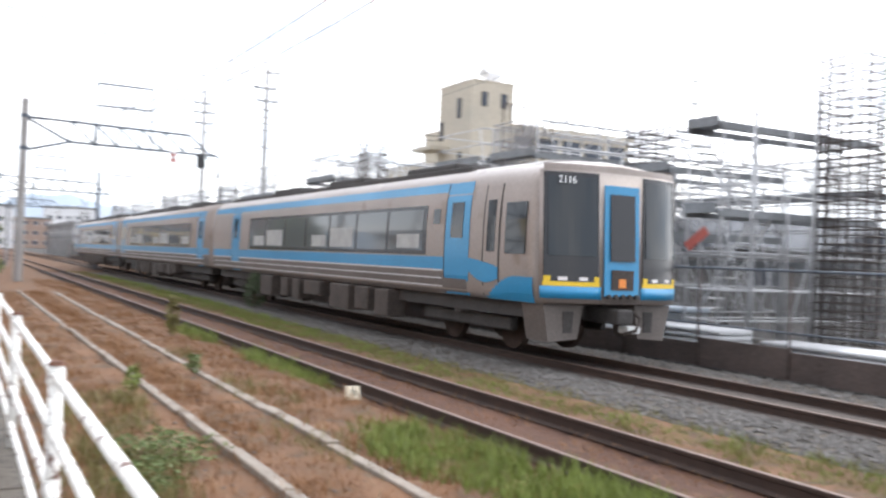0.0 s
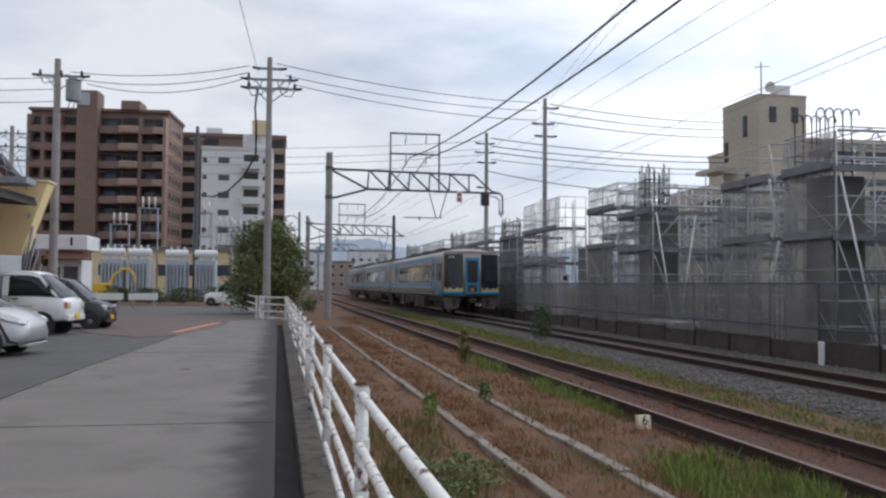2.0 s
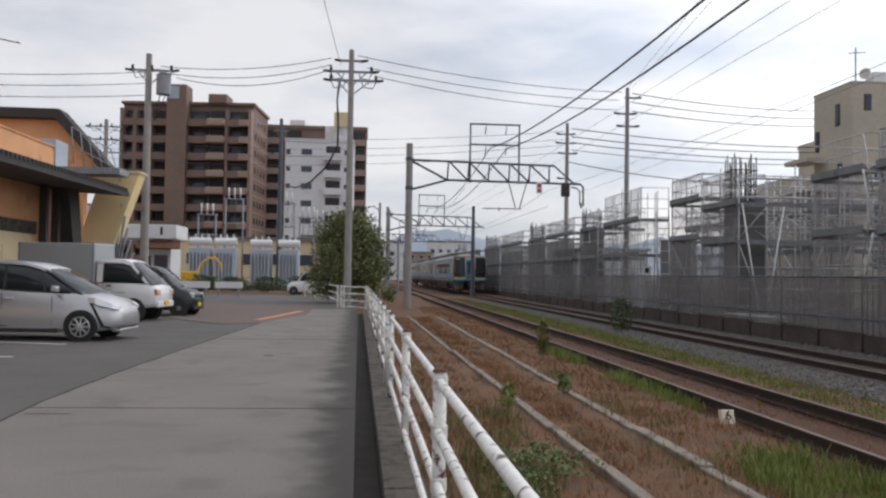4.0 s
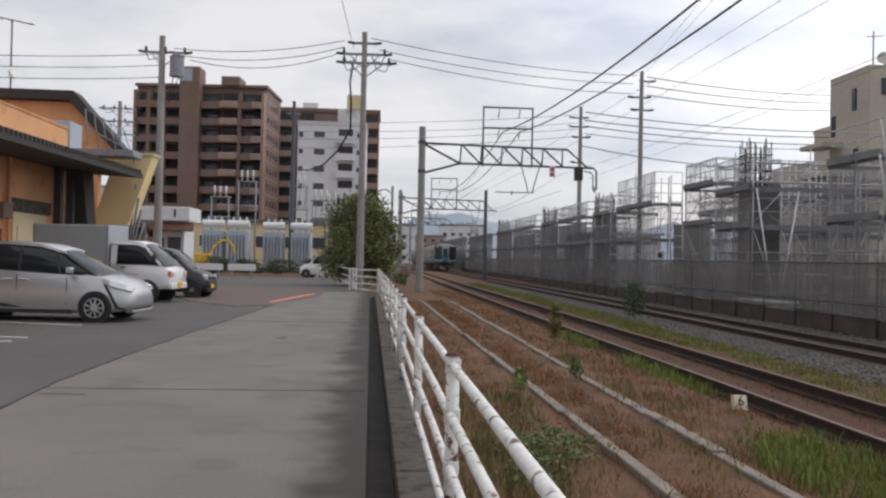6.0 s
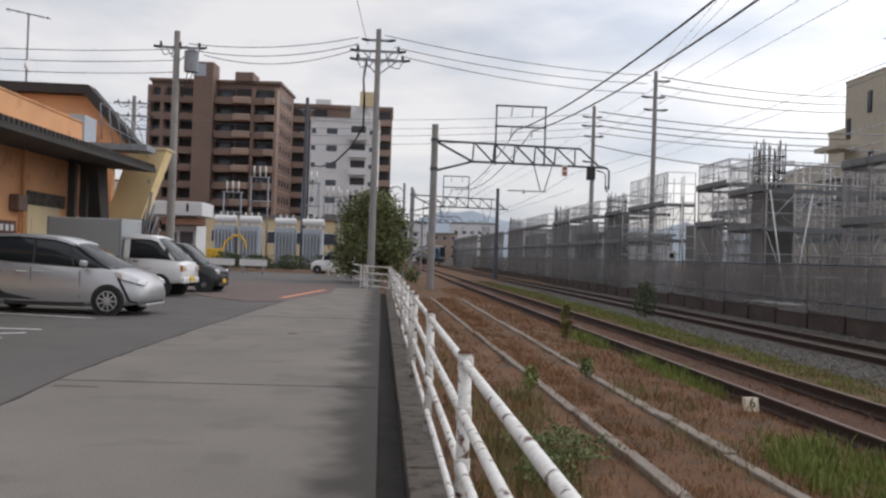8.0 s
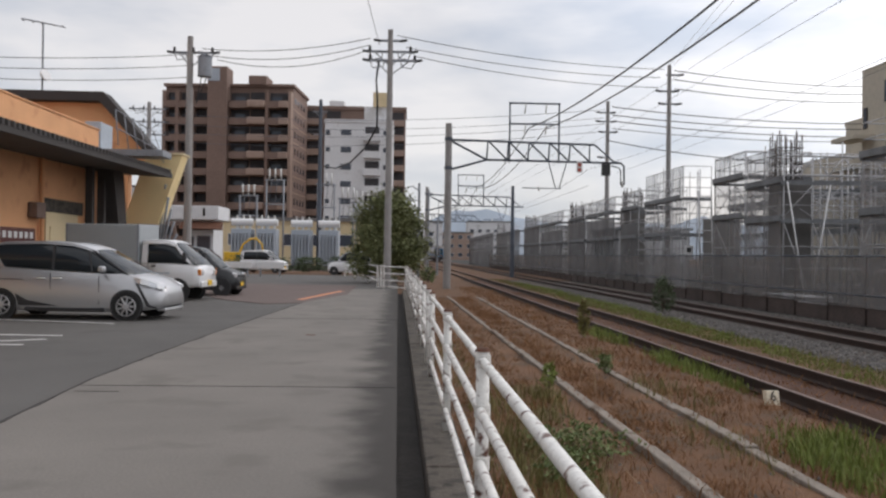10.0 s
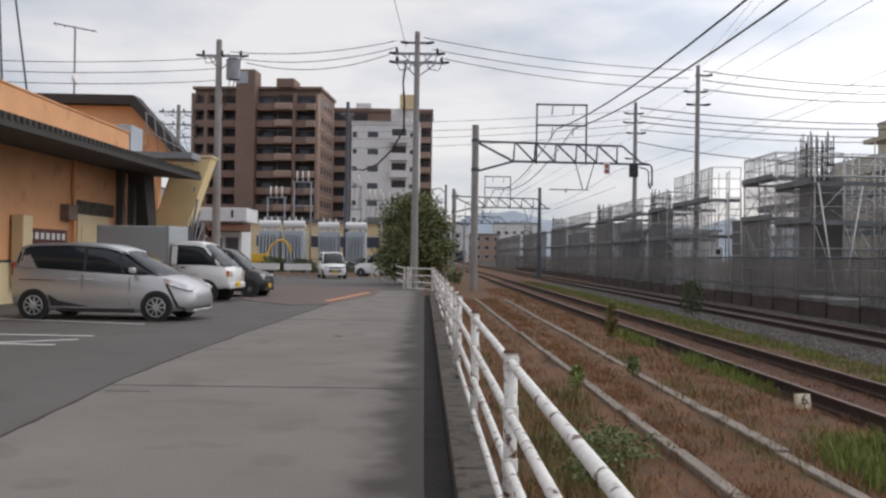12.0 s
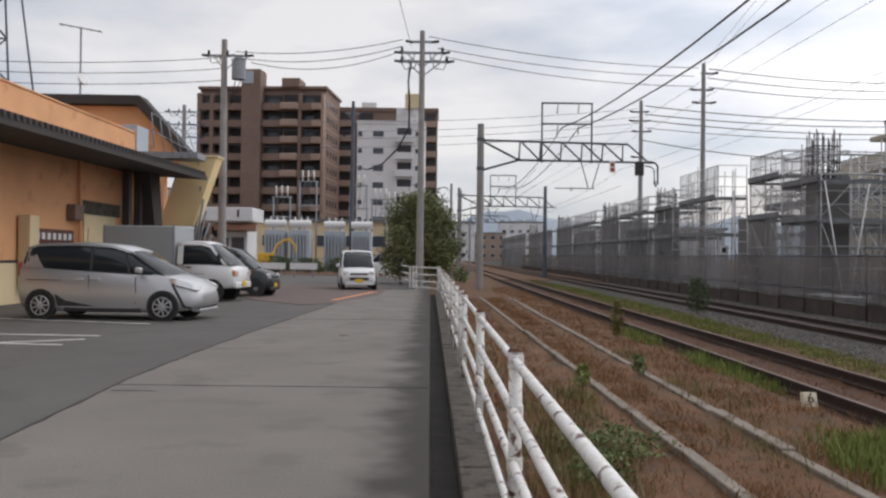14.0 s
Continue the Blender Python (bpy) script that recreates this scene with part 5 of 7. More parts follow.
for x in (5.1, 9.2):
    wire("messenger_wire", (lx(x, GY), GY, 5.75), (lx(x, G2), G2, 5.75), 0.5, 0.009, WIRE_GREY, "thin catenary messenger wire", 12)
    wire("contact_wire", (lx(x, GY), GY, 4.95), (lx(x, 140), 140, 4.95), 0.0, 0.009, WIRE_GREY, "thin contact wire over the track", 2)
    if x > 6:
        wire("messenger_wire", (lx(x, GY), GY, 5.75), (lx(x, -7), -7, 5.95), 0.5, 0.006, WIRE_GREY, "thin catenary messenger wire", 12)
for x in (8.3, 9.25):
    wire("messenger_wire", (lx(x, 92), 92, 7.3), (lx(x, -8), -8, 7.1), 0.25, 0.0065, WIRE_GREY, "thin catenary wire above the main track", 14)
wire("side_wire", (lx(10.6, GY), GY, 5.6), (lx(10.9, -7), -7, 6.6), 0.3, 0.006, WIRE_GREY, "thin wire along the outer side", 12)


def utility_pole(name, x, y, h, label, arms, r=0.15, material=CONC_POLE, yaw=0.0, transformer=False):
    th = thing(name, pose(x, y, -0.1, 0, 0, yaw), label, "utility pole", "utility poles")
    part("pole", tube((0, 0, 0), (0, 0, h + 0.1), r * 1.25, r * 0.8, 14), material, th)
    for z, w, off in arms:
        a = part("crossarm", box((off - w / 2, -0.05, z), (off + w / 2, 0.05, z + 0.1)), GALV, th)
        k = max(2, int(w / 0.75) + 1)
        for i in range(k):
            xx = off - w / 2 + 0.08 + (w - 0.16) * i / (k - 1)
            if abs(xx) > 0.15 and w > 1.5:
                part("pin_insulator", tube((xx, -0.02, z + 0.09), (xx, -0.02, z + 0.3), 0.075, 0.05, 8), PLASTIC, a)
            if abs(xx) > 0.15:
                part("insulator", tube((xx, 0, z + 0.04), (xx + (0.34 if xx > 0 else -0.34), 0.05, z + 0.1), 0.07, 0.055, 8), PLASTIC, a)
    for z, w, off in arms[:2]:
        for sx in (-1, 1):
            if w > 1.5:
                part("arm_brace", tube((off + sx * w * 0.33, 0.06, z + 0.02), (0, 0.08, z - 0.62), 0.028, seg=6), GALV, th)
                part("jumper_wire", path_tube([(off + sx * w * 0.48, 0.05, z + 0.1), (off + sx * w * 0.40, 0.1, z - 0.28), (off + sx * w * 0.2, 0.1, z - 0.22), (off + sx * w * 0.16, 0.05, z + 0.1)], 0.022, 5), WIRE, th, "black jumper lead")
    if transformer:
        part("transformer", tube((0.68, 0, h - 1.75), (0.68, 0, h - 0.85), 0.32, seg=18), GALV, th, "grey cylindrical transformer")
        part("transformer_lid", tube((0.68, 0, h - 0.85), (0.68, 0, h - 0.76), 0.35, 0.2, 18), GALV_DARK, th)
        for dx in (-0.15, 0.1):
            part("drop_lead", tube((0.68 + dx, 0, h - 1.75), (0.30, 0.0, h - 3.0), 0.02), WIRE, th)
    return th


PA = (-0.93, 40.4)
PB = (-10.2, 41.5)
PC = (14.2, 48.2)
PD = (13.2, 58.8)
utility_pole("utility_pole", *PA, 11.7, "grey concrete utility pole with crossed insulators", [(10.75, 2.0, 0.0), (10.35, 2.2, 0.1), (11.25, 1.0, 0.0)], 0.145, CONC_POLE, 0)
utility_pole("utility_pole", *PB, 11.45, "concrete utility pole with a transformer", [(10.75, 1.9, 0.15)], 0.165, CONC_POLE, 0, True)
utility_pole("utility_pole", *PC, 12.1, "slim pale steel pole carrying power lines", [(11.6, 0.7, 0.2), (10.7, 0.8, -0.1), (10.0, 0.8, 0.05)], 0.13, CONC_POLE, 0)
utility_pole("utility_pole", *PD, 11.9, "slim concrete pole with many wires", [(11.2, 0.8, -0.1), (10.6, 0.9, -0.1), (9.9, 0.8, 0.05), (8.2, 0.6, -0.1)], 0.14, CONC_POLE, 0)
utility_pole("utility_pole", -8.6, 86.0, 16.3, "dark distant utility pole", [(15.2, 1.6, 0), (13.0, 1.4, 0)], 0.2, GALV_DARK, 0)
utility_pole("utility_pole", -20.3, 70.0, 13.1, "distant concrete utility pole with three arms", [(12.6, 2.6, 0), (11.6, 2.6, 0), (10.6, 2.6, 0)], 0.18, CONC_POLE, 0)
utility_pole("signal_post", 7.75, 66.0, 6.7, "plain dark steel post by the line", [], 0.14, GALV_DARK, 0)

lp = thing("street_lamp", pose(0.72, 62.0, -0.1), "slim grey lamp post with a curved arm", "street lamp")
part("pole", tube((0, 0, 0), (0, 0, 6.6), 0.11, 0.08, 12), GALV, lp)
part("arm", path_tube([(0, 0, 6.0), (-0.4, 0, 6.35), (-0.85, 0, 6.3), (-1.05, 0, 5.9), (-0.8, 0, 5.5), (0, 0, 5.35)], 0.04, 6), GALV, lp)
for x, y, h in ((1.75, 78.0, 7.3), (2.3, 70.0, 4.4)):
    q = thing("steel_post", pose(x, y, -0.1), "slim grey steel post near the line", "post")
    part("shaft", tube((0, 0, 0), (0, 0, h), 0.09, 0.08, 10), GALV, q)
    part("bracket", box((-0.35, -0.04, h - 0.35), (0.35, 0.04, h - 0.27)), GALV, q)

# street wires: between the poles and out of view on either side
for za, xa, zc, xc in ((11.45, 0.3, 11.85, -0.3), (10.92, 0.7, 11.4, -0.5), (10.5, 1.2, 10.85, -0.6)):
    wire("power_line", (PA[0] + xa, PA[1], za), (PC[0] + xc, PC[1], zc), 0.3, 0.018, WIRE, "dark power line between utility poles")
for za, ze in ((11.8, 14.8), (11.3, 14.2), (10.8, 13.6)):
    wire("power_line", (PC[0] + 0.3, PC[1], za), (34.9, 66.4, ze), 0.25, 0.028, WIRE, "dark power line leaving the steel pole")
for dz, dx, sag in ((11.2, -0.6, 0.3), (10.9, -0.2, 0.4), (10.7, 0.6, 0.55)):
    wire("power_line", (PB[0] + 0.9 + dx * 0.6, PB[1], dz - 0.3), (PA[0] - 0.9, PA[1], dz + 0.1), sag, 0.018, WIRE, "dark power line between utility poles")
for za, ze in ((10.62, 8.3), (10.1, 7.95), (9.55, 7.6)):
    wire("power_line", (PB[0] - 0.12, PB[1], za), (-19.8, 31.2, ze), 0.25, 0.016, WIRE, "dark power line over the car park")
for k, (za, ze) in enumerate(((11.55, 11.95), (11.0, 11.55), (10.6, 10.95), (10.1, 10.6))):
    wire("power_line", (PD[0] + 0.3, PD[1], za), (35.0, 66.4, ze), 0.3, 0.034 if k < 3 else 0.024, WIRE, "dark cable over the building site")
    wire("power_line", (PD[0] - 0.2, PD[1], za - 0.2), (-26, 78, za + 2.3 - 0.35 * k), 0.9, 0.016, WIRE_GREY, "thin wire across the railway")
for dx in (0.0, 0.25):
    wire("overhead_line", (PC[0] + dx, PC[1], 12.1), (6.9 + dx * 2, 10.0, 8.8), 0.1, 0.008, WIRE_GREY, "thin wire rising from the steel pole")
wire("thick_cable", (PD[0], PD[1], 9.3), (24.5, 54.5, 7.6), 0.3, 0.03, WIRE, "thick black cable to the building site")
wire("overhead_line", (PA[0] - 0.5, PA[1], 11.0), (-3.0, 9.0, 14.0), 0.15, 0.012, WIRE_GREY, "single thin wire rising from the pole")
cable = [(PA[0] - 0.5, PA[1], 10.3), (PA[0] - 0.62, PA[1], 9.4), (PA[0] - 0.55, PA[1], 8.5), (PA[0] - 0.6, PA[1] + 1, 7.4), (PA[0] - 1.2, PA[1] + 3, 6.7), (PA[0] - 2.2, PA[1] + 7, 6.35), (PA[0] - 3.4, PA[1] + 12, 6.5), (PA[0] - 5.0, PA[1] + 22, 7.6)]
tagged(part("sagging_cable", path_tube(cable, 0.045, 6), WIRE, smooth=True), "thick black cable hanging from the utility pole", "cable", "overhead wires")

# distance marker
mk = thing("distance_marker", pose(4.1, 9.8, GROUND - 0.03, -14, 3, 12), "small cream marker stone with the figure 6", "marker")
part("stone", box((-0.085, -0.035, 0), (0.085, 0.035, 0.185), 0.012), SIGN_CREAM, mk)
words("figure", "6", 0.16, TEXT_BLACK, mk, pose(0, -0.039, 0.115, 90, 0, 0))

# ---------------------------------------------------------------- construction site along the line
hoard = thing("site_fence", Matrix.Identity(4), "low dark hoarding with steel mesh fence along the site", "fence")
for i in range(60):
    y = -6 + i * 2.0
    part("hoarding_board", along(11.85, 11.92, y + 0.01, y + 1.99, -0.2, 0.26 + 0.05 * (i % 3)), PLINTH, hoard)
    stick("post", (lx(11.83, y), y, -0.2), (lx(11.83, y), y, 1.66), 0.022, PLINTH, hoard)
    if i < 59:
        stick("rail", (lx(11.8, y), y, 1.62), (lx(11.8, y + 2), y + 2, 1.62), 0.022, GALV_DARK, hoard)
        stick("rail", (lx(11.8, y), y, 0.62), (lx(11.8, y + 2), y + 2, 0.62), 0.018, GALV_DARK, hoard)
    if i > 11:
        part("mesh_panel", along(11.80, 11.806, y + 0.01, y + 1.99, 0.3, 1.62), NET_LOW, hoard)
wp = thing("white_stake", pose(lx(11.55, 17.5), 17.5, -0.16), "short white marker stake at the hoarding", "stake")
part("stake", box((-0.05, -0.05, 0), (0.05, 0.05, 0.52), 0.015), WHITE_PANEL, wp)


def rebar_cage(th, x, y, z0, z1, w, hoops):
    n = 5
    rb = 0.018 if y < 14 else 0.024
    for i in range(n):
        for j in range(n):
            if 0 < i < n - 1 and 0 < j < n - 1:
                continue
            px, py = x - w / 2 + w * i / (n - 1), y - w / 2 + w * j / (n - 1)
            stick("reinforcing_bar", (px, py, z0), (px, py, z1 - 0.15 * ((i + j) % 3)), rb, REBAR, th, 5)
    z = z0 + 0.1
    while z < z1 - 0.3 and hoops:
        a = x - w / 2 - 0.03, y - w / 2 - 0.03
        b = x + w / 2 + 0.03, y + w / 2 + 0.03
        for p, q in (((a[0], a[1]), (b[0], a[1])), ((b[0], a[1]), (b[0], b[1])), ((b[0], b[1]), (a[0], b[1])), ((a[0], b[1]), (a[0], a[1]))):
            stick("hoop", (*p, z), (*q, z), rb * 0.8, REBAR, th, 4)
        z += hoops


# portal blocks of the new viaduct: each is wrapped on the track side and open on its near end
def site_block(label, y0, y1, x0, x1, top, decks, net=0.0, net_mat=NET_DENSE, end_net=0.0, stepx=0.95, cage=True, truss=False, dense=False, seed=1):
    """A scaffold round a pier: uprights in a grid, ledgers, full-width decks, guard rails, netting on the track side."""
    th = thing("scaffold", Matrix.Identity(4), label, "scaffold", "scaffolds")
    rnd = random.Random(seed)
    nx, ny = max(1, round((x1 - x0) / stepx)), max(1, round((y1 - y0) / 1.5))
    xs = [x0 + (x1 - x0) * i / nx for i in range(nx + 1)]
    ys = [y0 + (y1 - y0) * i / ny for i in range(ny + 1)]
    P = lambda x, y, z: (lx(x, y), y, z)
    for i, x in enumerate(xs):
        for j, y in enumerate(ys):
            if dense or i in (0, nx) or j in (0, ny):
                stick("upright", P(x, y, -0.15), P(x, y, top + rnd.choice((-0.25, 0.0, 0.0, 0.2))), 0.023, SCAF_TUBE, th, 6)
    for k, z in enumerate(decks):
        for j in range(ny):
            part("deck", along(x0 - 0.1, x0 + 0.55, ys[j] + 0.02, ys[j + 1] - 0.02, z, z + 0.05), SCAF_DECK, th, "grey steel walkway deck")
            part("toe_board", along(x0 - 0.13, x0 - 0.11, ys[j] + 0.02, ys[j + 1] - 0.02, z - 0.04, z + 0.16), SCAF_DECK, th)
            for zz in (z + 0.5, z + 0.95):
                stick("guard_rail", P(x0, ys[j], zz), P(x0, ys[j + 1], zz), 0.018, SCAF_TUBE, th, 5)
        for i in range(nx):
            part("deck", along(max(xs[i], x0 + 0.57), xs[i + 1] - 0.02, y0 + 0.02, y0 + 0.62, z, z + 0.05), SCAF_DECK, th, "grey steel walkway deck")
        for j in (0, ny):
            part("edge_beam", along(x0 - 0.1, x1, ys[j] - 0.06, ys[j] + 0.0, z - 0.11, z - 0.004), SCAF_DECK, th, "dark edge beam of the deck")
            for zz in (z + 0.5, z + 0.95):
                stick("guard_rail", P(x0, ys[j], zz), P(x1, ys[j], zz), 0.018, SCAF_TUBE, th, 5)
        stick("ledger", P(x1, y0, z), P(x1, y1, z), 0.022, SCAF_TUBE, th, 5)
    for z in (0.6, 1.2, 1.95):
        for y in (y0, y1):
            stick("ledger", P(x0, y, z), P(x1, y, z), 0.02, SCAF_TUBE, th, 5)
        stick("ledger", P(x0, y0, z), P(x0, y1, z), 0.02, SCAF_TUBE, th, 5)
    lv = [0.0] + list(decks)
    for i in range(nx):
        for k in range(len(lv) - 1):
            a, b = (xs[i], xs[i + 1]) if (k + i // 2) % 2 else (xs[i + 1], xs[i])
            stick("brace", P(a, y0 - 0.03, lv[k] + 0.1), P(b, y0 - 0.03, lv[k + 1] - 0.1), 0.017, SCAF_TUBE, th, 5)
    if dense:
        for i in range(nx + 1):
            for z in [1.2, 1.95] + [d + 0.95 for d in decks]:
                stick("transom", P(xs[i], y0, z), P(xs[i], y1, z), 0.018, SCAF_TUBE, th, 5)
            for k in range(len(lv) - 1):
                stick("brace", P(xs[i], y0, lv[k] + 0.1), P(xs[i], y1, lv[k + 1] - 0.1), 0.016, SCAF_TUBE, th, 5)
        for k in range(len(lv) - 1):
            for i in range(nx):
                a, b = (xs[i], xs[i + 1]) if (k + i) % 2 else (xs[i + 1], xs[i])
                stick("brace", P(a, y1, lv[k] + 0.1), P(b, y1, lv[k + 1] - 0.1), 0.016, SCAF_TUBE, th, 5)
    if cage:
        for j in range(ny * 3 + 1):
            y = y0 + (y1 - y0) * j / (ny * 3)
            stick("cage_bar", P(x0 - 0.02, y, decks[-1]), P(x0 - 0.02, y, top), 0.012, SCAF_TUBE, th, 4)
        stick("cage_rail", P(x0, y0, top), P(x0, y1, top), 0.018, SCAF_TUBE, th, 5)
        stick("cage_rail", P(x0, y0, top), P(x1, y0, top), 0.018, SCAF_TUBE, th, 5)
        part("cage_mesh", along(x0 + 0.03, x0 + 0.034, y0, y1, decks[-1] + 0.1, top), NET_THIN, th, "thin wire mesh of the guard cage")
    if truss:
        n = nx * 2
        z0, z1 = decks[-1] + 0.2, decks[-1] + 0.85
        for z in (z0, z1):
            stick("chord", P(x0, y0 - 0.08, z), P(x1, y0 - 0.08, z), 0.035, SCAF_TUBE, th, 6)
        for i in range(n):
            a, b = x0 + (x1 - x0) * i / n, x0 + (x1 - x0) * (i + 1) / n
            za, zb = (z0, z1) if i % 2 else (z1, z0)
            stick("lacing", P(a, y0 - 0.08, za), P(b, y0 - 0.08, zb), 0.02, SCAF_TUBE, th, 5)

    def sheet(p, q, z1, m_):
        bm = bmesh.new()
        n = max(2, int((Vector(q) - Vector(p)).length / 0.35))
        rows = []
        for i in range(n + 1):
            x, y = p[0] + (q[0] - p[0]) * i / n, p[1] + (q[1] - p[1]) * i / n
            rows.append([bm.verts.new((lx(x, y) + 0.03 * math.sin(i * 1.9 + j * 1.3), y - 0.03 * math.cos(i * 1.3 + j), -0.1 + (z1 + 0.1) * j / 7)) for j in range(8)])
        for r0, r1 in zip(rows, rows[1:]):
            for j in range(7):
                bm.faces.new((r0[j], r1[j], r1[j + 1], r0[j + 1]))
        part("netting", bm, m_, th, "grey-brown translucent safety net", smooth=True)
    if net:
        for j in range(ny):
            sheet((x0 - 0.06, ys[j]), (x0 - 0.06, ys[j + 1]), net, net_mat)
    if end_net:
        sheet((x0 - 0.06, y0 - 0.12), (x1, y0 - 0.12), end_net, NET)
    return th


def hooked_cage(x, y, z0, z1, w, label):
    """Bare bars over a column, bent over at the top."""
    th = thing("reinforcing_cage", Matrix.Identity(4), label, "reinforcement", "reinforcing cages")
    n = 5
    for i in range(n):
        for j in (0, n - 1):
            px, py = x - w / 2 + w * i / (n - 1), y - w / 2 + w * j / (n - 1)
            part("bent_bar", path_tube([(px, py, z0), (px, py, z1 - 0.12), (px + 0.05, py, z1 - 0.03), (px + 0.13, py, z1), (px + 0.2, py, z1 - 0.04), (px + 0.22, py, z1 - 0.16)], 0.02, 5), REBAR, th)
    for k in range(4):
        z = z0 + 0.1 + k * 0.16
        for s in (-1, 1):
            stick("hoop", (x - w / 2, y + s * w / 2, z), (x + w / 2, y + s * w / 2, z), 0.014, REBAR, th, 4)


def portal_pier(xs, y, w, top, label):
    th = thing("viaduct_pier", Matrix.Identity(4), label, "pier", "viaduct piers")
    for x in xs:
        part("column", box((x - w / 2, y - w / 2, -0.2), (x + w / 2, y + w / 2, top - 0.02), 0.05), CONC_NEW, th, "grey concrete column")
    if len(xs) > 1:
        part("crosshead", box((xs[0] - w / 2 - 0.15, y - w / 2 - 0.12, top - 0.9), (xs[-1] + w / 2 + 0.15, y + w / 2 + 0.12, top), 0.05), CONC_NEW, th, "formed concrete crosshead")
    return th


# nearest block: open steelwork round a tall column of bare bars
site_block("open steel scaffold round a column of bare bars", 12.7, 13.6, 13.0, 17.6, 5.2, (2.75, 4.45), cage=False, seed=3)
th = thing("reinforcing_cage", Matrix.Identity(4), "tall square column of bare dark reinforcing bars", "reinforcement", "reinforcing cages")
rebar_cage(th, 15.75, 12.0, -0.1, 6.4, 0.95, 0.17)
for x, h in ((13.35, 5.6), (14.35, 5.7), (15.1, 5.3)):
    q = thing("scaffold_standard", Matrix.Identity(4), "single tall scaffold standard", "pole", "scaffold standards")
    stick("tube", (x, 12.4, -0.15), (x, 12.4, h), 0.024, SCAF_TUBE, q, 8)
# second block: wrapped narrow face, open near end with deck, truss and two piers
site_block("scaffold wrapped in dense grey netting with an open braced end", 19.05, 21.2, 13.0, 18.0, 5.25, (2.75, 4.4), 5.25, NET_DENSE, 0.0, truss=True, cage=False, dense=True, seed=4)
portal_pier((13.5,), 20.2, 1.0, 4.3, "new concrete column inside the scaffold")
hooked_cage(13.25, 20.3, 4.3, 5.95, 0.95, "bare reinforcing bars bent over above the pier")
th = thing("reinforcing_cage", Matrix.Identity(4), "upright bare bars above the rear column", "reinforcement", "reinforcing cages")
rebar_cage(th, 15.9, 18.3, -0.1, 5.5, 0.85, 0.24)
part("formwork", box((15.42, 17.82, 2.75), (16.38, 18.78, 4.15), 0.02), PLINTH, th, "dark formwork panels round the bars")
site_block("open braced falsework between the wrapped blocks", 15.6, 17.4, 14.4, 18.0, 4.3, (2.4, 3.9), cage=False, dense=True, truss=True, seed=12)
site_block("scaffold wrapped in dense grey netting", 21.75, 24.4, 13.0, 16.5, 4.6, (2.8, 4.4), 4.55, NET_DENSE, 4.0, cage=False, seed=5)
# third block
site_block("tall scaffold wrapped in dense grey netting with a truss end", 29.5, 32.6, 13.0, 18.0, 5.3, (2.85, 4.15), 5.3, NET_DENSE, 0.0, truss=True, cage=False, dense=True, seed=6)
portal_pier((13.5,), 31.0, 1.1, 4.2, "new concrete column inside the scaffold")
th = thing("reinforcing_cage", Matrix.Identity(4), "dark bare bars standing above the netting", "reinforcement", "reinforcing cages")
rebar_cage(th, 13.3, 30.9, 4.2, 6.0, 0.8, 0.28)
site_block("stepped scaffold with a wire guard cage", 32.8, 36.0, 13.0, 15.5, 5.5, (3.1, 4.6), 4.7, NET_DENSE, 0.0, dense=True, seed=7)
# fourth block
site_block("scaffold tower with an open wire cage on top", 40.1, 46.1, 13.0, 14.3, 5.72, (2.6, 4.25), 4.3, NET_DENSE, 4.2, stepx=0.65, seed=8)
portal_pier((13.9,), 39.0, 1.25, 3.3, "dark formed column beside the scaffold tower")
# Rear rows are added to darken and veil what shows between the blocks.
site_block("added rear scaffold and netting that darken the view through", 30.0, 46.0, 17.4, 18.6, 5.0, (2.6, 4.1), 4.8, NET_DENSE, 0.0, cage=False, seed=9)
site_block("added rear scaffold and netting that darken the view through", 13.0, 27.0, 18.4, 19.6, 4.6, (1.7, 3.4), 4.4, NET_DENSE, 0.0, cage=False, dense=True, seed=10)
# far along the line
for y, top in ((51.8, 5.6), (68.0, 5.7), (92.0, 5.8), (118.0, 5.8)):
    portal_pier((lx(13.8, y),), y, 1.2, 4.35, "far concrete pier with bare bars")
    th = thing("reinforcing_cage", Matrix.Identity(4), "dark bare bars above a far pier", "reinforcement", "reinforcing cages")
    rebar_cage(th, lx(13.8, y), y, 4.3, top, 0.9, 0.35)
for y0, y1, n_ in ((47.5, 51.0, 3.4), (52.8, 60.5, 3.9), (61.0, 66.5, 3.9), (69.5, 80.0, 3.6), (81.0, 90.5, 4.3), (94.0, 116.0, 4.2), (120.0, 160.0, 4.6)):
    site_block("distant scaffold behind grey netting", y0, y1, 13.0, 15.6, 5.1, (2.6, 4.2), n_, NET_FAR, 0.0, stepx=2.6, cage=y1 < 95, seed=int(y0))


def stair_flight(y0, y1, z0, z1, x=12.85):
    th = thing("site_stair", Matrix.Identity(4), "steep pale aluminium site stair", "stair", "site stairs")
    for dx in (0, 0.55):
        stick("stringer", (lx(x + dx, y0), y0, z0), (lx(x + dx, y1), y1, z1), 0.028, SCAF_PALE, th)
        stick("handrail", (lx(x + dx, y0), y0, z0 + 0.9), (lx(x + dx, y1), y1, z1 + 0.9), 0.016, SCAF_TUBE, th)
    n = 9
    for i in range(n):
        t = (i + 0.5) / n
        y, z = y0 + (y1 - y0) * t, z0 + (z1 - z0) * t
        block("tread", (lx(x, y), y - 0.1, z), (lx(x, y) + 0.55, y + 0.1, z + 0.03), SCAF_PALE, th)


stair_flight(21.7, 21.25, 4.4, 2.85)
stair_flight(21.25, 21.7, 2.75, 1.2)
stair_flight(14.9, 13.2, 4.4, 2.8, 14.2)
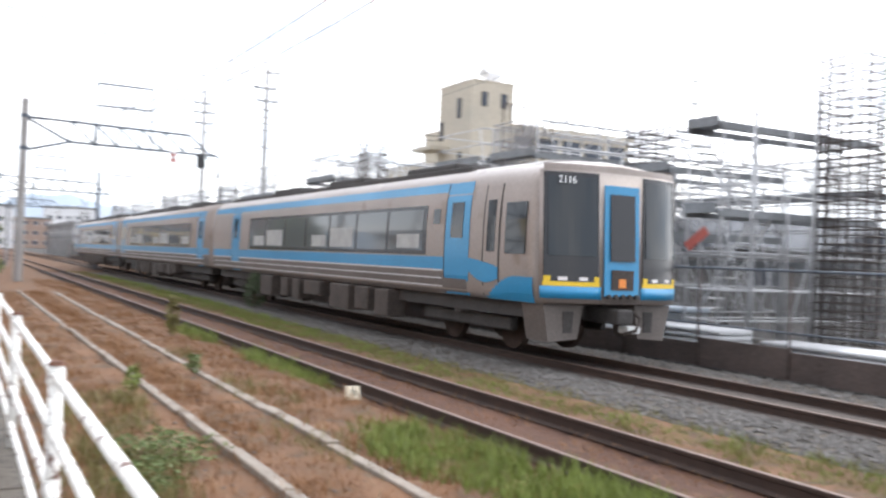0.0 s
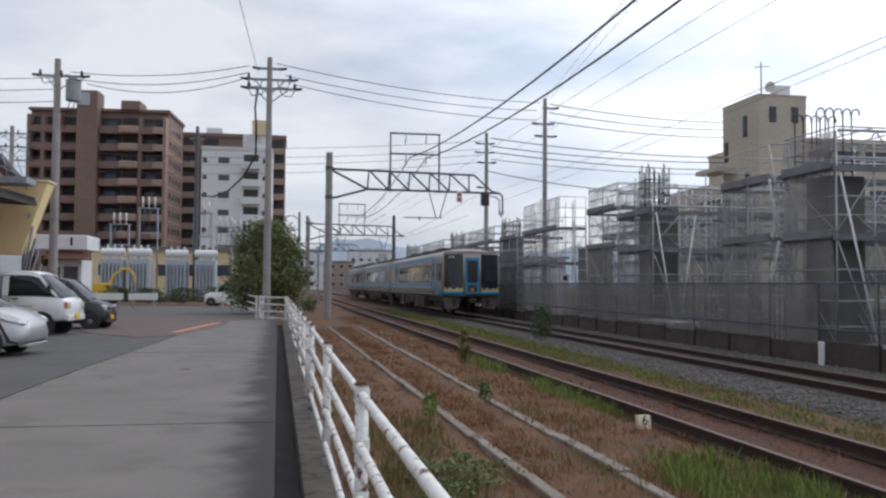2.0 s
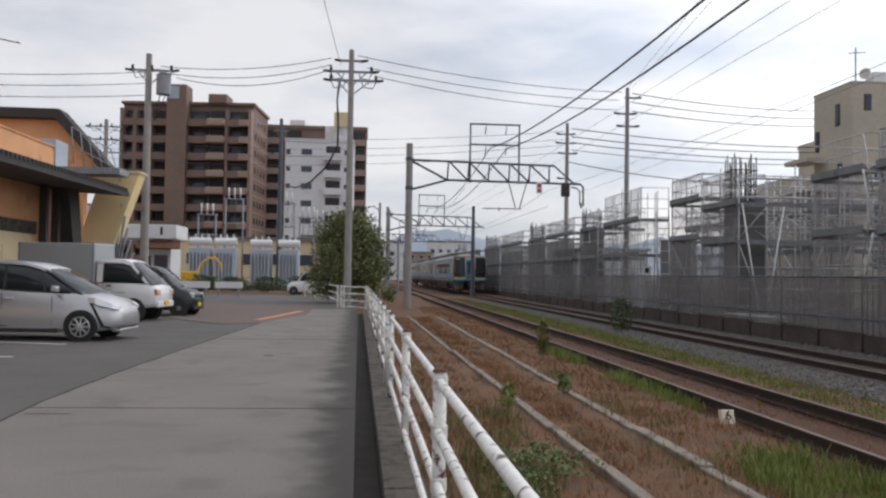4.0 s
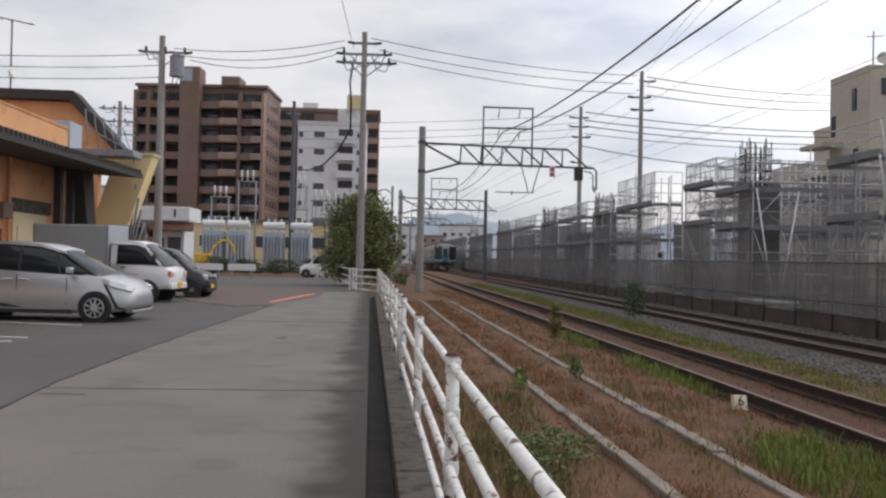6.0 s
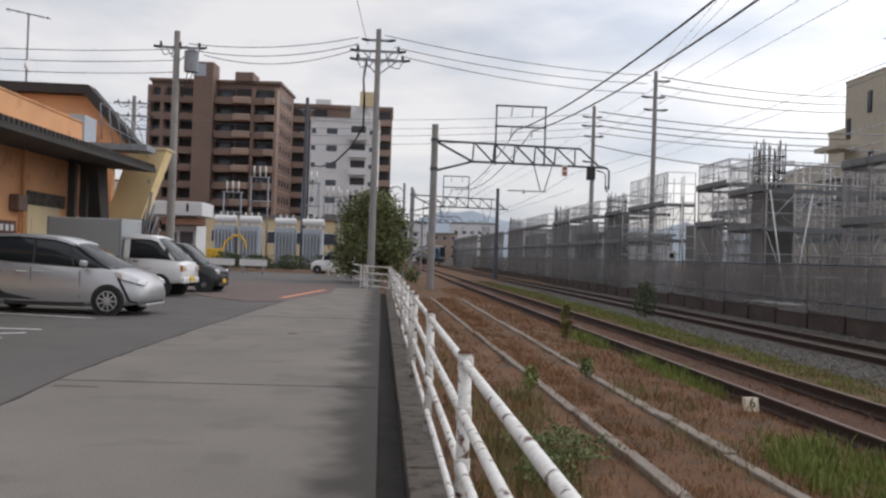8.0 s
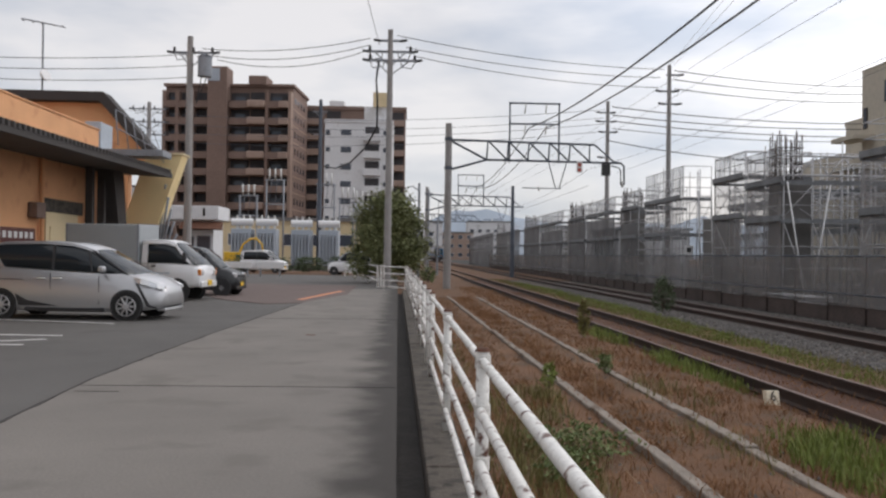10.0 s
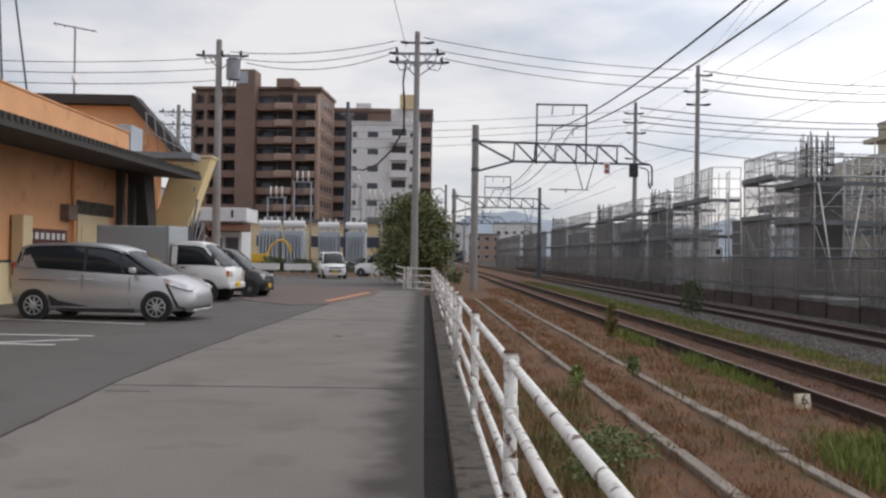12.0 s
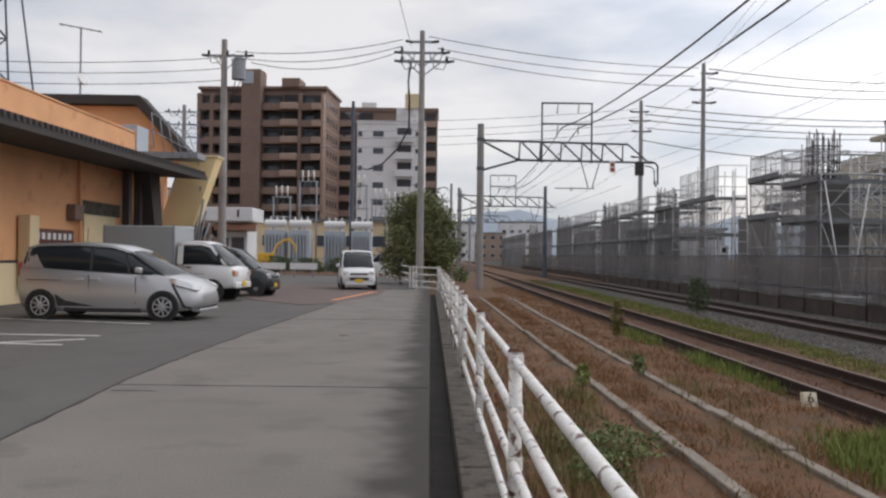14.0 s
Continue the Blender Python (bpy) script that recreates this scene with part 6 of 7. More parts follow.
stair_flight(13.4, 14.9, 2.7, 0.6, 14.6)
stair_flight(37.6, 37.2, 4.4, 0.0)


def raker(p, q, label="long pale steel prop bracing the scaffold"):
    th = thing("raking_prop", Matrix.Identity(4), label, "prop", "raking props")
    stick("prop", p, q, 0.026, SCAF_PALE, th, 8)
    block("foot_plate", (q[0] - 0.12, q[1] - 0.12, q[2] - 0.03), (q[0] + 0.12, q[1] + 0.12, q[2]), GALV, th)


raker((12.68, 29.3, 4.1), (13.05, 28.6, -0.1))
raker((14.15, 29.3, 4.0), (13.2, 28.7, -0.1))
raker((12.82, 18.95, 4.2), (12.85, 17.6, -0.1))
raker((14.3, 18.9, 4.2), (14.0, 18.6, -0.1))
raker((15.3, 18.9, 3.0), (16.6, 18.5, -0.1))
rp = thing("warning_panel", pose(12.815, 13.3, 2.2, 0, 35, 95), "faded red panel on the scaffold", "panel")
part("board", box((-0.3, -0.02, -0.1), (0.3, 0.02, 0.1), 0.01), RED_PAINT, rp)
nb = thing("site_notice", pose(lx(13.25, 40.08), 40.08, 1.75), "small white site notice on the netting", "sign")
part("board", box((-0.2, -0.14, -0.34), (0.2, -0.12, 0.34), 0.005), WHITE_PANEL, nb)
part("symbol", box((-0.1, -0.148, 0.02), (0.1, -0.1402, 0.24)), TEXT_BLACK, nb)


def pipe_stack(x, y, n, length, yaw, material, label):
    th = thing("pipe_stack", pose(x, y, -0.15, 0, 0, yaw), label, "stack", "site material stacks")
    for k in (-length * 0.3, length * 0.3):
        block("bearer", (-0.45, k - 0.05, 0), (0.45, k + 0.05, 0.1), PLINTH, th)
    for i in range(n):
        r, c = divmod(i, 7)
        stick("pipe", (-0.4 + c * 0.13, -length / 2, 0.16 + r * 0.11), (-0.4 + c * 0.13, length / 2, 0.16 + r * 0.11), 0.05, material, th, 7)


pipe_stack(12.75, 9.6, 28, 3.0, 2, SCAF_TUBE, "stacked pale scaffold tubes on bearers")
pipe_stack(12.45, 13.2, 35, 2.6, 4, SCAF_TUBE, "high stack of pale scaffold tubes")
pipe_stack(12.5, 16.6, 21, 2.8, -3, SCAF_DECK, "stacked grey steel beams on bearers")
pipe_stack(12.45, 28.0, 28, 3.0, 2, SCAF_TUBE, "stacked pale scaffold tubes below the deck")
for x, y in ((13.9, 14.9),):
    tb = thing("tool_box", pose(x, y, -0.15, 0, 0, 8), "grey steel site box with a pale lid", "box", "site boxes")
    part("case", box((-0.4, -0.5, 0), (0.4, 0.5, 0.8), 0.03), SCAF_DECK, tb)
    part("lid", box((-0.43, -0.53, 0.8), (0.43, 0.53, 0.9), 0.03), BLUE_EQUIP, tb)

# ---------------------------------------------------------------- buildings


def window_unit(parent, c, w, h, normal="y", depth=0.12, frame_mat=WHITE_PANEL, glass_mat=WIN_FAR):
    """A framed pane set into a facade that faces -y or +x or -x."""
    x, y, z = c
    if normal == "y":
        f = block("window", (x - w / 2, y - 0.03, z - h / 2), (x + w / 2, y + 0.06, z + h / 2), frame_mat, parent)
        block("pane", (-w / 2 + 0.06, -0.06, -h / 2 + 0.06), (w / 2 - 0.06, -0.035, h / 2 - 0.06), glass_mat, f)
    else:
        f = block("window", (x - 0.06, y - w / 2, z - h / 2), (x + 0.03, y + w / 2, z + h / 2), frame_mat, parent)
        s = 1 if normal == "x" else -1
        a, b = sorted((s * 0.035, s * 0.06))
        block("pane", (a, -w / 2 + 0.06, -h / 2 + 0.06), (b, w / 2 - 0.06, h / 2 - 0.06), glass_mat, f)
    return f


def apartment_block(m, w, d, floors, fh, label):
    th = thing("apartment_block", m, label, "building", "apartment blocks")
    H = floors * fh + 1.0
    part("wall", box((0, 2.2, -1), (w, d, H)), BROWN_TILE, th, "brown tiled wall")
    part("roof_edge", box((-0.3, 1.6, H), (w + 0.3, d + 0.2, H + 0.5)), BROWN_TILE, th)
    tw0, tw1 = w * 0.36, w * 0.51
    part("stair_tower", box((tw0, -0.6, -1), (tw1, 3.5, H + 3.2), 0.05), BROWN_TILE, th, "brown tiled stair tower")
    tp = part("tower_sign", box((tw0 + 0.2, -0.75, H + 0.6), (tw0 + 2.2, -0.6, H + 2.8)), BLUE_EQUIP, th, "blue panel")
    part("lift_room", box((w * 0.66, 1.0, H + 0.3), (w * 0.80, 6.0, H + 1.9), 0.05), BROWN_TILE, th)
    for f in range(floors):
        z = f * fh
        for x0, x1 in ((0.2, tw0 - 0.1), (tw1 + 0.1, w * 0.66), (w * 0.80, w - 0.5)):
            bal = part("balcony", box((x0, 0.3, z + 0.0), (x1, 2.25, z + 0.22)), TAN_TILE, th)
            part("parapet", box((x0, 0.2, z + 0.0), (x1, 0.42, z + 1.25)), BROWN_TILE, bal, "brown tiled balcony parapet")
            # A dark sheet on the wall stands in for the balcony's shade.
            part("recess", box((x0 + 0.05, 2.05, z + 0.25), (x1 - 0.05, 2.19, z + fh - 0.1)), SHADE_AND_FRAME, bal, "dark sheet in place of balcony shade")
            k = x0 + 0.8
            while k + 2.0 < x1:
                block("window", (k, 1.98, z + 0.4), (k + 1.8, 2.04, z + 2.2), WIN_FAR, bal)
                k += 3.1
        bay = part("bay", box((w * 0.66, -0.6, z), (w * 0.80, 2.2, z + 1.3), 0.25), TAN_TILE, th, "projecting tan balcony")
        part("recess", box((w * 0.67, 1.9, z + 1.3), (w * 0.79, 2.19, z + fh)), SHADE_AND_FRAME, bay)
        part("end_bay", box((w - 2.2, -0.35, z), (w - 0.5, 2.2, z + 1.2), 0.12), TAN_TILE, th, "projecting tan balcony")
        part("corner_pier", box((w - 0.5, 0.2, z), (w, 2.3, z + fh)), TAN_TILE, th)
        for k in (0.0, 0.1, 0.22):
            part("facade_pier", box((w * k + 0.02, 0.1, z), (w * k + 0.6, 2.3, z + fh)), BROWN_TILE, th)
        part("facade_pier", box((w * 0.80, 0.1, z), (w * 0.80 + 0.5, 2.3, z + fh)), BROWN_TILE, th)
        for k in range(4):
            y = 4.0 + k * (d - 5.0) / 4
            window_unit(th, (w + 0.02, y, z + 1.7), 1.3, 1.3, "x", frame_mat=TAN_TILE)
        part("end_wall_band", box((w, 2.3, z + 0.1), (w + 0.02, d, z + 0.35)), TAN_TILE, th)
    return th


apartment_block(pose(-44.6, 161.5, 0, 0, 0, -4), 23.3, 16.0, 10, 3.05, "brown tiled ten-storey apartment block with balconies")
th = thing("apartment_block", pose(-19.3, 178, 0), "brown apartment block behind the white one", "building", "apartment blocks")
part("wall", box((-1.6, 0, -1), (18.4, 12, 30.2)), BROWN_TILE, th)
part("roof_edge", box((-1.8, -0.3, 30.2), (18.6, 12, 30.9)), BROWN_TILE, th)
for f in range(10):
    for x0, x1 in ((-1.5, 1.8), (2.6, 5.6), (13.8, 18.2)):
        b = part("balcony", box((x0, -1.3, f * 3.0), (x1, 0.0, f * 3.0 + 1.2)), TAN_TILE, th)
        part("recess", box((x0 + 0.1, -0.06, f * 3.0 + 1.2), (x1 - 0.1, -0.01, f * 3.0 + 2.85)), SHADE_AND_FRAME, b)
part("roof_tank", box((3.0, 2, 30.9), (6.0, 5, 32.3)), WHITE_PANEL, th)

th = thing("office_block", pose(-14.3, 150, 0), "white seven-storey block with an outside stair", "building")
part("wall", box((0, 0, -1), (11.4, 12, 23.6)), WHITE_FACADE, th)
part("roof_edge", box((-0.1, -0.15, 23.6), (11.5, 12, 24.1)), WHITE_FACADE, th)
part("penthouse", box((6.5, 2, 24.1), (10.9, 8, 26.6)), WHITE_FACADE, th)
part("cream_top", box((8.0, 1.5, 26.6), (10.6, 6, 29.0)), CREAM_WALL, th)
stick("mast", (8.4, 3, 29), (8.4, 3, 34), 0.06, GALV, th)
for f in range(8):
    z = f * 2.9 + 1.6
    window_unit(th, (3.6, -0.02, z), 1.9, 1.1)
    for k in (0.25, 9.9):
        window_unit(th, (k + 0.3, -0.02, z), 0.8, 0.9)
    l = part("stair_landing", box((6.6, -1.6, f * 2.9 + 0.1), (9.4, 0.0, f * 2.9 + 1.25)), WHITE_FACADE, th, "white stair parapet")
    part("stair_opening", box((6.8, -0.08, f * 2.9 + 1.3), (9.2, -0.01, f * 2.9 + 2.6)), SHADE_AND_FRAME, l)

# cream building beyond the site
th = thing("cream_building", pose(32.4, 57.3, 0), "cream concrete building with a tall stair tower", "building")
part("tower", box((0, 0, -1), (3.7, 5.2, 15.0), 0.04), YELLOW_FACADE, th, "cream stair tower")
part("parapet", box((-0.03, -0.03, 15.0), (3.73, 5.23, 15.12)), YELLOW_FACADE, th)
for x in (1.1, 2.8):
    window_unit(th, (x, -0.02, 13.7), 0.5, 1.1, frame_mat=SHADE_AND_FRAME)
for y, z in ((1.8, 13.1), (4.6, 11.6), (1.5, 9.0)):
    window_unit(th, (-0.02, y, z), 0.5, 1.5, "-x", frame_mat=SHADE_AND_FRAME)
for f in range(3):
    window_unit(th, (1.9, -0.02, 3.0 + f * 2.9), 0.9, 1.1, frame_mat=SHADE_AND_FRAME)
part("balcony_slab", box((-1.6, 3.2, 10.0), (-0.01, 6.5, 10.3)), YELLOW_FACADE, th)
part("balcony_wall", box((-1.6, 3.2, 7.9), (-0.02, 6.5, 8.9)), YELLOW_FACADE, th)
part("annex", box((-1.2, 5.25, -1), (3.7, 12, 9.2)), YELLOW_FACADE, th)
part("roof_tank", box((2.2, 1.2, 15.1), (3.2, 2.2, 16.1), 0.05), WHITE_FACADE, th, "white roof tank")
stick("aerial", (0.7, 0.8, 15.0), (0.7, 0.8, 17.6), 0.05, GALV, th)
stick("aerial_bar", (0.2, 0.8, 17.2), (1.4, 0.8, 17.3), 0.03, GALV, th)
part("dish", tube((1.2, 0.5, 15.75), (1.2, 0.7, 15.85), 0.4, 0.3, 14), WHITE_PANEL, th)
wing = part("wing", box((3.75, 4.7, -1), (19, 15, 12.6)), YELLOW_FACADE, th, "long cream wing")
part("wing_roof", box((3.75, 4.4, 12.6), (19.3, 15.2, 12.95)), YELLOW_FACADE, wing)
for f in range(4):
    for k in range(6):
        window_unit(wing, (5.4 + k * 2.4, 4.68, 2.4 + f * 3.0), 1.9, 1.3, frame_mat=SHADE_AND_FRAME)

# low houses beyond the near end of the site
for i, (x, y, w, d, h) in enumerate(((33, 29, 9, 7, 2.6), (40, 31, 10, 8, 2.8), (37, 22, 9, 8, 2.6))):
    th = thing("house", pose(x, y, -0.1, 0, 0, -20 + 15 * i), "low house with a grey tiled roof behind the site", "house", "low houses")
    part("wall", box((-w / 2, -d / 2, 0), (w / 2, d / 2, h)), (CONC_NEW, CREAM_WALL, CONC_NEW)[i], th)
    part("roof", prism([(-d / 2 - 0.5, h), (d / 2 + 0.5, h), (0, h + 1.5)], -w / 2 - 0.5, w / 2 + 0.5), GALV_DARK, th, "grey tiled roof")
    window_unit(th, (-w / 2 + 2, -d / 2 - 0.01, 1.5), 1.6, 1.1)
    window_unit(th, (w / 2 - 2, -d / 2 - 0.01, 1.5), 1.6, 1.1)
# site office behind the netting, far along
th = thing("site_cabin", pose(lx(15.8, 58), 58, -0.15), "white site cabin behind the netting", "cabin")
part("wall", box((-2.5, -6, 0), (1.5, 2, 3.3)), WHITE_FACADE, th)
part("roof", box((-2.7, -6.2, 3.3), (1.7, 2.2, 3.45)), GALV, th)

# station-side orange building with canopy
OB = thing("orange_building", Matrix.Identity(4), "orange rendered building with a dark canopy along the car park", "building")
WX, Y0, Y1 = -12.0, 6.0, 34.8
part("wall", box((-26, Y0, -0.1), (WX, Y1, 6.12)), ORANGE_WALL, OB, "orange rendered wall")
part("coping", box((-26.1, Y0, 6.12), (WX + 0.04, Y1 + 0.04, 6.18), 0.02), ORANGE_WALL, OB, "thin orange coping")
part("base_band", box((WX, Y0, -0.1), (WX + 0.03, 26.6, 1.15)), CREAM_WALL, OB, "cream lower wall")
part("base_trim", box((WX, Y0, 1.15), (WX + 0.05, 26.6, 1.22)), ROOF_BROWN, OB)
def canopy_fall(bm):
    """The canopy falls a little towards its near end."""
    for v in bm.verts:
        v.co.z += 0.0115 * (v.co.y - 35.7)
    return bm


cn = part("canopy", canopy_fall(prism([(WX, 4.55), (WX, 5.15), (-9.45, 4.62), (-9.4, 4.5), (-9.5, 4.42)], Y0, 35.7, "xz")), SOFFIT, OB, "dark sheet-metal canopy")
for i in range(98):
    y = Y0 + 0.15 + i * 0.3
    part("roof_rib", canopy_fall(prism([(WX, 5.12), (WX, 5.22), (-9.36, 4.70), (-9.36, 4.56)], y - 0.065, y + 0.065, "xz")), ROOF_BROWN, cn)
part("fascia", canopy_fall(box((-9.46, Y0, 4.40), (-9.40, 35.7, 4.58))), ROOF_BROWN, cn)
dr = part("door", box((WX, 29.8, -0.1), (WX + 0.06, 32.6, 2.75)), CREAM_WALL, OB, "pale roller door")
part("door_frame", box((WX, 29.5, 2.75), (WX + 0.1, 33.0, 3.2)), KERB, dr)
part("door_leaf", box((WX + 0.06, 30.1, 0), (WX + 0.09, 31.1, 2.3)), CREAM_WALL, dr)
dr = part("door", box((WX, 19.4, -0.1), (WX + 0.06, 21.2, 2.75)), CREAM_WALL, OB, "pale door in a grey frame")
part("door_frame", box((WX, 21.2, -0.1), (WX + 0.12, 21.55, 3.0)), KERB, dr)
part("door_frame", box((WX, 19.2, 2.75), (WX + 0.12, 21.2, 3.0)), KERB, dr)
part("control_cabinet", box((WX + 0.05, 25.15, 0.5), (WX + 0.4, 25.75, 2.5), 0.03), CREAM_WALL, OB, "beige control cabinet")
part("downpipe", tube((WX + 0.12, 29.3, 0), (WX + 0.12, 29.3, 4.5), 0.07), ORANGE_WALL, OB)
part("meter_box", box((WX, 28.5, 2.5), (WX + 0.3, 29.2, 3.0), 0.03), BROWN_TILE, OB, "brown meter box")
sg = part("notice_board", box((WX + 0.02, 26.0, 1.7), (WX + 0.09, 28.9, 2.16), 0.01), MAROON, OB, "dark red lettered board")
for k in range(7):
    block("lettering_bar", (WX + 0.092, 26.2 + k * 0.38, 1.84), (WX + 0.10, 26.42 + k * 0.38, 2.04), WHITE_PANEL, sg)
for y in (32.2, 33.4):
    part("canopy_post", box((-11.5, y - 0.12, -0.1), (-11.25, y + 0.12, 4.6)), ROOF_BROWN, OB, "dark canopy post")
part("porch", prism([(33.2, 4.5), (34.4, 4.5), (34.9, 2.4), (35.0, 0), (34.3, 0), (34.0, 2.2)], -11.5, -10.9), ROOF_BROWN, OB, "dark raking support")
# stair with a sloping yellow panel behind the canopy
ST = thing("station_stair", Matrix.Identity(4), "covered outside stair with a sloping pale yellow side", "stair")
part("side_panel", prism([(-11.6, 2.6), (-10.2, 2.6), (-9.25, 5.42), (-10.7, 5.42)], 36.6, 37.6, "xz"), YELLOW_PANEL, ST, "sloping pale yellow panel")
part("panel_cap", prism([(-11.2, 5.42), (-9.2, 5.42), (-9.2, 5.5), (-11.2, 5.5)], 36.5, 37.7, "xz"), CREAM_WALL, ST)
for k in range(5):
    stick("brace", (-9.9 + 0.12 * k, 36.6, 4.2 - 0.5 * k), (-10.6, 37.6, 0.0), 0.05, GALV, ST)
part("upper_landing", box((-12, 35, 5.2), (-9.6, 36.3, 5.45)), GALV, ST)
for k in range(6):
    stick("baluster", (-9.7, 30.0 + k * 1.1, 5.0), (-9.8 - 0.06 * k, 30.0 + k * 1.1, 6.2), 0.018, GALV, ST)
for z in (5.6, 6.2):
    stick("handrail", (-9.8, 30, z), (-10.1, 35.6, z), 0.02, GALV, ST)
# higher gabled block behind
GB = thing("gabled_block", Matrix.Identity(4), "orange gabled hall with a dark brown roof", "building")
part("wall", prism([(-27, -0.1), (-12.5, -0.1), (-12.5, 4.95), (-10.95, 4.95), (-13.75, 8.05), (-27, 8.1)], 40.1, 40.6, "xz"), ORANGE_WALL, GB, "orange gable wall")
part("roof", prism([(-27.5, 8.12), (-13.68, 8.07), (-10.72, 4.82), (-10.42, 5.05), (-13.5, 8.48), (-27.5, 8.53)], 39.6, 40.7, "xz"), ROOF_BROWN, GB, "dark brown sheet roof")
part("vent_box", box((-12.6, 35.0, 5.0), (-12.0, 36.4, 6.5), 0.02), BLUE_EQUIP, GB, "grey roof vent")
an = part("aerial_mast", tube((-16.42, 40.3, 8.4), (-16.42, 40.3, 11.65), 0.045), GALV, GB)
for dx in (-0.9, -0.5, -0.1, 0.4, 0.9):
    stick("aerial_rod", (-16.42 + dx, 40.1, 11.6 - dx * 0.15), (-16.42 + dx, 40.5, 11.6 - dx * 0.15), 0.02, GALV, an)
stick("aerial_boom", (-17.4, 40.3, 11.8), (-15.5, 40.3, 11.45), 0.03, GALV, an)
part("dish", tube((-16.33, 40.15, 9.2), (-16.17, 40.1, 9.26), 0.2, 0.32, 14), WHITE_PANEL, an)
# lattice tower far behind
LT = thing("lattice_tower", pose(-70.5, 140, 0) @ Matrix.Scale(1.7, 4), "grey steel lattice mast in the distance", "tower")
for s, t in ((-1, -1), (1, -1), (1, 1), (-1, 1)):
    stick("leg", (s * 4.0, t * 4.0, 0), (s * 0.5, t * 0.5, 36), 0.1, GALV_DARK, LT)
for k in range(9):
    z0, z1 = k * 4.0, k * 4.0 + 4.0
    w0, w1 = 4.0 - 3.5 * z0 / 36, 4.0 - 3.5 * z1 / 36
    stick("lacing", (-w0, -w0, z0), (w1, -w1, z1), 0.09, GALV_DARK, LT)
    stick("lacing", (w0, -w0, z0), (-w1, -w1, z1), 0.09, GALV_DARK, LT)
    stick("crossbar", (-w1, -w1, z1), (w1, -w1, z1), 0.09, GALV_DARK, LT)
stick("arm", (-3, 0, 25), (4, 0, 25), 0.12, GALV_DARK, LT)
# gatehouse by the car park
SH = thing("gatehouse", pose(-14.3, 58, -0.05, 0, 0, 0), "small white gatehouse with a tiled awning", "hut")
part("wall", box((-0.2, 0, 0), (1.7, 3, 4.0)), WHITE_FACADE, SH)
part("fascia", box((-2.6, -0.4, 3.6), (2.1, 3.3, 4.5), 0.04), WHITE_FACADE, SH, "white flat fascia")
part("awning", prism([(-0.95, 3.0), (-0.1, 3.5), (-0.02, 3.5), (-0.02, 2.95)], -0.3, 2.3), RUST, SH, "brown tiled awning")
window_unit(SH, (1.1, -0.03, 1.5), 0.9, 2.2, frame_mat=GALV)
window_unit(SH, (0.2, -0.03, 1.9), 0.6, 1.3, frame_mat=GALV)
for k in (0.2, 1.1):
    block("fascia_mark", (k, -0.42, 3.85), (k + 0.14, -0.40, 4.35), TEXT_BLACK, SH)
for x in (-8.9, -10.9):
    g_ = thing("barrier_board", pose(x + 0.3, 56, -0.05), "low white barrier board on legs", "barrier", "barrier boards")
    part("board", box((-0.85, -0.04, 0.55), (0.85, 0.04, 0.95), 0.01), WHITE_PANEL, g_)
    for k in (-0.6, 0.6):
        part("leg", box((k - 0.05, -0.05, 0), (k + 0.05, 0.05, 0.55)), GALV, g_)
# substation behind the hedge
rnd = random.Random(8)
for i, (x, y) in enumerate(((-15.5, 84), (-13.2, 84), (-10.2, 86), (-7.6, 86))):
    tr_ = thing("transformer_unit", pose(x, y, 0), "pale blue-grey substation transformer with porcelain bushings", "transformer", "substation units")
    part("plinth", box((-1.0, -1.1, -0.2), (1.0, 1.1, 0.3)), CONC_NEW, tr_)
    part("tank", box((-0.95, -1, 0.3), (0.95, 1, 3.7), 0.06), BLUE_EQUIP, tr_)
    for k in range(6):
        block("radiator_fin", (-0.85 + k * 0.31, -1.35, 0.6), (-0.7 + k * 0.31, -1.0, 3.3), BLUE_EQUIP, tr_)
    part("conservator", tube((-1.0, -0.4, 4.3), (1.0, -0.4, 4.3), 0.34, seg=14), WHITE_PANEL, tr_)
    for k in (-0.6, 0, 0.6):
        part("bushing", tube((k, 0.3, 3.7), (k, 0.3, 5.0), 0.13, 0.07, 8), PORCELAIN, tr_)
for i, (x, y, h) in enumerate(((-17, 95, 7.5), (-14.2, 95, 9.2), (-9.0, 97, 9.0), (-6.6, 97, 7.5), (-4.8, 92, 6.8), (-3.2, 96, 6.4))):
    fr = thing("busbar_frame", pose(x, y, 0), "grey steel busbar frame with insulators", "frame", "busbar frames")
    for k in (-0.9, 0.9):
        stick("leg", (k, 0, 0), (k, 0, h), 0.09, GALV, fr)
    for z in (h, h * 0.72):
        stick("bar", (-1.1, 0, z), (1.1, 0, z), 0.08, GALV, fr)
    for k in (-0.6, 0, 0.6):
        stick("insulator", (k, 0, h), (k, 0, h + 1.2), 0.09, PORCELAIN, fr, 8)
        stick("lead", (k, 0, h * 0.72), (k + 0.2, 0, h), 0.03, WIRE_GREY, fr)
th = thing("substation_building", pose(-22, 104, 0), "low beige substation building behind the equipment", "building")
part("wall", box((0, 0, 0), (20, 8, 5.2)), CREAM_WALL, th)
part("roof", box((-0.3, -0.3, 5.2), (20.3, 8.3, 5.6)), CONC_NEW, th)
for k in range(6):
    window_unit(th, (2 + k * 3.2, -0.02, 3.0), 1.8, 1.4)
DG = thing("excavator", pose(-14.8, 76, -0.15, 0, 0, 10) @ Matrix.Scale(0.72, 4), "yellow excavator with a bent arm behind the hedge", "excavator")
part("cab", box((-1.1, -0.8, 0.9), (0.8, 0.8, 2.3), 0.08), DIGGER, DG)
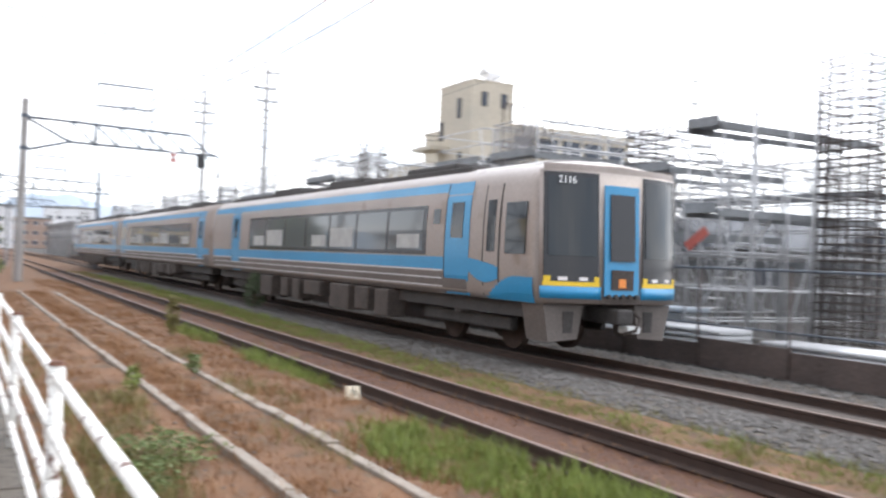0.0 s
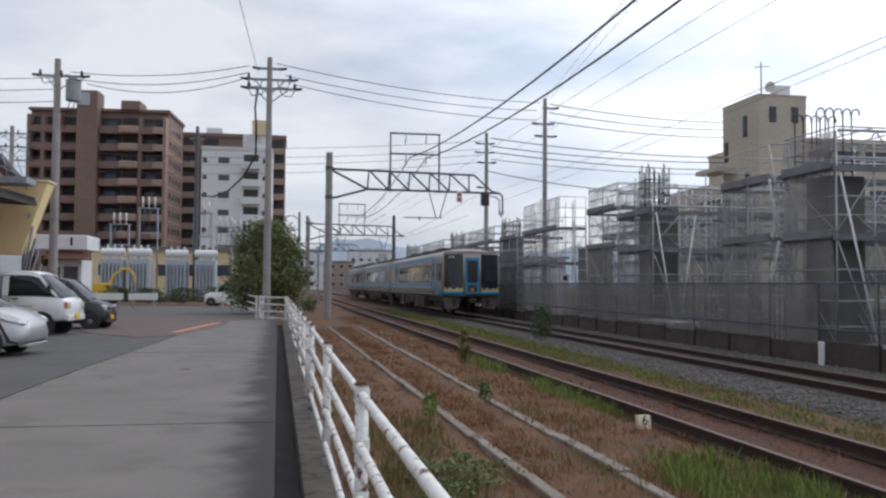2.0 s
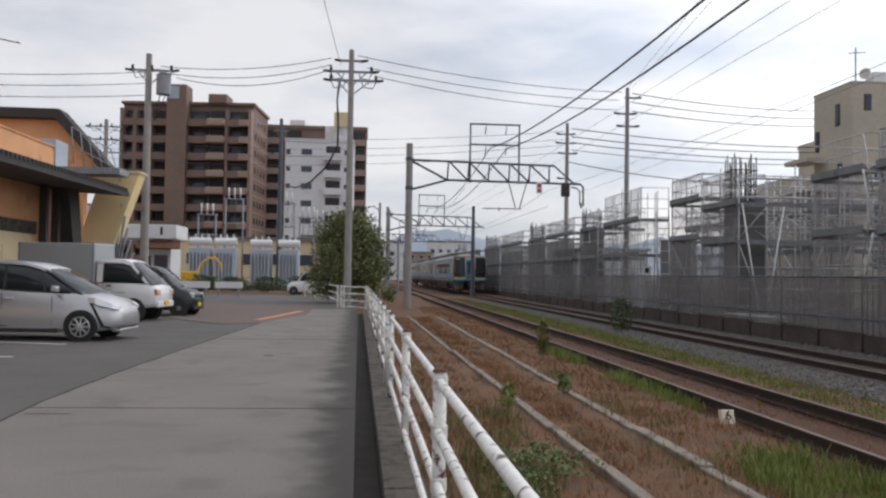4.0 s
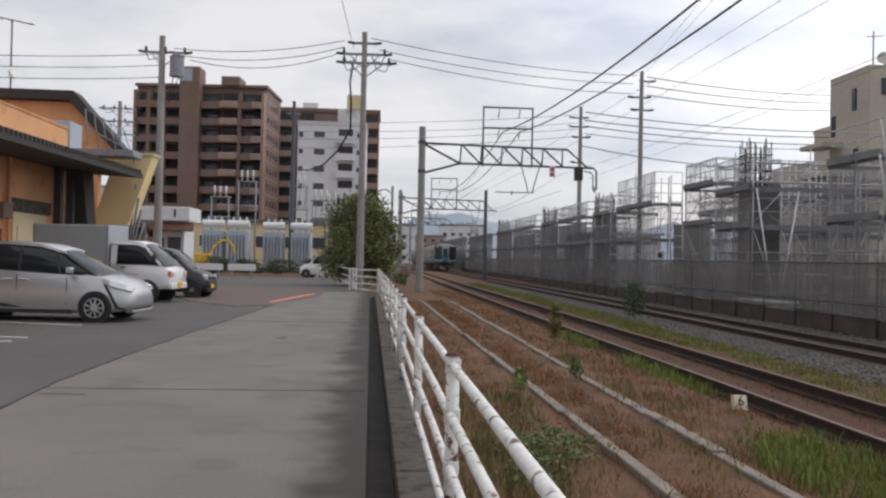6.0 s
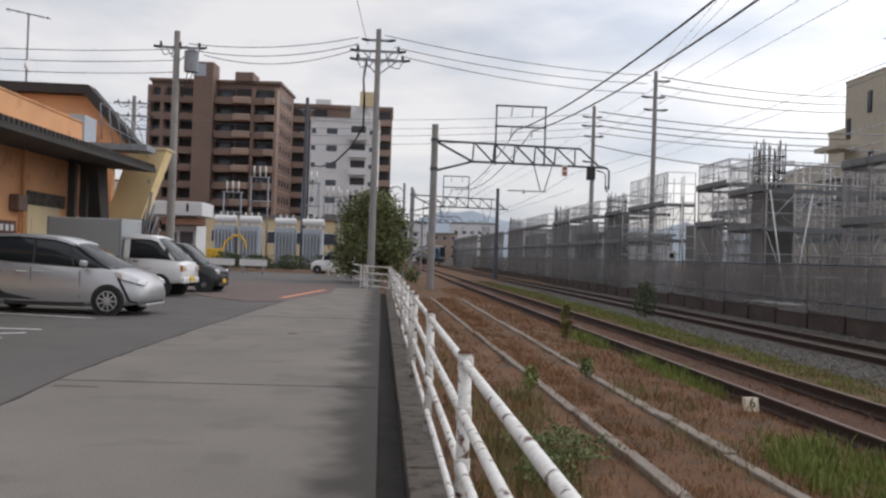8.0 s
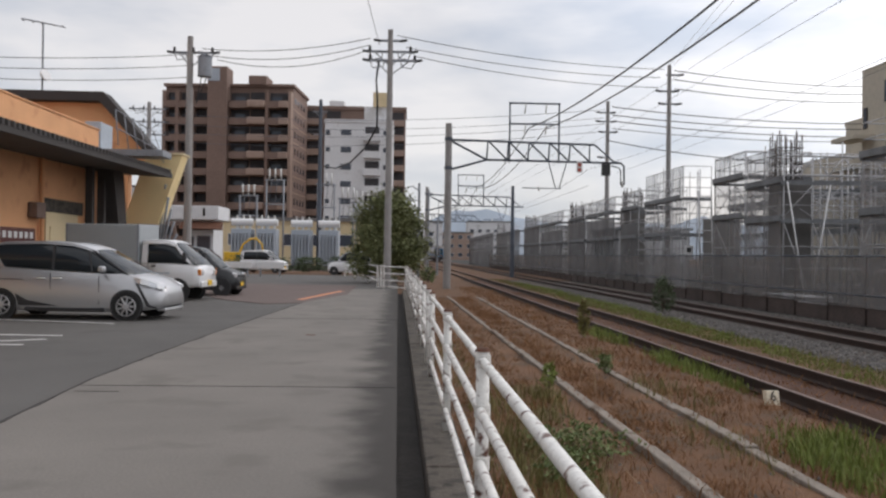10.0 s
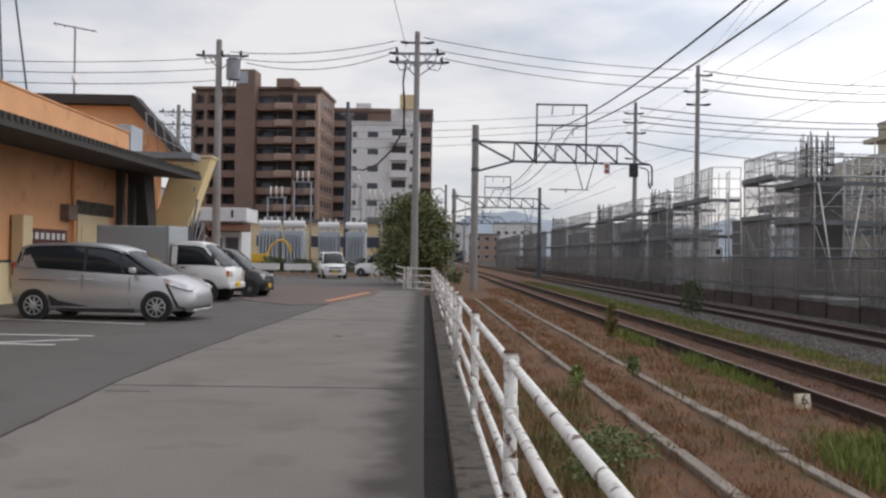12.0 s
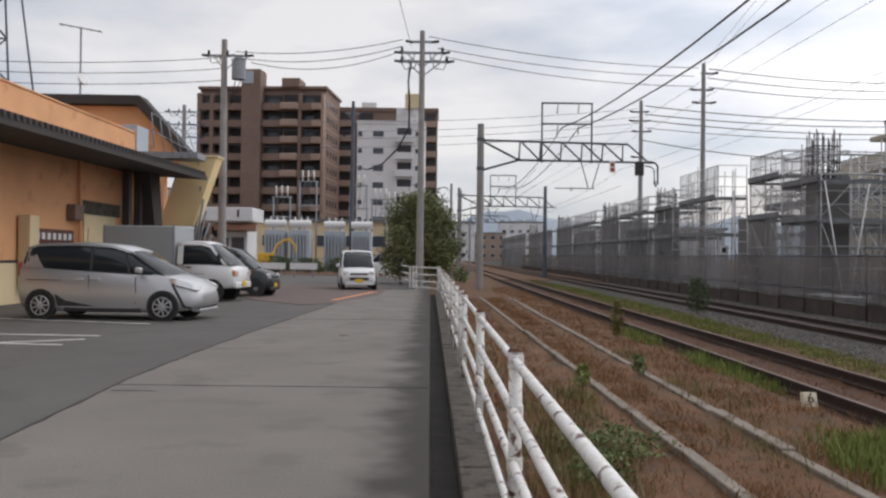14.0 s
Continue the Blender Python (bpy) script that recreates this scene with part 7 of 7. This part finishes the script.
part("tracks", box((-1.4, -1.0, 0), (1.4, 1.0, 0.8), 0.2), PLASTIC, DG)
part("boom", path_tube([(0.4, 0, 1.4), (1.1, 0, 3.2), (2.0, 0, 3.9), (2.6, 0, 3.9)], 0.13, 8), DIGGER, DG)
part("stick_arm", path_tube([(2.5, 0, 4.1), (3.3, 0, 3.2), (3.4, 0, 2.4)], 0.12, 8), DIGGER, DG)
# distant town blocks either side of the vanishing line, and hills
for i, (x, y, w, h, mt) in enumerate(((6, 260, 8, 11, WHITE_FACADE), (16, 300, 12, 9, TAN_TILE), (30, 330, 16, 14, WHITE_FACADE), (-6, 300, 9, 13, YELLOW_FACADE), (48, 280, 14, 11, CONC_NEW), (70, 300, 18, 13, WHITE_FACADE), (-70, 260, 26, 20, WHITE_FACADE))):
    th = thing("town_building", pose(x, y, -0.1), "distant pale town building", "building", "distant buildings")
    part("wall", box((-w / 2, 0, 0), (w / 2, 10, h)), mt, th)
    part("roof", box((-w / 2 - 0.2, -0.2, h), (w / 2 + 0.2, 10.2, h + 0.5)), CONC_NEW, th)
    for f in range(int(h // 3)):
        for k in range(int(w // 3)):
            window_unit(th, (-w / 2 + 1.6 + k * 3, -0.02, 1.7 + f * 3), 1.5, 1.3)
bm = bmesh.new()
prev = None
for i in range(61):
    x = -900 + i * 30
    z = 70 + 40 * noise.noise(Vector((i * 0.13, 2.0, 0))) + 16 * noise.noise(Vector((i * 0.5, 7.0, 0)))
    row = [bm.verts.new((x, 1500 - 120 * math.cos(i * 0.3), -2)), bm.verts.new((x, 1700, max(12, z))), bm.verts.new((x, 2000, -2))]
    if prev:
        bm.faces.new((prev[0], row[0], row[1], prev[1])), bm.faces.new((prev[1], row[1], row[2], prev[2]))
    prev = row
tagged(part("distant_hills", bm, HAZE_HILL, smooth=True), "horizon hills with haze put into their pale blue", "hills", kind="structure")


# ---------------------------------------------------------------- movement
def motions():
    times = [0, 0.5, 1.0, 1.5, 2.5, 3.0, 5.5, 6.5, 9.0, 11.5, 14.0]
    dist = [11.15, 19.1, 26.95, 34.7, 49.7, 57.2, 100.8, 119.5, 168, 218, 268]
    for k, c in enumerate(cars):
        rows = []
        for t, y in zip(times, dist):
            yy = y + k * (CAR_LEN + 0.05)
            rows.append((t, pose(lx(9.33, yy), yy, 0.0, 0, 0, math.degrees(-K) )))
        walk(c, rows)
    rows = [(0, -72, 76.0, 0), (7, -28, 72.5, -4), (9.3, -13.9, 69.0, -6), (9.6, -12.2, 68.4, -8), (10.0, -10.9, 68.0, -14), (10.4, -9.95, 67.6, -24), (10.8, -9.1, 66.4, -38),
            (11.4, -7.85, 62.8, -62), (12.0, -6.65, 57.6, -76), (12.5, -5.95, 52.6, -80), (13.2, -4.75, 45.0, -80), (14, -3.65, 38.9, -81)]
    walk(moving_car, [(t, pose(x, y, -0.012, 0, 0, a)) for t, x, y, a in rows])
    # the small car's wheels roll with the way it has gone
    gone = [0.0]
    for a, b in zip(rows, rows[1:]):
        gone.append(gone[-1] + math.hypot(b[1] - a[1], b[2] - a[2]))
    stamps = [0.05 * i for i in range(281)]
    turns = [float(np.interp(t, [r[0] for r in rows], gone)) / 0.27 for t in stamps]
    for wh in moving_wheels:
        at = wh.location.copy()
        walk(wh, [(t, Matrix.Translation(at) @ Matrix.Rotation(a, 4, "Y")) for t, a in zip(stamps, turns)])


motions()
